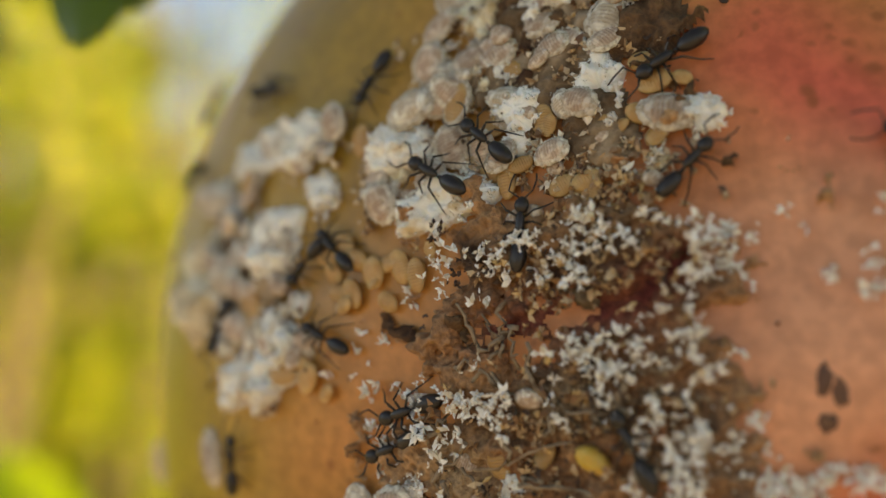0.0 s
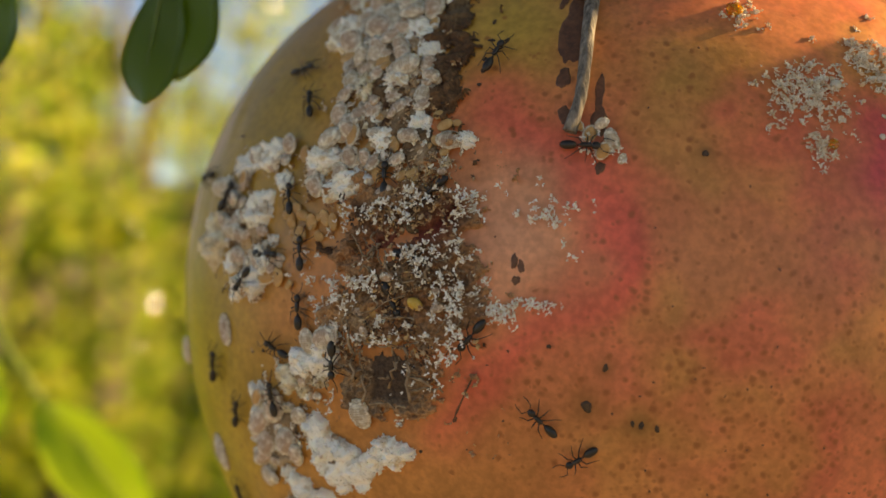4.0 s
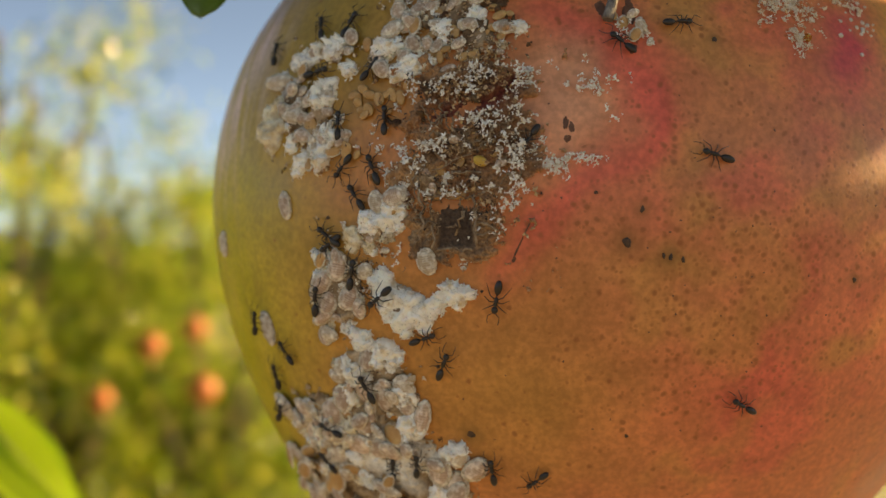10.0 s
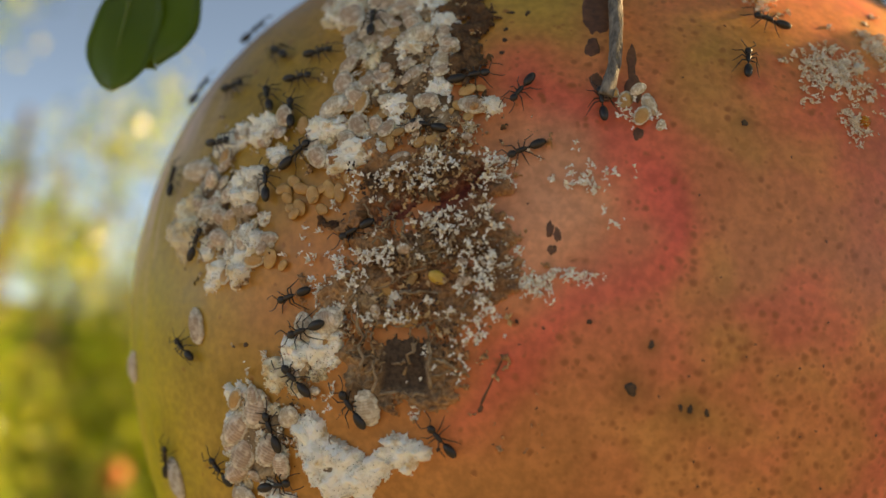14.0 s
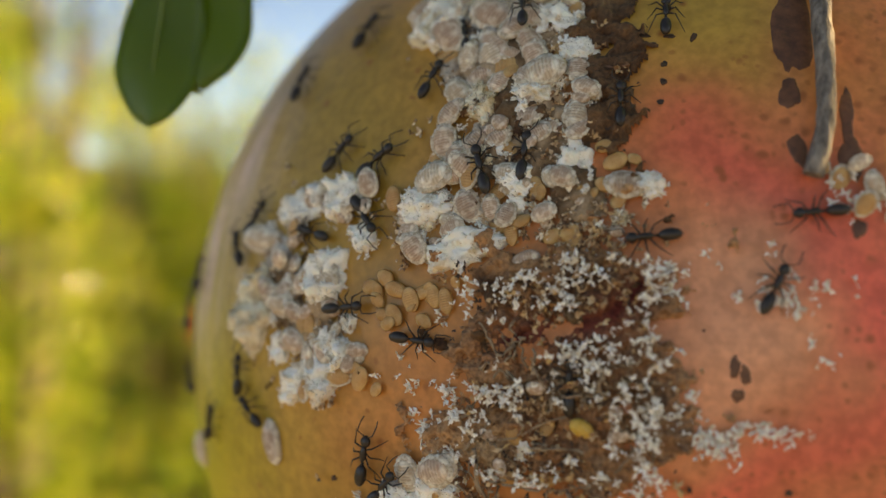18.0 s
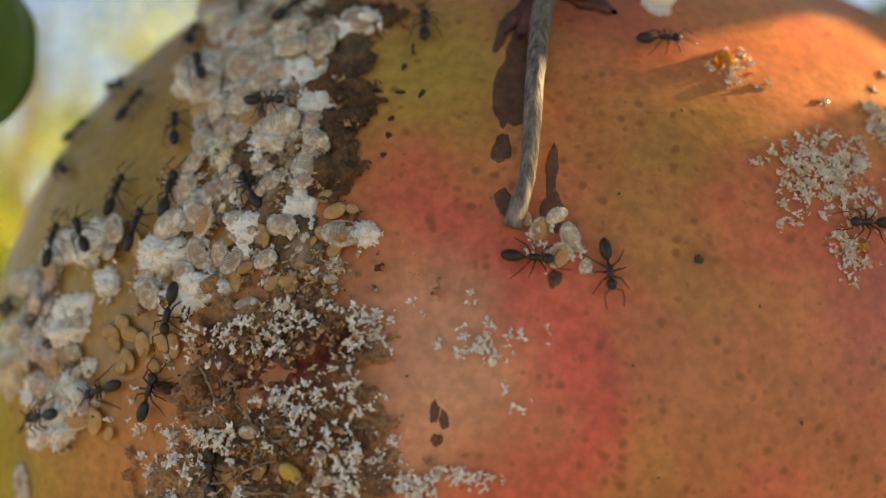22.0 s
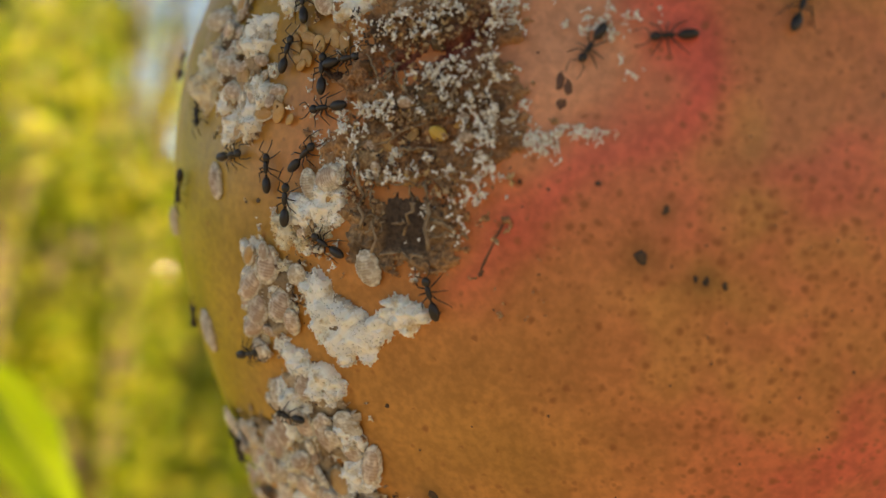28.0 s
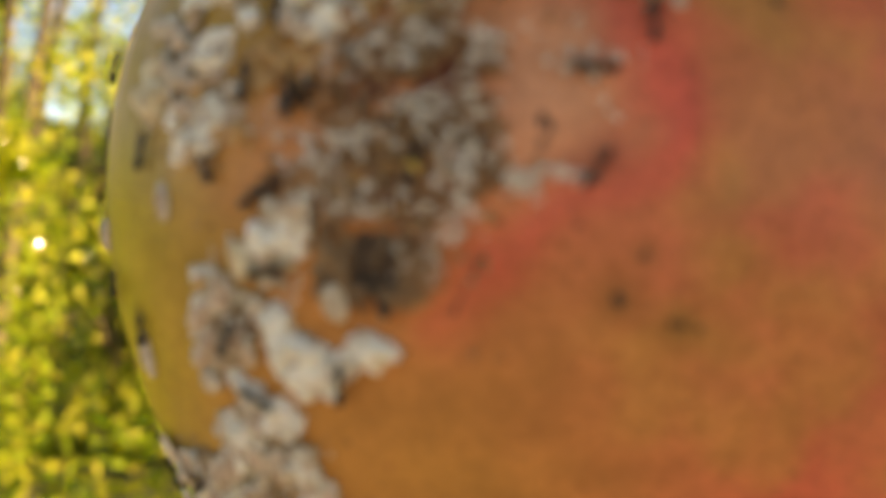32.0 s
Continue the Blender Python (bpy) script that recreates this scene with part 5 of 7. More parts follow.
def tree(x, y, height, spread, seed, mix=(4, 4, 4), leaves=8500, leaf=0.040):
    rnd = random.Random(seed)
    root = tagged(new("pomegranate_tree"), "yellow-green pomegranate tree in the orchard", "tree", "orchard trees")
    root.location = (x, y, -1.35)
    bm = bmesh.new()
    limbs = []
    for k in range(8):
        a, p = 6.2832 * (k + rnd.random() * 0.6) / 8, Vector((0, 0, 0.2))
        for s in range(6):
            f = (s + 1) / 6
            q = Vector((math.cos(a) * spread * 0.62 * f, math.sin(a) * spread * 0.62 * f, height * (0.06 + 0.80 * f * rnd.uniform(0.85, 1.05))))
            m = (q - p).to_track_quat("Z", "Y").to_matrix().to_4x4()
            m.translation = (p + q) / 2
            bmesh.ops.create_cone(bm, segments=7, radius1=0.04 * (1 - f * 0.8) + 0.008, radius2=0.04 * (1 - min(1, f + 0.16) * 0.8) + 0.006, depth=(q - p).length * 1.05, matrix=m)
            p = q.copy()
            limbs.append(q.copy())
    bmesh.ops.create_cone(bm, segments=9, radius1=0.11, radius2=0.07, depth=0.5, matrix=pose(0, 0, 0.2))
    part("trunk", bm, mat_bark, root)
    clumps = [(p + Vector((rnd.gauss(0, spread * 0.28), rnd.gauss(0, spread * 0.28), rnd.gauss(-0.1, height * 0.12))), rnd.uniform(0.12, 0.34) * spread) for p in limbs for _ in range(1)]

    def place():
        c, r = rnd.choice(clumps)
        o = c + Vector((rnd.gauss(0, 0.6), rnd.gauss(0, 0.6), rnd.gauss(0, 0.5))) * r
        o.z = max(o.z, 0.05 + 0.2 * rnd.random())
        return o
    for mi, mat in enumerate(LEAF_MATS):
        ob = new("crown", mesh_of("crown", *leaf_cloud(leaves * mix[mi] // 12, place, rnd, leaf), mat, False))
        ob.parent = root
    return root


for k, (az, dist, h, s) in enumerate([(33, 4.6, 2.15, 0.8), (25, 4.2, 2.0, 0.8), (14, 6.4, 2.0, 0.8), (2, 7.0, 1.9, 0.9), (38, 4.4, 2.6, 0.8), (28, 5.2, 2.3, 0.9), (43, 2.9, 2.4, 0.5), (52, 2.5, 2.5, 0.6), (62, 2.6, 2.7, 0.8), (-14, 5.5, 1.9, 1.0), (-24, 4.5, 1.8, 1.0), (76, 3.2, 2.6, 1.0), (21, 7.5, 2.5, 0.6), (48, 5.0, 2.75, 1.0)]):
    tree(-math.sin(radians(az)) * dist, math.cos(radians(az)) * dist, h, s, 11 + k)
rnd = random.Random(9)
for mi, n in ((0, 5000), (1, 7000), (2, 2500)):
    tagged(new("weeds", mesh_of("weeds", *leaf_cloud(n, lambda: Vector((rnd.uniform(-6, 0.6), rnd.uniform(1.0, 6.5), -1.35 + 0.55 * rnd.random() ** 2)), rnd, 0.085), LEAF_MATS[mi], False)), "yellow-green weeds under the orchard trees", "weeds", kind="stuff")

mat_far = leafy("far_wood", (0.05, 0.09, 0.03), (0.12, 0.15, 0.05), 1.5, (0.2, 0.24, 0.05))
bm = bmesh.new()
for k in range(200):
    a = 6.2832 * k / 200
    r = 42 + 6 * rnd.random()
    m = pose(r * math.cos(a), r * math.sin(a), -1.2 + rnd.random(), 0, 0, 90 * rnd.random()) @ Matrix.Diagonal((2.2, 2.2, 1.6 + 1.6 * rnd.random(), 1))
    bmesh.ops.create_icosphere(bm, subdivisions=2, radius=1, matrix=m)
for v in bm.verts:
    v.co += Vector((1, 1, 0.6)) * 0.5 * noise.noise(v.co * 0.9)
tagged(part("backdrop_wood", bm, mat_far), "distant belt of green trees around the orchard", "woodland", kind="structure")

# ---- leaves near the fruit ----
mat_leaf_near = leafy("deep_green_leaf", (0.085, 0.15, 0.012), (0.13, 0.205, 0.018), 0.004, (0.34, 0.48, 0.03), 0.35)
# Sunlight and shade on the leaves are put into these two greens.
mat_leaf_light = leafy("light_green_sunlit_leaf", (0.20, 0.29, 0.035), (0.38, 0.46, 0.06), 0.02, (0.66, 0.88, 0.22), 0.3, 0.62)
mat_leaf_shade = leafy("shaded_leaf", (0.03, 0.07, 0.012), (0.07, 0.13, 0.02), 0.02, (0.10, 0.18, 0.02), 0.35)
mat_midrib, *_ = material("midrib", 0.5, (0.30, 0.34, 0.08))
grain(mat_midrib, (0.13, 0.19, 0.03), (0.24, 0.28, 0.06), 0.002)


def leaf(parent, base, tip, width, mat, face=(0, -1, 0.1), curl=0.12, name="leaf", blunt=0.8, rib=True):
    """A pointed blade with a folded midrib and wavy rim, from base to tip."""
    base, tip = Vector(base), Vector(tip)
    d = tip - base
    L = d.length
    n = (Vector(face) - d.normalized() * Vector(face).dot(d.normalized())).normalized()
    s = d.normalized().cross(n)
    bm = bmesh.new()
    rows, A, B = [], 22, 8
    for i in range(A + 1):
        f = i / A
        w = width * 0.5 * (math.sin(math.pi * f ** blunt) ** (0.75 if blunt < 1 else 0.55)) * (1 - 0.25 * f * (blunt < 1)) + width * 0.012
        row = []
        for j in range(B + 1):
            q = -1 + 2 * j / B
            z = -curl * width * abs(q) ** 1.4 * 0.9 + curl * L * 0.5 * math.sin(math.pi * f) + 0.03 * width * math.sin(9 * f + 2 * q)
            row.append(bm.verts.new(base + d * f + s * q * w * (1 + 0.04 * math.sin(17 * f + q)) + n * z))
        rows.append(row)
    top = [[bm.verts.new(v.co - n * width * 0.03) for v in r] for r in rows]
    for g, flip in ((rows, False), (top, True)):
        for r0, r1 in zip(g, g[1:]):
            for j in range(B):
                q = (r0[j], r0[j + 1], r1[j + 1], r1[j])
                bm.faces.new(q[::-1] if flip else q).smooth = True
    for j in (0, B):
        for i in range(A):
            bm.faces.new((rows[i][j], rows[i + 1][j], top[i + 1][j], top[i][j]) if j else (rows[i + 1][j], rows[i][j], top[i][j], top[i + 1][j]))
    blade = part(name, bm, mat, parent)
    if not rib:
        return blade
    bm = bmesh.new()
    pts = [base + d * f + n * (curl * L * 0.5 * math.sin(math.pi * f) + width * 0.012) for f in [k / 12 for k in range(13)]]
    tube(bm, [base - d * 0.12] + pts, [width * 0.035] + [width * 0.02 * (1.1 - k / 13) for k in range(13)], 6)
    part("midrib", bm, mat_midrib, blade)
    return blade


NEAR_LEAVES = [((-0.0297, -0.047, 0.0314), (-0.0297, -0.0512, 0.019), 0.0052), ((-0.0303, -0.0462, 0.033), (-0.0272, -0.05, 0.021), 0.0074), ((-0.0188, -0.0517, 0.0372), (-0.0201, -0.0536, 0.0272), 0.0042), ((-0.0416, -0.0521, 0.0302), (-0.0427, -0.0549, 0.0215), 0.0060), ((0.0617, 0.0829, 0.0760), (0.0621, 0.0740, 0.0425), 0.0095)]
SHOOT_LEAVES = [((-0.1565, 0.0234, 0.0235), (-0.1404, 0.0181, -0.0139), 0.0149), ((-0.1289, 0.0241, -0.0117), (-0.1245, 0.0194, -0.0366), 0.0135), ((-0.1133, 0.0256, -0.0218), (-0.0821, 0.0220, -0.0502), 0.0146), ((-0.1651, 0.0439, 0.0150), (-0.1441, 0.0415, -0.0109), 0.0149), ((-0.1655, 0.0182, 0.0029), (-0.1468, 0.0141, -0.0374), 0.0162), ((-0.1583, 0.0339, -0.0212), (-0.1523, 0.0235, -0.0525), 0.0149), ((-0.1913, 0.0434, 0.0291), (-0.1862, 0.0327, 0.0029), 0.0135), ((-0.1631, 0.0288, 0.0196), (-0.1590, 0.0176, -0.0098), 0.0175), ((-0.1611, 0.0293, -0.0109), (-0.1571, 0.0183, -0.0299), 0.0162)]
DARK_LEAVES = [((-0.1895, 0.0694, 0.0851), (-0.1614, 0.0739, 0.0637), 0.0140), ((-0.2189, 0.0518, 0.0697), (-0.1843, 0.0602, 0.0527), 0.0160), ((-0.2193, 0.0636, 0.0921), (-0.2008, 0.0623, 0.0644), 0.0140), ((-0.2021, 0.0733, 0.0715), (-0.1731, 0.0783, 0.0475), 0.0140), ((-0.2369, 0.0526, 0.0623), (-0.2109, 0.0558, 0.0372), 0.0140), ((-0.2164, 0.0592, 0.0610), (-0.1866, 0.0634, 0.0630), 0.0130)]
SHOOT = [(-0.2556, 0.0497, 0.0902), (-0.1904, 0.0568, 0.0439), (-0.1540, 0.0498, 0.0190), (-0.1332, 0.0345, -0.0102), (-0.1141, 0.0264, -0.0220)]
BOUGH = [(-0.2826, 0.0372, 0.0548), (-0.2283, 0.0577, 0.0604), (-0.1911, 0.0681, 0.0658), (-0.1461, 0.0719, 0.0919), (-0.0984, 0.0541, 0.1207)]
FAR_FRUIT = [(-1.389, 2.537, -0.226), (-1.36, 2.791, -0.19), (-1.201, 2.503, -0.358), (-1.66, 2.705, -0.42)]

spray = tagged(new("leaf_spray"), "deep green pomegranate leaves hanging beside the fruit", "leaves")
for b, t, w in NEAR_LEAVES:
    leaf(spray, b, t, w, mat_leaf_near if b[0] < 0 else LEAF_MATS[1], curl=0.05, blunt=1.5)
for b, t, w in NEAR_LEAVES:
    bm = bmesh.new()
    q = Vector(b)
    o = q + Vector((0.002, 0.004, 0.03))
    tube(bm, [q.lerp(o, k / 6) + Vector((0.0006 * math.sin(k), 0, 0)) for k in range(7)], [0.00025 + 0.00006 * k for k in range(7)], 7)
    part("stalk", bm, mat_twig, spray)
shoot = tagged(new("leafy_shoot"), "sunlit shoot of pale green pomegranate leaves behind the fruit", "branch")
for k, (b, t, w) in enumerate(SHOOT_LEAVES):
    leaf(shoot, b, t, w, mat_leaf_light, (0.8, -0.6, 0.2 + 0.12 * (k % 3)), 0.10)
bm = bmesh.new()
pts = [Vector(p) for p in SHOOT]
tube(bm, [pts[k].lerp(pts[k + 1], f / 5) for k in range(len(pts) - 1) for f in range(5)] + [pts[-1]], [0.0013 - 0.00003 * k for k in range(5 * (len(pts) - 1) + 1)], 8)
part("stem", bm, mat_midrib, shoot)
bough = tagged(new("leafy_bough"), "dark shaded bough with pomegranate leaves above", "branch")
for k, (b, t, w) in enumerate(DARK_LEAVES):
    # Every third leaf takes the paler green to look partly sunlit.
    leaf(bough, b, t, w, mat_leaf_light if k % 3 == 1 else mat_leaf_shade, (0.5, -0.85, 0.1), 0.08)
bm = bmesh.new()
pts = [Vector(p) for p in BOUGH]
tube(bm, [pts[k].lerp(pts[k + 1], f / 5) for k in range(len(pts) - 1) for f in range(5)] + [pts[-1]], [0.006 - 0.0001 * k for k in range(5 * (len(pts) - 1) + 1)], 9)
part("stem", bm, mat_bark, bough)

mat_fruit_far, *_ = material("far_fruit_peel", 0.4)
grain(mat_fruit_far, (0.45, 0.06, 0.03), (0.62, 0.25, 0.06), 0.03, 0.1, depth=0.001)
for k, p in enumerate(FAR_FRUIT):
    root = tagged(new("pomegranate_in_tree"), "red-orange pomegranate hanging in the next tree", "fruit", "fruit in the next tree")
    root.location = p
    bm = bmesh.new()
    bmesh.ops.create_uvsphere(bm, u_segments=28, v_segments=18, radius=0.040 + 0.003 * (k % 3))
    for v in bm.verts:
        a = math.atan2(v.co.y, v.co.x)
        v.co *= 1 + 0.025 * math.cos(6 * a) + 0.02 * noise.noise(v.co * 60)
        v.co.z *= 0.94
    for f in bm.faces:
        f.smooth = True
    part("peel", bm, mat_fruit_far, root)
    bm = bmesh.new()
    bmesh.ops.create_cone(bm, segments=12, radius1=0.009, radius2=0.013, depth=0.02, matrix=pose(0, 0, -0.042, 180))
    part("calyx", bm, mat_fruit_far, root)
    bm = bmesh.new()
    bmesh.ops.create_cone(bm, segments=8, radius1=0.003, radius2=0.0025, depth=0.10, matrix=pose(0, 0, 0.08))
    part("stalk", bm, mat_bark, root)

# ---- the tree that bears the fruit ----
host = tagged(new("pomegranate_tree"), "pomegranate tree whose limb bears the infested fruit", "tree", "orchard trees")
bm = bmesh.new()
foot, fork = Vector((0.95, 0.25, -1.38)), Vector((0.90, 0.28, 0.55))
tube(bm, [foot.lerp(fork, k / 10) + Vector((0.03 * math.sin(k), 0.02 * math.cos(1.7 * k), 0)) for k in range(11)], [0.06 - 0.0035 * k for k in range(11)], 12)
part("trunk", bm, mat_bark, host)
bm = bmesh.new()
way = [fork + Vector((0.03, 0.01, -0.05)), Vector((0.70, 0.24, 0.66)), Vector((0.45, 0.18, 0.60)), Vector((0.22, 0.10, 0.44)), Vector((0.08, 0.05, 0.26)), Vector((0.02, 0.025, 0.15)), Vector((0.004, 0.012, 0.083))]
tube(bm, [way[k].lerp(way[k + 1], f / 6) for k in range(6) for f in range(6)] + [way[-1]], [0.022 - 0.00054 * k for k in range(37)], 10)
part("limb", bm, mat_bark, host)
rnd = random.Random(52)
for mi, n in ((0, 900), (2, 700)):
    ob = new("crown", mesh_of("crown", *leaf_cloud(n, lambda: Vector((rnd.gauss(0.75, 0.28), rnd.gauss(0.15, 0.30), 0.62 + abs(rnd.gauss(0, 0.28)))), rnd, 0.055), LEAF_MATS[mi], False))
    ob.parent = host

# ---- unseen branch added to shade the fruit from the low sun, with gaps ----
GAPS = [(33, 8.6, 0.0026), (33, 20.3, 0.0026), (36, 24.5, 0.0022), (33, -3.4, 0.0016), (33, -9.8, 0.0002), (33, -12.4, 0.0002), (14.2, 25.2, 0.0016), (12, 38, 0.003)]
shade = tagged(new("shading_branch"), "unseen leafy branch added between the fruit and the low sun", "branch")
rnd = random.Random(31)
e1 = sun_way.cross(Vector((0, 0, 1))).normalized()
e2 = sun_way.cross(e1).normalized()
gaps = [(on_rind(a, b), r) for a, b, r in GAPS]
for k in range(1700):
    small = 0.45 if k > 1000 else 1.0
    c = e1 * rnd.uniform(-0.051, 0.062) + e2 * rnd.uniform(-0.062, 0.062) + sun_way * rnd.uniform(0.09, 0.17)
    d = (e1 * rnd.gauss(0, 1) + e2 * rnd.gauss(0, 1) + sun_way * rnd.gauss(0, 0.3)).normalized() * 0.0065 * small
    if any(math.hypot(((c + d * f) - g).dot(e1) * 3.2, ((c + d * f) - g).dot(e2)) < r + 0.0024 * small for g, r in gaps for f in (-1, -0.5, 0, 0.5, 1)):
        continue
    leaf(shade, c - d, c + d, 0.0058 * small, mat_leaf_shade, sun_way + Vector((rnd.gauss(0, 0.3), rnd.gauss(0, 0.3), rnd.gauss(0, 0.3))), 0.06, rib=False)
bm = bmesh.new()
o = sun_way * 0.18
tube(bm, [o + e2 * (-0.09 + 0.018 * k) + e1 * 0.004 * math.sin(k) for k in range(11)], [0.003] * 11, 8)
low_end = o - e2 * 0.09
if low_end.z < o.z:
    low_end = o + e2 * 0.09
tube(bm, [low_end.lerp(Vector((0.22, 0.10, 0.44)), k / 8) for k in range(9)], [0.003 + 0.0003 * k for k in range(9)], 8)
part("stem", bm, mat_bark, shade)

# ---- ants ----
mat_ant, nodes, links, bs = material("ant_shell", 0.38, (0.020, 0.011, 0.007))
grain(mat_ant, (0.007, 0.005, 0.004), (0.030, 0.020, 0.015), 0.00025, 0.25, depth=0.00003)
mat_leg, *_ = material("ant_leg", 0.35)
grain(mat_leg, (0.016, 0.010, 0.007), (0.05, 0.028, 0.016), 0.0003)
MM = 0.001


def ellipsoid(name, a, b, c, at_, bands=0, pinch=0.0):
    bm = bmesh.new()
    bmesh.ops.create_uvsphere(bm, u_segments=16, v_segments=14, radius=1, matrix=pose(0, 0, 0, 90))
    for v in bm.verts:
        y = v.co.y
        k = 1 - pinch * max(0, y) ** 2
        g = 1 - (0.035 * (0.5 + 0.5 * math.cos(y * bands * math.pi)) if bands else 0)
        v.co = Vector((v.co.x * a * k * g, y * b, v.co.z * c * k * g)) * MM + Vector(at_) * MM
    for f in bm.faces:
        f.smooth = True
    me = bpy.data.meshes.new(name)
    bm.to_mesh(me)
    bm.free()
    me.materials.append(mat_ant)
    return me


def limb(name, joints, radii, mat):
    bm = bmesh.new()
    pts, rad = [], []
    for (a, b), (r0, r1) in zip(zip(joints, joints[1:]), zip(radii, radii[1:])):
        for k in range(4):
            f = k / 4
            pts.append((Vector(a).lerp(Vector(b), f)) * MM)
            rad.append((r0 + (r1 - r0) * f) * MM)
    pts.append(Vector(joints[-1]) * MM)
    rad.append(radii[-1] * MM)
    tube(bm, pts, rad, 6)
    me = bpy.data.meshes.new(name)
    bm.to_mesh(me)
    bm.free()
    me.materials.append(mat)
    return me


ANT = {"head": ellipsoid("head", 0.25, 0.29, 0.20, (0, 0.0, 0), 0, 0.25), "thorax": ellipsoid("thorax", 0.165, 0.42, 0.17, (0, 0, 0), 2),
       "petiole": ellipsoid("petiole", 0.07, 0.09, 0.11, (0, 0, 0)), "gaster": ellipsoid("gaster", 0.29, 0.54, 0.27, (0, 0, 0), 5, -0.0),
       "antenna": [limb("antenna", [(0, 0, 0), (s * 0.34, 0.22, 0.16), (s * 0.36, 0.62, -0.05), (s * 0.30, 0.86, -0.16)], [0.03, 0.028, 0.03, 0.026], mat_leg) for s in (-1, 1)],
       "leg": [limb("leg", [(0, 0, 0), (s * 0.36, y1, 0.20), (s * 0.62, y2, -0.18), (s * 0.82, y3, -0.40)], [0.045, 0.042, 0.026, 0.014], mat_leg)
               for s in (-1, 1) for y1, y2, y3 in ((0.20, 0.44, 0.64), (-0.02, -0.10, -0.18), (-0.26, -0.62, -0.96))]}
ANT_PARTS = [("head", ANT["head"], (0, 0.90, 0.48)), ("thorax", ANT["thorax"], (0, 0.30, 0.52)), ("petiole", ANT["petiole"], (0, -0.20, 0.46)), ("gaster", ANT["gaster"], (0, -0.78, 0.46))]
HIPS = [(s * 0.10, y) for s in (-1, 1) for y in (0.52, 0.32, 0.12)]
all_ants = []


def build_ant(scale):
    root = tagged(new("ant"), "small black ant walking on the fruit", "ant", "ants on the fruit")
    for name, me, at_ in ANT_PARTS:
        ob = new(name, me)
        ob.parent = root
        ob.location = Vector(at_) * MM
    for k, me in enumerate(ANT["antenna"]):
        ob = new("antenna", me)
        ob.parent = root
        ob.location = Vector(((-1, 1)[k] * 0.08, 1.12, 0.5)) * MM
    legs = []
    for k, me in enumerate(ANT["leg"]):
        ob = new("leg", me)
        ob.parent = root
        ob.location = Vector((*HIPS[k], 0.42)) * MM
        legs.append(ob)
    root.scale = (scale, scale, scale)
    all_ants.append((root, legs))
    return root, legs


def relief(p):
    """Height of the wax and bugs over the peel near p."""
    h = 0.0
    for q, r, z in RELIEF:
        d = (p - q).length
        if d < r:
            h = max(h, z * (1 - (d / r) ** 2) ** 0.5)
    return h


def crawl(rows):
    """An ant that keeps to these rows: seconds, longitude, latitude and heading on the peel."""
    n = len(all_ants)
    root, legs = build_ant(0.94 + 0.05 * ((n * 7) % 5 - 2) / 2)
    if rows[0][0] > 0:
        rows = [(0.0, *rows[0][1:])] + rows
    if rows[-1][0] < 32:
        rows = rows + [(32.0, *rows[-1][1:])]
    keys, turn = [], rows[0][3]

    def near(a, ref):
        return ref + (a - ref + 180) % 360 - 180
    for (t0, a0, b0, h0), (t1, a1, b1, h1) in zip(rows, rows[1:]):
        way = on_rind(a1, b1) - on_rind(a0, b0)
        span = t1 - t0
        far = way.length > 0.0018
        along = -math.degrees(math.atan2((a1 - a0) * math.cos(radians(b0)), b1 - b0)) if far else h1
        steps = max(4, min(14, int(span * 6)))
        for k in range(steps):
            f = k / steps
            g = f if not far else f * f * (3 - 2 * f)
            want = near(h0 if f < 0.12 else (along if f < 0.75 else h1), turn)
            turn += max(-70, min(70, want - turn))
            keys.append((t0 + span * f, a0 + (a1 - a0) * g + 0.12 * math.sin(9 * f + n) * f * (1 - f), b0 + (b1 - b0) * g, turn))
        turn = turn + max(-80, min(80, near(h1, turn) - turn))
    keys.append((rows[-1][0], *rows[-1][1:3], turn))
    poses = []
    for t, a, b, h in keys:
        up = relief(on_rind(a, b))
        poses.append((t, seat(a, b, h, up + 0.00002)))
    walk(root, poses)
    root.scale = (root.scale.x,) * 3


def stride():
    """Legs swing to and fro while the ants walk, three and three."""
    for n, (root, legs) in enumerate(all_ants):
        if n % 2:
            continue
        for k, leg in enumerate(legs):
            ph = 3.14159 * ((k % 3 + k // 3) % 2) + n
            walk(leg, [(0.4 * i, pose(*leg.location, 0, 0, 13 * math.sin(2.6 * i + ph))) for i in range(81)])


def focus():
    """The lens is held on the colony, and near the end it slips to a depth behind the peel."""
    on = [(0, -9.5, 11), (2, -9, 9), (5, -7, 5), (8, -12, -1), (12, -8, 2), (15, -12, 12), (20, -12, 13), (22, -8, 13), (24, 3, 8), (26, -6, 4)]
    walk(focus_point, [(t, Matrix.Translation(on_rind(a, b, 0.0006))) for t, a, b in on] + [(29, Matrix.Translation(on_rind(-6, 4, -0.005))), (30, Matrix.Translation(on_rind(-6, 4, -0.005))), (30.9, Matrix.Translation(on_rind(-6, 4))), (31.1, Matrix.Translation(on_rind(-6, 4))), (31.5, pose(-0.014, -0.010, 0.0)), (32, pose(-0.014, -0.006, 0.0))])


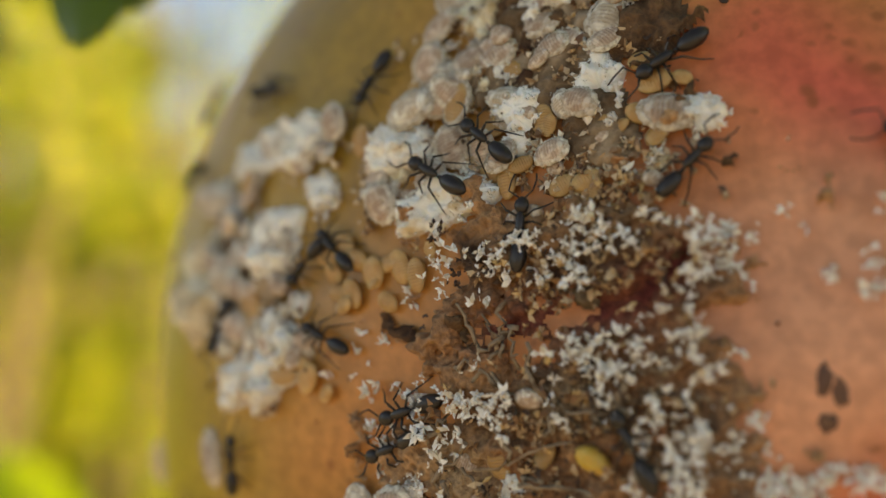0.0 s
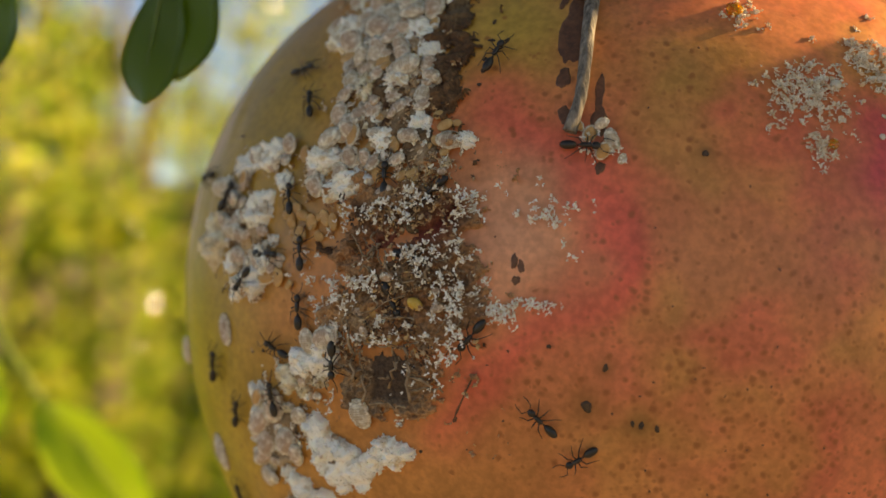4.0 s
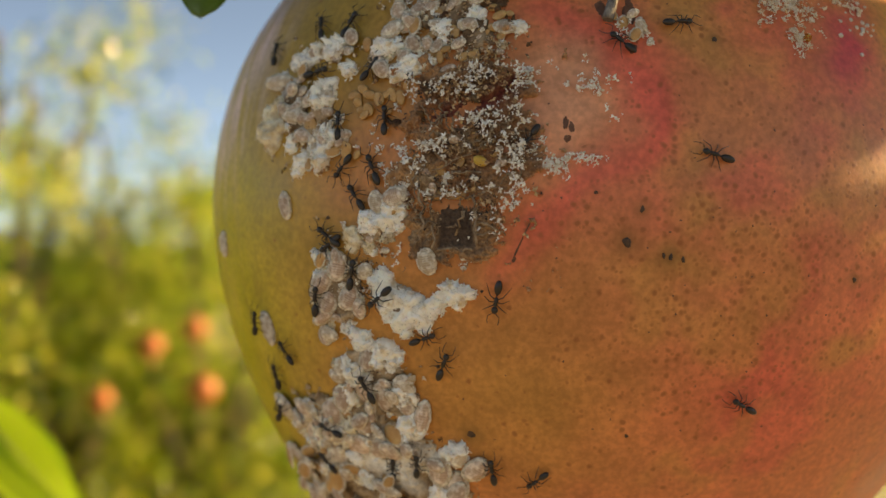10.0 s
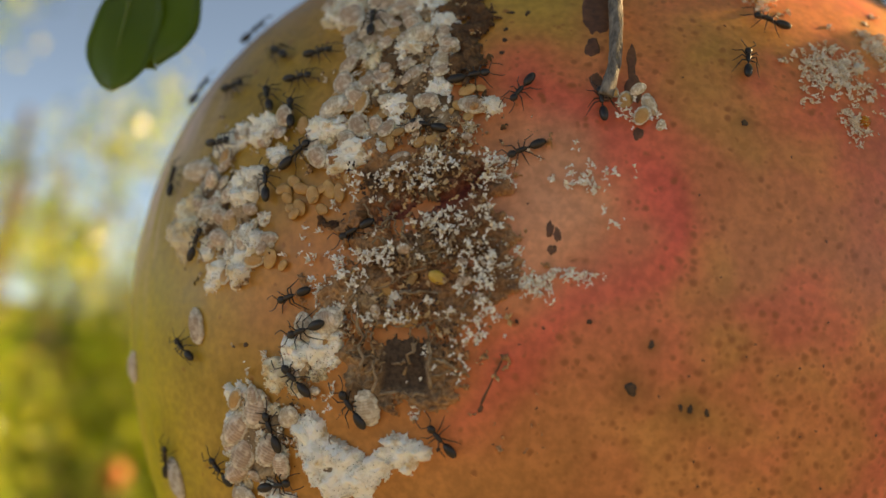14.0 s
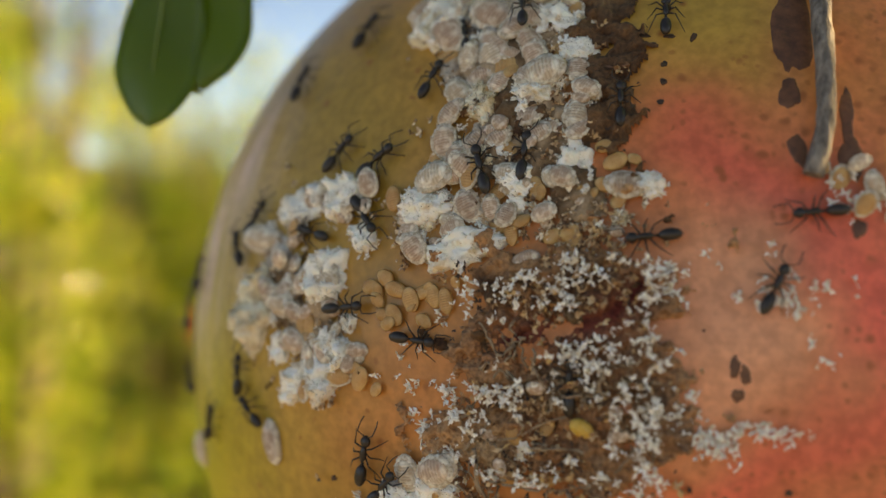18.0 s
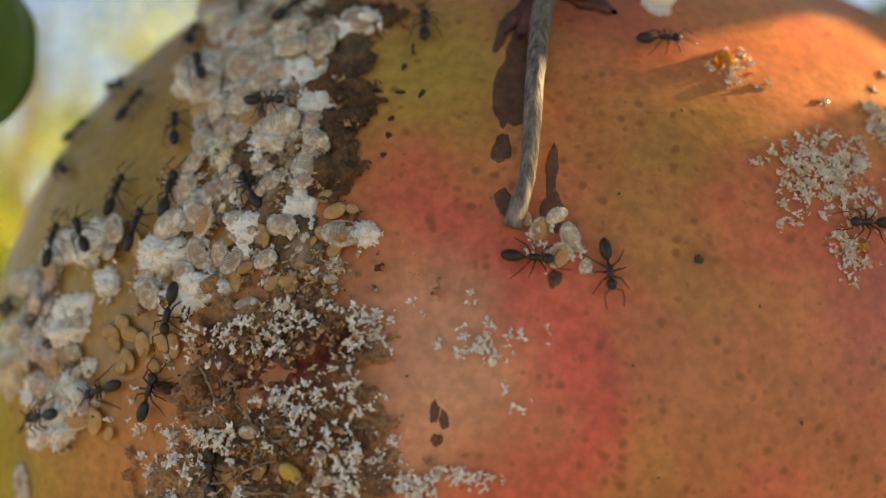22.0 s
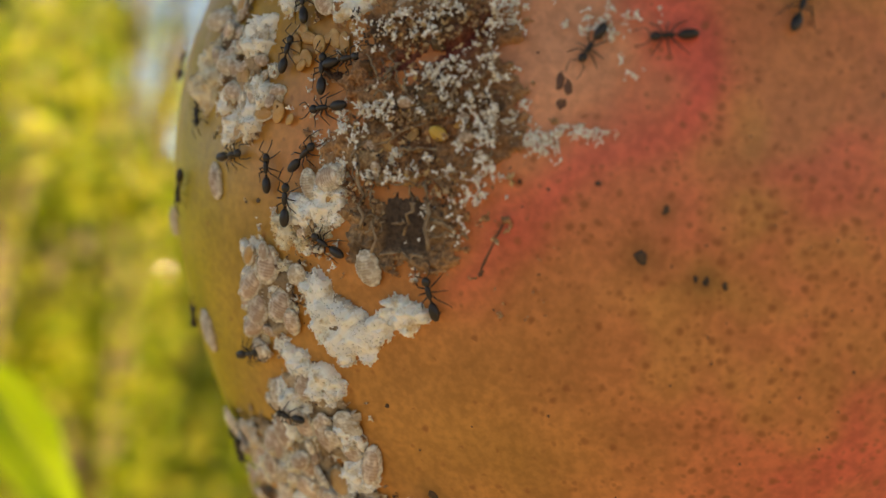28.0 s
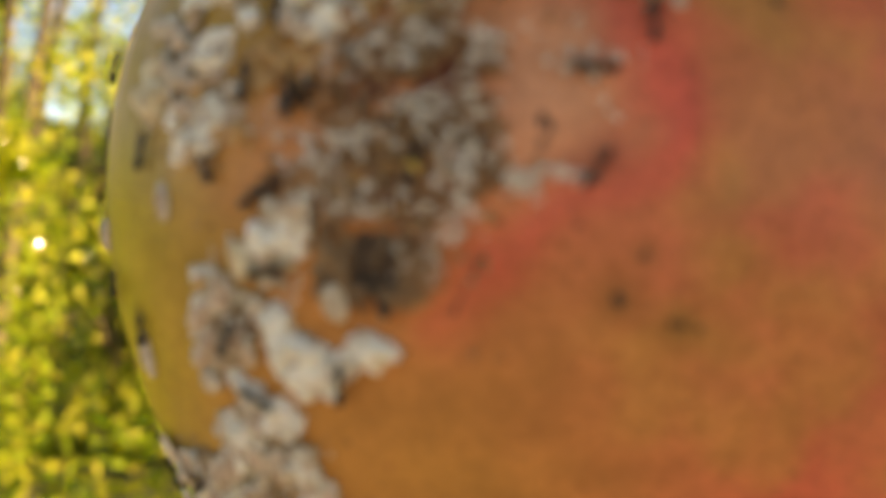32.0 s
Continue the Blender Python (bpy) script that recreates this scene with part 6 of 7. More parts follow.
def sway():
    """A breeze moves the leaves beside the fruit and the shoot behind it."""
    walk(spray, [(0, pose(-0.0013, 0, 0.0009)), (2, pose(-0.0012, 0, 0.0008)), (5, pose(-0.0003, 0, 0.0003)), (11, pose(0, 0, 0)), (32, pose(0, 0, 0))])
    walk(shoot, [(0, pose(-0.010, 0, -0.003)), (2.5, pose(-0.006, 0, -0.002)), (4.5, pose(0, 0, 0)), (13, pose(-0.001, 0, 0)), (17.5, pose(-0.018, 0, -0.005)), (26, pose(-0.022, 0, -0.006)), (29, pose(-0.016, 0, -0.006)), (30, pose(-0.022, 0, -0.006)), (32, pose(-0.024, 0, -0.007))])


def motions():
    focus()
    sway()
    crawl([(0, -30.4, 18.2, -37), (1, -26.5, 22.5, 56), (2, -23.5, 20.2, -156), (5, -15.6, 21.5, -86), (6, -19.7, 19.8, -15), (11, -20.9, 22.7, -67), (12, -18.8, 24.4, 37), (13, -18.2, 24.2, -59), (14, -15.3, 20.1, -88), (18, -14.0, 20.5, -17), (19, -14.2, 20.1, 137), (20, -14.3, 20.5, 16), (21, -14.0, 20.7, -13), (22, -14.6, 20.6, 24), (24, -17.4, 19.0, 99)])
    crawl([(7, -32.5, -18.2, 27), (9, -33.3, -18.9, 17), (10, -19.6, 16.8, 17), (11, -17.2, 20.7, 27), (12, -18.1, 19.7, 56), (13, -17.8, 19.5, 53), (14, -19.1, 21.0, 55), (15, -19.1, 19.0, -72), (18, -18.6, 16.9, -36), (19, -20.2, 19.8, -16), (20, -18.9, 17.3, -82), (21, -20.5, 17.0, 75), (22, -20.1, 14.5, 1), (25, -19.0, 14.5, 29), (26, -19.0, 15.4, -5)])
    crawl([(0, -4.1, 16.8, 128), (1, -4.0, 17.3, 61), (2, -3.6, 16.6, 37), (5, -1.3, 22.2, -85), (6, -3.8, 17.4, 9), (8, -13.1, -20.0, 41), (9, -13.2, -19.4, 18), (10, -16.7, 16.5, -20), (11, -15.3, 18.3, -24), (12, -27.7, 18.0, -21), (13, -25.7, 20.8, -31), (14, -31.1, 21.8, -27), (15, -37.0, 7.5, -3), (18, -35.3, 8.4, -5), (20, -28.0, 24.7, 42), (21, -24.2, 26.9, 28), (22, -23.5, 24.8, -101)])
    crawl([(7, -31.9, -21.2, 55), (8, -27.8, -18.5, -38), (9, -27.4, -19.0, -15), (10, -24.6, 15.5, 10), (11, -22.7, 17.2, -78), (12, -22.7, 17.1, -77), (13, -19.6, 18.1, 26), (14, -21.1, 14.1, -93), (15, -19.3, 14.0, -14), (18, -19.3, 13.0, 76), (19, -16.1, 21.9, 3), (20, -17.6, 20.6, -81), (21, -16.3, 18.8, -3), (22, -17.1, 17.1, -6), (24, -16.5, 16.0, -68), (25, -15.9, 16.2, -67)])
    crawl([(0, -21.6, 17.2, -94), (1, -21.1, 13.1, 73), (2, -23.7, 8.8, 20), (5, -21.0, 13.0, 26), (6, -18.6, 13.2, -75), (7, -19.3, 13.5, 93), (8, -18.8, 13.1, 99), (9, -18.9, 13.0, 99), (10, -19.1, 12.8, -82), (11, -19.2, 12.9, -81), (12, -17.6, 15.7, -7), (13, -17.9, 15.9, 9), (14, -18.2, 17.0, 30), (15, -13.6, 15.7, -16), (18, -16.2, 13.8, -137), (19, -15.2, 11.8, 174), (20, -12.1, 11.8, 173), (21, -11.9, 11.9, -180), (22, -11.7, 11.6, 175), (23, -12.4, 12.1, 142), (24, -12.5, 10.6, 69), (25, -14.1, 10.5, 53), (26, -14.2, 11.9, 42), (29, -15.1, 12.7, 17), (30, -15.2, 12.1, -70), (31, -15.1, 12.9, 17), (32, -14.2, 13.3, 5)])
    crawl([(1, -15.0, 10.8, 54), (2, -14.3, 10.6, 67), (5, -20.1, 4.8, 0), (6, -20.2, 4.7, 35), (7, -20.9, 5.1, 42), (8, -22.3, 4.7, -72), (9, -24.3, 5.7, 29), (10, -16.0, 5.3, 139), (11, -18.7, 7.9, 17), (12, -19.1, 6.0, 29), (13, -22.2, 5.9, -15), (14, -21.6, 7.7, -23), (15, -22.5, 8.2, 62), (18, -23.1, 4.2, 55), (19, -21.2, 7.9, -9), (20, -21.3, 13.5, 13), (21, -15.1, 17.4, 37), (22, -15.0, 15.3, -6), (25, -16.0, 8.6, 48), (26, -15.0, 9.5, 129), (29, -15.7, 9.8, -11), (30, -15.6, 9.4, -4), (31, -15.6, 9.3, 2)])
    crawl([(0, -20.6, 7.8, 152), (1, -20.5, 8.5, 167), (2, -18.7, 8.1, 176), (5, -16.2, 8.0, 132), (6, -16.3, 8.1, 134), (7, -15.7, 8.3, 158), (8, -15.8, 8.1, 161), (9, -16.1, 8.0, 156), (10, -16.5, 8.4, 2), (11, -16.4, 7.5, 3), (12, -16.0, 8.3, -95), (13, -16.5, 8.9, 8), (14, -16.6, 11.0, 10), (15, -15.7, 10.4, -72), (18, -16.8, 9.6, -83), (19, -16.7, 7.0, -152), (20, -16.5, 6.5, -9), (21, -16.8, 6.9, -8), (22, -15.3, 8.0, 108), (24, -13.6, 8.0, 72), (25, -12.6, 7.8, -20), (26, -12.7, 8.4, 4), (29, -12.7, 8.5, 3)])
    crawl([(0, -27.0, 14.0, 113), (2, -15.4, 13.9, 19), (5, -30.5, 13.8, 58), (6, -25.4, 12.6, 11), (7, -25.0, 14.3, 11), (8, -29.0, 7.1, 4), (9, -13.8, 1.7, 177), (10, -13.5, 5.0, 21), (11, -13.3, 4.9, 34), (12, -15.0, 10.6, 105), (13, -13.6, 10.5, 62), (14, -14.8, 12.6, -47), (15, -11.8, 13.6, 74), (18, -6.1, 6.9, -1), (19, -9.9, 6.2, -19), (22, -9.2, 4.8, 0), (23, -6.9, 3.4, -62), (25, -7.4, 8.7, 65), (26, -8.2, 7.0, -90), (29, -13.6, 6.5, 81), (31, -9.4, -5.8, -3)])
    crawl([(0, -19.7, 3.0, 0), (1, -19.8, 4.0, -1), (2, -14.5, 1.4, 157), (5, -16.5, 2.2, 104), (6, -15.6, 2.7, 137), (7, -14.6, 3.2, 156), (8, -15.0, 2.9, 134), (9, -15.2, 2.9, 69), (10, -14.9, 3.1, 33), (11, -14.7, 3.0, -23), (12, -14.7, 2.2, 10), (13, -14.7, 3.6, -25), (14, -14.0, 4.4, 107), (15, -12.9, 6.2, -18), (18, -14.5, 1.9, -41), (21, -13.0, 4.3, -60), (22, 19.7, 15.9, 90), (23, 35.0, 8.0, -178), (24, 32.0, -0.5, -178), (25, 16.2, 1.1, 75), (26, 27.0, 0.0, -90)])
    crawl([(5, -16.3, -1.2, 5), (6, -15.4, -0.5, 119), (7, -15.5, -0.5, -51), (8, -14.8, -0.7, -82), (9, -15.3, -1.2, 124), (11, -19.5, 1.9, -29), (12, -16.7, 2.6, 154), (13, -13.9, -0.7, 55), (14, -13.8, -0.2, 45), (15, -17.9, 7.7, 36), (18, -27.8, 2.8, -29), (26, -25.8, 5.4, -28), (31, -29.2, -2.8, -40)])
    crawl([(5, -21.0, -2.9, -21), (6, -20.3, -2.5, -18), (7, -19.1, -1.9, -22), (8, -18.6, -1.8, 139), (9, -17.7, -1.5, 131), (10, -17.3, -0.2, 122), (11, -17.6, 1.3, -109), (12, -18.4, 0.4, 65), (13, -20.1, 0.6, -62), (14, -22.6, 1.5, 55), (15, -25.2, 4.7, 33), (18, -24.2, 5.9, -2), (19, -25.2, 6.1, 31), (20, -26.1, 20.9, 6), (21, -22.4, 19.2, -1), (22, -24.2, 19.3, 67), (25, -22.2, 15.9, -94)])
    crawl([(1, -9.5, 14.2, 54), (2, -11.9, 9.6, 140), (5, -3.8, 7.4, -22), (6, 6.2, 9.5, 29), (7, 24, 6, -90), (8, 22, -13, 180), (9, 13.7, -21.2, -70), (10, 13.7, -13.3, 58), (11, -20.5, -1.6, -31), (12, -22.8, -3.5, 50), (13, -26.4, -6.0, -29), (14, -26.1, -5.7, -20), (15, -31.2, 4.3, 51), (18, -32.4, 4.5, 57), (19, -33.9, 2.1, 12), (26, -28.3, -6.8, -56), (29, -27.4, -5.9, -44), (30, -27.8, -6.1, -46), (31, -26.6, -5.3, -32), (32, -25.2, -5.1, -24)])
    crawl([(0, -4.4, 5.7, 29), (5, -1.9, 3.2, 91), (6, -20.5, -4.3, 42), (7, -18.9, -3.9, 68), (8, -19.0, -3.9, -164), (9, -19.0, -4.0, 15), (10, -18.9, -4.4, -12), (11, -20.1, -4.7, 15), (12, -19.4, -4.7, 83), (13, -18.0, -5.2, 68), (14, -15.9, -6.2, -77), (25, -19.8, -2.8, -26), (26, -21.8, -7.9, -7), (29, -19.0, -7.3, 92), (30, -17.1, -6.5, 92), (31, -16.3, -4.9, -12), (32, -15.9, -4.0, -32)])
    crawl([(5, 1.8, -1.5, 45), (6, 7.7, 3.3, -45), (7, -0.2, 1.6, 170), (8, -2.6, 1.1, 129), (9, -3.6, 10.6, 0), (10, -2.2, 6.7, 145), (11, -1.4, 8.6, 79), (12, 0.0, 6.9, 49), (13, -0.9, 12.5, 78), (14, -1.0, 12.2, 113), (15, -1.9, 12.6, 73), (18, -2.9, 12.9, 96), (19, -8.0, 11.0, -98), (21, -6.6, 12.9, -175), (22, -8.9, 17.1, 40), (23, -5.5, 8.0, -46), (24, -5.2, 7.4, -46), (25, -3.6, 9.5, -46), (26, 6.8, 10.0, 30), (30, 4.3, 9.8, -71), (31, 2.6, 10.3, 91)])
    crawl([(1, 2.8, 14.4, 86), (2, 3.6, 14.4, -94), (5, 4.3, 14.6, -93), (6, 4.0, 14.5, -84), (7, 22.5, 12, -90), (8, 23, -10, 180), (9, 12.5, -22.9, -95), (10, 10.8, 5.4, 72), (11, 2.9, 2.6, 39), (12, -4.0, 5.9, 0), (13, -1.2, 22.5, -9), (14, -11.3, 21.4, 8), (15, -11.6, 23.6, 11), (18, -12.7, 22.8, 22), (19, -12.7, 22.5, 30), (20, -13.0, 23.1, 32), (21, -13.6, 23.4, 41), (22, -14.0, 23.9, 37)])
    crawl([(5, 4.0, -3.6, 124), (6, -3.1, -7.6, 77), (7, -8.9, -7.7, 80), (8, -9.1, -7.4, 80), (9, -9.3, -7.3, 79), (10, -10.5, -7.3, -71), (11, -7.3, -6.7, -25), (12, 1.9, 19.7, 53), (13, 3.5, 19.9, -23), (14, -1.3, 16.0, 146), (18, -4.4, 18.7, 2), (19, -8.3, 18.1, -71), (20, -6.5, 20.0, -95), (21, -6.9, 21.0, 41), (22, -8.9, 21.4, -93), (30, -8.7, 14.7, 52)])
    crawl([(0, -12.0, 4.8, 117), (1, -13.0, 4.4, 155), (2, -13.0, 4.1, 161), (5, -14.4, 4.7, 1), (6, -14.3, 4.7, 4), (9, -11.7, -9.5, 81), (10, -9.2, -9.4, -25), (11, -5.6, -8.6, -14), (12, -8.0, -12.6, 9), (13, -7.8, -15.4, -26), (14, 14.5, 21.8, 68), (19, -7.5, 26.7, -75), (20, -8.7, 27.2, -66), (21, -9.0, 27.5, 67), (22, -10.1, 27.9, -35)])
    crawl([(0, -11.0, 13.1, 64), (1, -12.0, 12.1, -163), (2, -11.7, 14.1, 121), (5, -5.5, 2.4, -3), (6, -7.3, 5.0, -22), (7, -9.4, 0.6, -91), (8, -5.0, -1.2, 134), (9, -4.5, -2.3, 159), (10, -4.8, -4.3, 168), (11, -16.2, -7.9, 53), (12, -17.0, -6.3, 51), (13, -14.2, -8.8, 12), (14, -15.7, -3.1, 19), (25, -15.3, 0.4, 26), (26, -14.4, 0.5, 17), (29, -14.6, 2.1, -6), (30, -14.3, 1.8, -25), (31, -7.4, -1.1, 31)])
    crawl([(5, -23.7, -10.1, 1), (6, -23.5, -9.0, 4), (7, -23.4, -8.8, 33), (8, -23.9, -8.9, 61), (9, -24.1, -9.1, 69), (10, -23.6, -8.8, 28), (11, -22.9, -9.3, 22), (12, -23.8, -9.2, -25), (13, -24.4, -9.0, 65), (14, -10.3, 7.9, 116), (15, -13.4, 8.4, -33), (18, -13.0, 8.4, -95), (19, -13.1, 5.8, 157), (20, -13.2, 7.3, -78), (21, -13.1, 7.7, 69), (22, -12.6, 7.9, -17), (23, -10.8, 10.2, -27), (25, -10.3, 11.4, 59), (26, -15.5, 3.8, 106), (29, -16.8, 3.0, 0), (30, -16.9, 1.6, 3), (31, -16.4, -0.3, 18), (32, -14.3, 3.4, -63)])
    crawl([(2, -23.8, -0.5, -8), (6, -22.8, 0.8, -16), (7, -27.8, 2.9, -10), (8, -27.2, 3.1, -5), (9, -28.2, -4.3, -22), (10, -25.9, -11.2, -6), (11, -26.9, -12.5, -36), (12, -24.6, -12.0, -29), (13, -26.2, -11.9, -37), (14, -27.5, 27.0, -44), (15, -26.4, 27.1, 41), (18, -24.2, 21.7, 2), (19, -22.8, 27.9, 2), (20, -18.0, 28.8, 32), (21, -19.7, 34.0, -10), (22, -21.2, 32.2, 38)])
    crawl([(0, -3.4, 13.4, -38), (1, 0.7, 17.5, -169), (2, -3.2, 13.4, 111), (5, -5.3, 11.5, 5), (6, 9.6, 17.4, 87), (10, 8.6, 15.3, -86), (11, 14.0, 21.8, 143), (12, 5.7, 16.2, 6), (13, 2.7, 14.2, -26), (14, 3.2, 15.0, 6), (15, 4.1, 13.7, -102), (18, 3.6, 13.9, 95), (19, 3.8, 14.0, -99), (20, 3.8, 14.2, 96), (21, 4.3, 14.0, -98), (22, 4.1, 14.1, -95), (23, 4.7, 14.1, -100), (24, 4.7, 14.4, -94), (25, 5.0, 14.3, -100), (26, 4.8, 14.3, -105), (30, -1.2, 4.7, -108), (31, 2.9, 3.4, -32), (32, 3.1, 5.7, -32)])
    crawl([(9, -12.5, -21.6, 26), (10, 4.4, 13.6, 48), (11, 6.7, 12.3, 112), (12, 4.5, 13.3, 18), (13, 5.9, 12.4, -29), (14, -6.6, 13.8, 74), (15, -6.5, 12.7, -8), (18, -8.5, 16.4, -3), (19, -8.7, 14.9, 166), (20, -4.2, 17.4, 45), (21, -0.5, 13.2, 171), (22, -1.8, 26.4, 9), (23, 2.4, 14.9, 123), (24, -1.2, 11.1, 118), (25, -13.1, 3.7, -72), (26, -13.1, 4.0, -74), (29, -14.1, 4.1, -50), (30, -13.1, 4.4, -73), (31, -13.3, 4.4, -30), (32, -13.4, 4.0, -64)])
    crawl([(9, -22.2, -24.3, 98), (11, -9.1, 19.4, 10), (12, -8.1, 14.0, 6), (13, -2.9, 16.9, 5), (14, -4.4, 16.9, -78), (15, -10.0, 17.0, 38), (18, -10.4, 15.8, 20), (19, -11.6, 17.2, 38), (20, -12.9, 17.4, -3), (21, -13.0, 17.2, 8), (22, -13.4, 17.0, -1), (23, -13.8, 17.7, 153), (24, -14.5, 18.0, -174), (25, -10.9, 8.9, 68), (26, -11.2, 9.0, 56), (29, -11.6, 9.1, -80), (30, -12.1, 9.1, -83), (31, -12.1, 8.8, -74), (32, -12.0, 8.7, -61)])
    crawl([(0, -15.0, 7.9, 72), (1, -15.1, 7.9, 141), (2, -14.7, 7.8, 140), (5, -13.5, 8.3, 4), (6, -14.6, 7.4, 7), (7, -14.2, 6.7, -69), (8, -12.1, 7.2, 49), (9, -13.0, 7.7, -67), (10, -12.7, 8.5, 2), (11, -12.6, 8.6, 60), (12, -13.1, 8.8, 35), (13, -26.1, 13.3, 0), (14, -26.5, 12.6, 12), (15, -28.9, 14.9, -9), (18, -25.5, 12.3, 35), (19, -26.0, 10.4, -12), (20, -24.9, 11.9, 6), (32, -23.8, 5.6, -14)])
    crawl([(6, -28.5, -19.3, 23), (7, -26.5, -21.5, -5), (8, -28.8, -23.4, 96), (9, -29.9, -24.6, 100), (10, -32.3, -25.1, 85), (11, -30.4, -17.2, 63), (12, -30.7, -17.2, 26), (13, -30.4, -12.6, 79), (26, -29.0, -14.8, 32), (29, -29.0, -17.3, 23), (31, -30.0, -17.6, 24)])
    crawl([(6, -16.5, -16.9, -16), (7, -19.5, -17.1, 72), (8, -20.3, -17.5, -12), (9, -19.0, -19.0, 46), (10, -21.8, -18.6, 30), (11, -22.0, -13.7, 1), (12, 25.2, 20.8, 118), (13, 6.0, 23.4, 37), (14, 12.1, 18.2, -11), (15, 8.0, 17.9, 30), (18, -2.6, 23.2, 1), (19, 0.8, 19.2, -42), (20, 11.6, 23.9, 29), (21, 9.9, 26.4, -43), (22, 10.8, 25.6, -84)])
    crawl([(6, -22.2, -17.6, 4), (7, -22.8, -17.0, 10), (8, -22.2, -15.8, -38), (9, -20.0, -15.2, -83), (10, -20.1, -15.1, 66), (11, -18.5, -15.9, -21), (12, -19.7, -14.0, 52), (13, -22.9, -12.1, -14), (14, -15.9, 15.6, 17), (15, -17.5, 15.6, -13), (18, -16.1, 16.4, -48), (19, -16.4, 15.8, 115), (20, -17.9, 13.2, 31), (21, -17.3, 14.7, 1), (22, -17.7, 14.9, 43), (25, -16.2, 13.7, 33), (26, -11.0, -1.2, -86), (29, -12.6, -0.3, 45), (30, -12.7, -0.0, 46), (31, -13.8, -0.5, 47), (32, -13.6, -0.4, -77)])
    crawl([(6, -18.7, -14.7, -77), (7, -16.2, -14.3, -42), (8, -15.8, -14.4, 94), (9, -15.6, -13.1, 160), (10, -15.5, -11.2, 20), (11, -15.0, -14.2, 59), (12, -16.5, -13.7, -18), (13, -15.0, -12.0, 9), (14, -12.9, 2.5, 108), (15, -16.2, 4.1, 10), (18, -15.5, 3.0, -13), (19, -15.3, 3.9, 46), (20, -14.7, 3.9, 79), (21, -15.1, 5.0, 1), (22, -18.7, 6.6, 101), (25, -19.6, 4.1, 3), (26, -20.4, 4.2, 33), (31, -18.3, 4.4, 32), (32, -17.9, 5.0, 33)])
    crawl([(0, -8.0, 11.4, 1), (1, -6.6, 12.5, 109), (2, -7.7, 13.4, 9), (5, -8.3, 12.4, 5), (6, -9.6, 15.2, 13), (7, -13.5, -18.2, 13), (8, -13.7, -16.6, 70), (9, -13.3, -17.1, -26), (10, -12.7, -18.0, -12), (11, -11.0, -18.9, 44), (12, -11.6, -19.3, -14), (29, -16.4, -10.7, 85), (30, -14.0, -9.2, 45), (31, -14.8, -7.4, 70)])
    crawl([(6, -8.2, -16.2, -56), (7, -7.5, -16.2, 7), (8, -7.2, -17.5, 6), (9, -6.3, -18.6, -5), (10, -6.4, -18.5, 2), (11, -6.3, -18.4, -8), (12, -7.7, -18.4, -56), (29, -6.1, -2.8, 13), (30, -6.8, 4.1, 6), (31, -5.6, 5.6, -14)])
    crawl([(9, -9.1, -22.5, 16), (10, -2.8, -19.3, 129), (11, -3.0, -19.6, -17), (12, -4.7, -19.6, 8), (13, -1.5, -14.5, 66), (14, -5.6, -3.3, 40), (15, 1.3, 2.8, 29), (18, 1.8, 10.9, -26), (19, 4.9, 10.0, -143), (20, 10.6, 9.9, -53), (21, 9.2, 16.8, 101), (22, 7.4, 13.8, -172), (23, 8.3, 11.6, 110), (24, 1.1, 9.2, -58), (25, 8.7, 6.3, -109), (26, 10.5, 8.4, 76), (29, 11.7, 12.3, -55), (31, 5.3, 12.8, 3)])
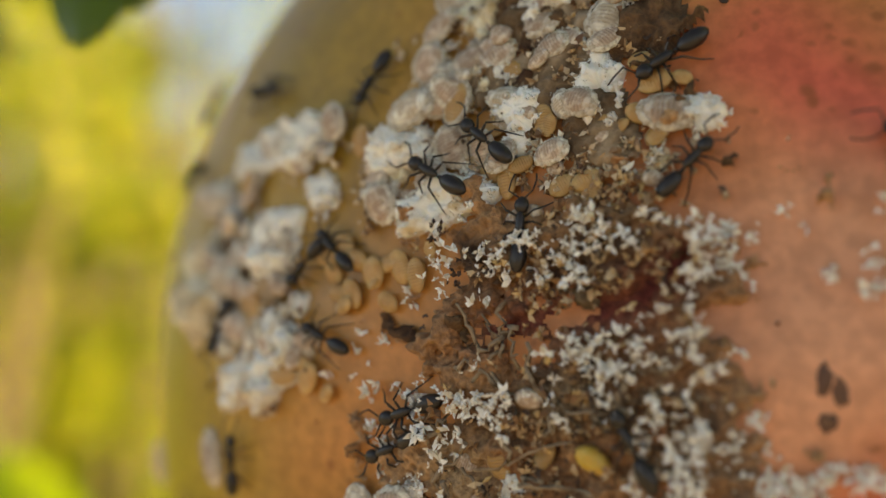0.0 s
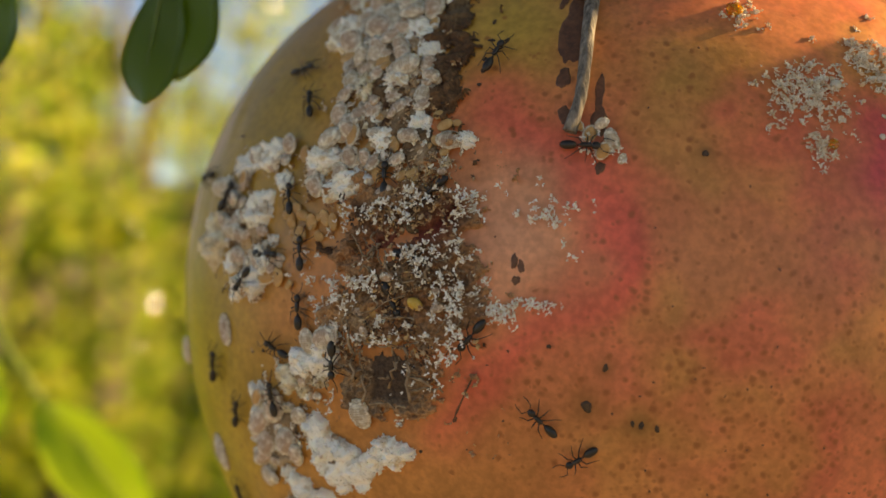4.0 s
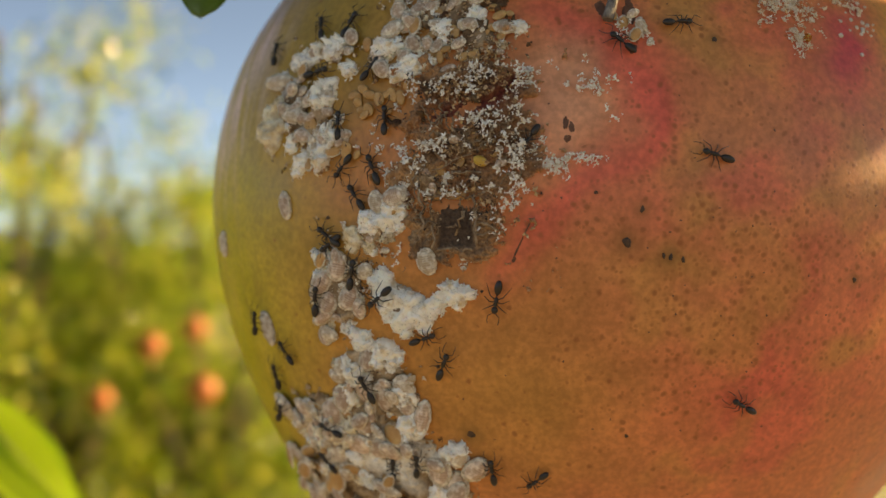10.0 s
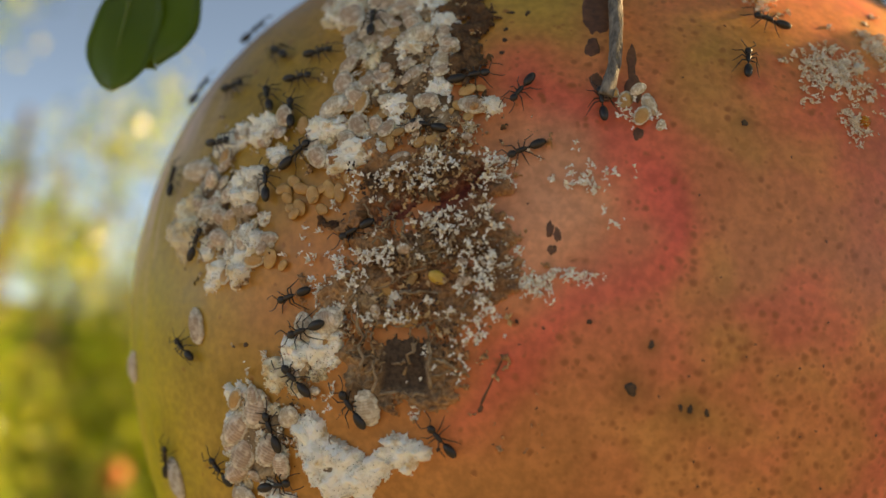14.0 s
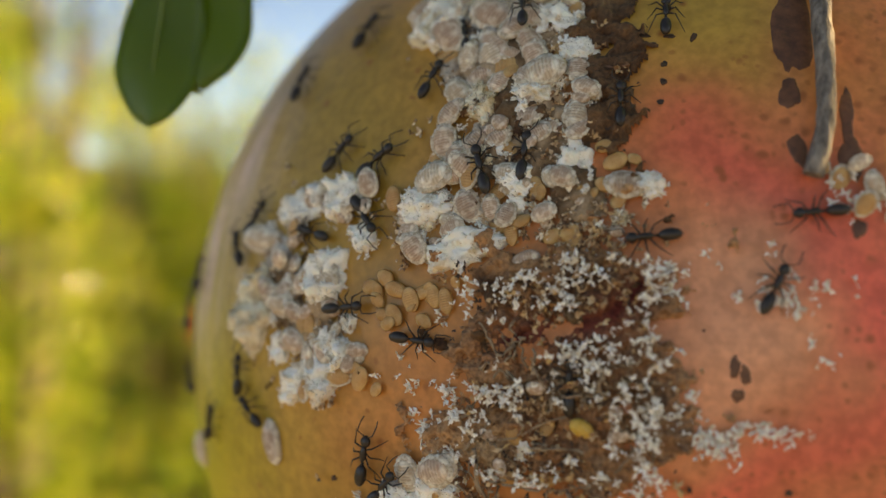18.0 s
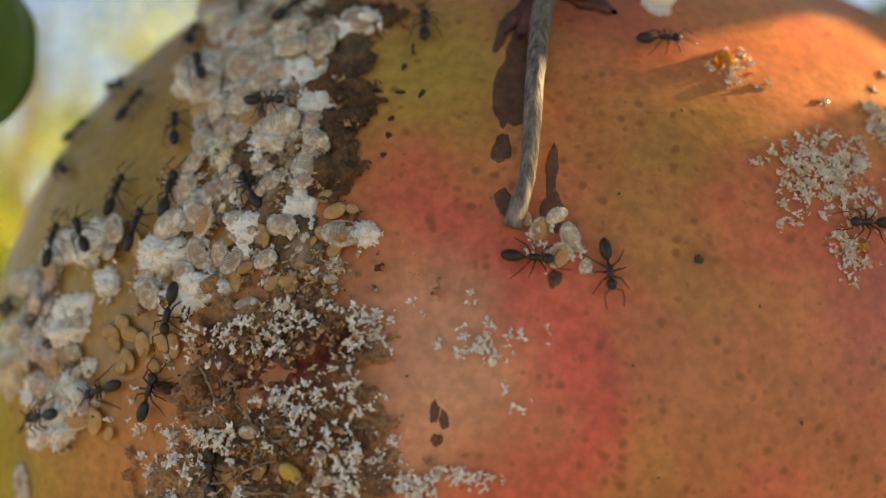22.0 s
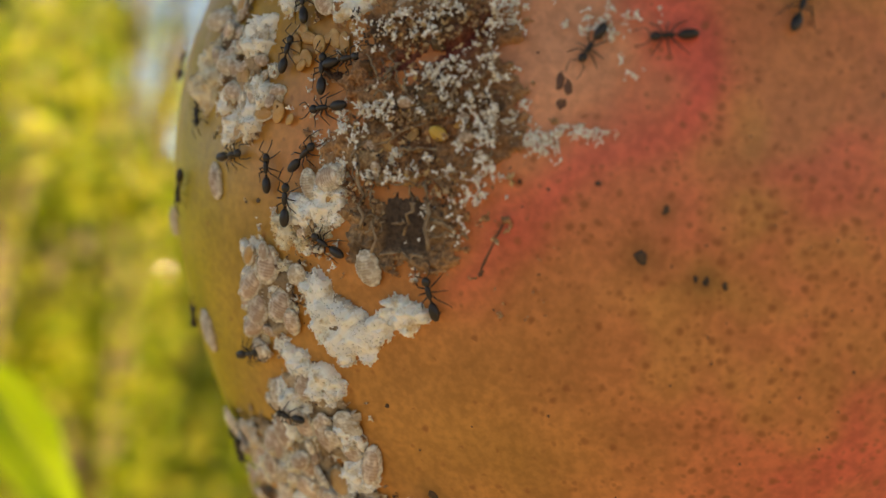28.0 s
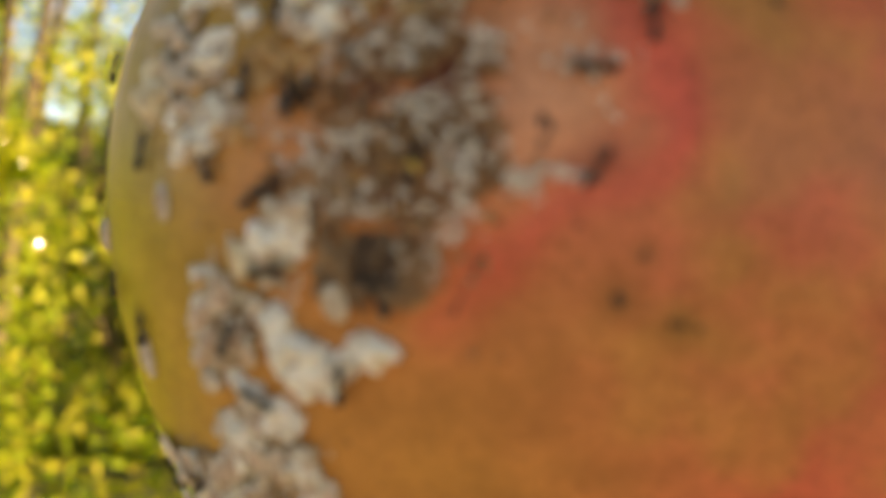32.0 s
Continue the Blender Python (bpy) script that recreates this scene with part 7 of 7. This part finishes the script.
    crawl([(7, -16.2, -20.1, 8), (8, -15.3, -18.6, -6), (9, -15.5, -18.8, 5), (10, -15.3, -18.8, -15), (11, -12.7, -20.6, -36), (12, -11.0, -13.5, -28), (13, -21.9, 22.0, -24), (14, -22.7, 19.0, -91), (15, -22.0, 17.4, -34), (18, -24.2, 13.8, -33), (19, -23.2, 15.8, 8), (20, -23.2, 16.5, -16), (21, -23.5, 14.8, -32), (22, -25.2, 21.8, -66)])
    crawl([(1, -11.4, 6.0, 112), (2, -10.9, 6.4, 84), (5, -11.3, -0.1, 150), (6, -5.2, -3.4, 172), (7, -9.7, -1.0, -91), (8, -11.7, -1.2, 176), (9, -12.2, -3.2, 164), (10, -13.2, -4.1, 126), (11, -13.6, -3.8, 124), (12, -12.5, -5.0, 26), (13, -11.5, -4.4, -72), (14, -10.5, -1.7, 33), (18, -20.0, 24.4, -10), (19, -20.8, 23.8, -24), (20, -19.5, 25.4, 28), (22, -18.3, 27.9, 29)])
    crawl([(2, -14.9, 16.8, 158), (5, -15.7, 18.7, 68), (6, -15.4, 18.4, 61), (7, -25.8, -5.1, -5), (8, -26.4, -5.5, 5), (9, -26.9, -6.4, 13), (10, -26.5, -6.4, -22), (11, -26.5, -5.4, -21), (12, -22.4, -7.7, -41), (13, -20.6, -7.3, -4), (14, -20.1, -5.7, 45), (18, -31.8, 10.9, -10), (19, -29.8, 12.0, 60), (20, -34.1, 14.8, -5), (21, -33.7, 11.8, 0)])
    crawl([(9, -26.5, -15.4, -18), (10, -26.0, -14.3, -40), (11, -26.2, -17.8, -28), (13, -25.1, -15.9, 82), (26, -22.3, -11.6, -33), (29, -25.1, -16.5, -48), (31, -22.3, -14.8, -32)])
    crawl([(0, -16.3, 10.3, 138), (2, -15.8, 10.9, 165), (5, -15.1, 12.0, 12), (6, -14.8, 11.9, 14), (7, -16.8, 12.6, 10), (8, -16.7, 12.4, 15), (9, -16.4, 12.0, 17), (10, -14.2, 12.5, -36), (11, -12.0, 20.0, 0), (12, -14.4, 21.4, 0), (13, -14.2, 18.0, 16), (14, -16.2, 18.2, -91), (15, -14.1, 17.9, -8), (18, -9.5, 23.7, 10), (19, -10.0, 25.2, 14), (20, -12.1, 28.4, 0), (21, -12.5, 28.9, 23), (22, -19.5, 22.6, -19)])
    stride()


motions()
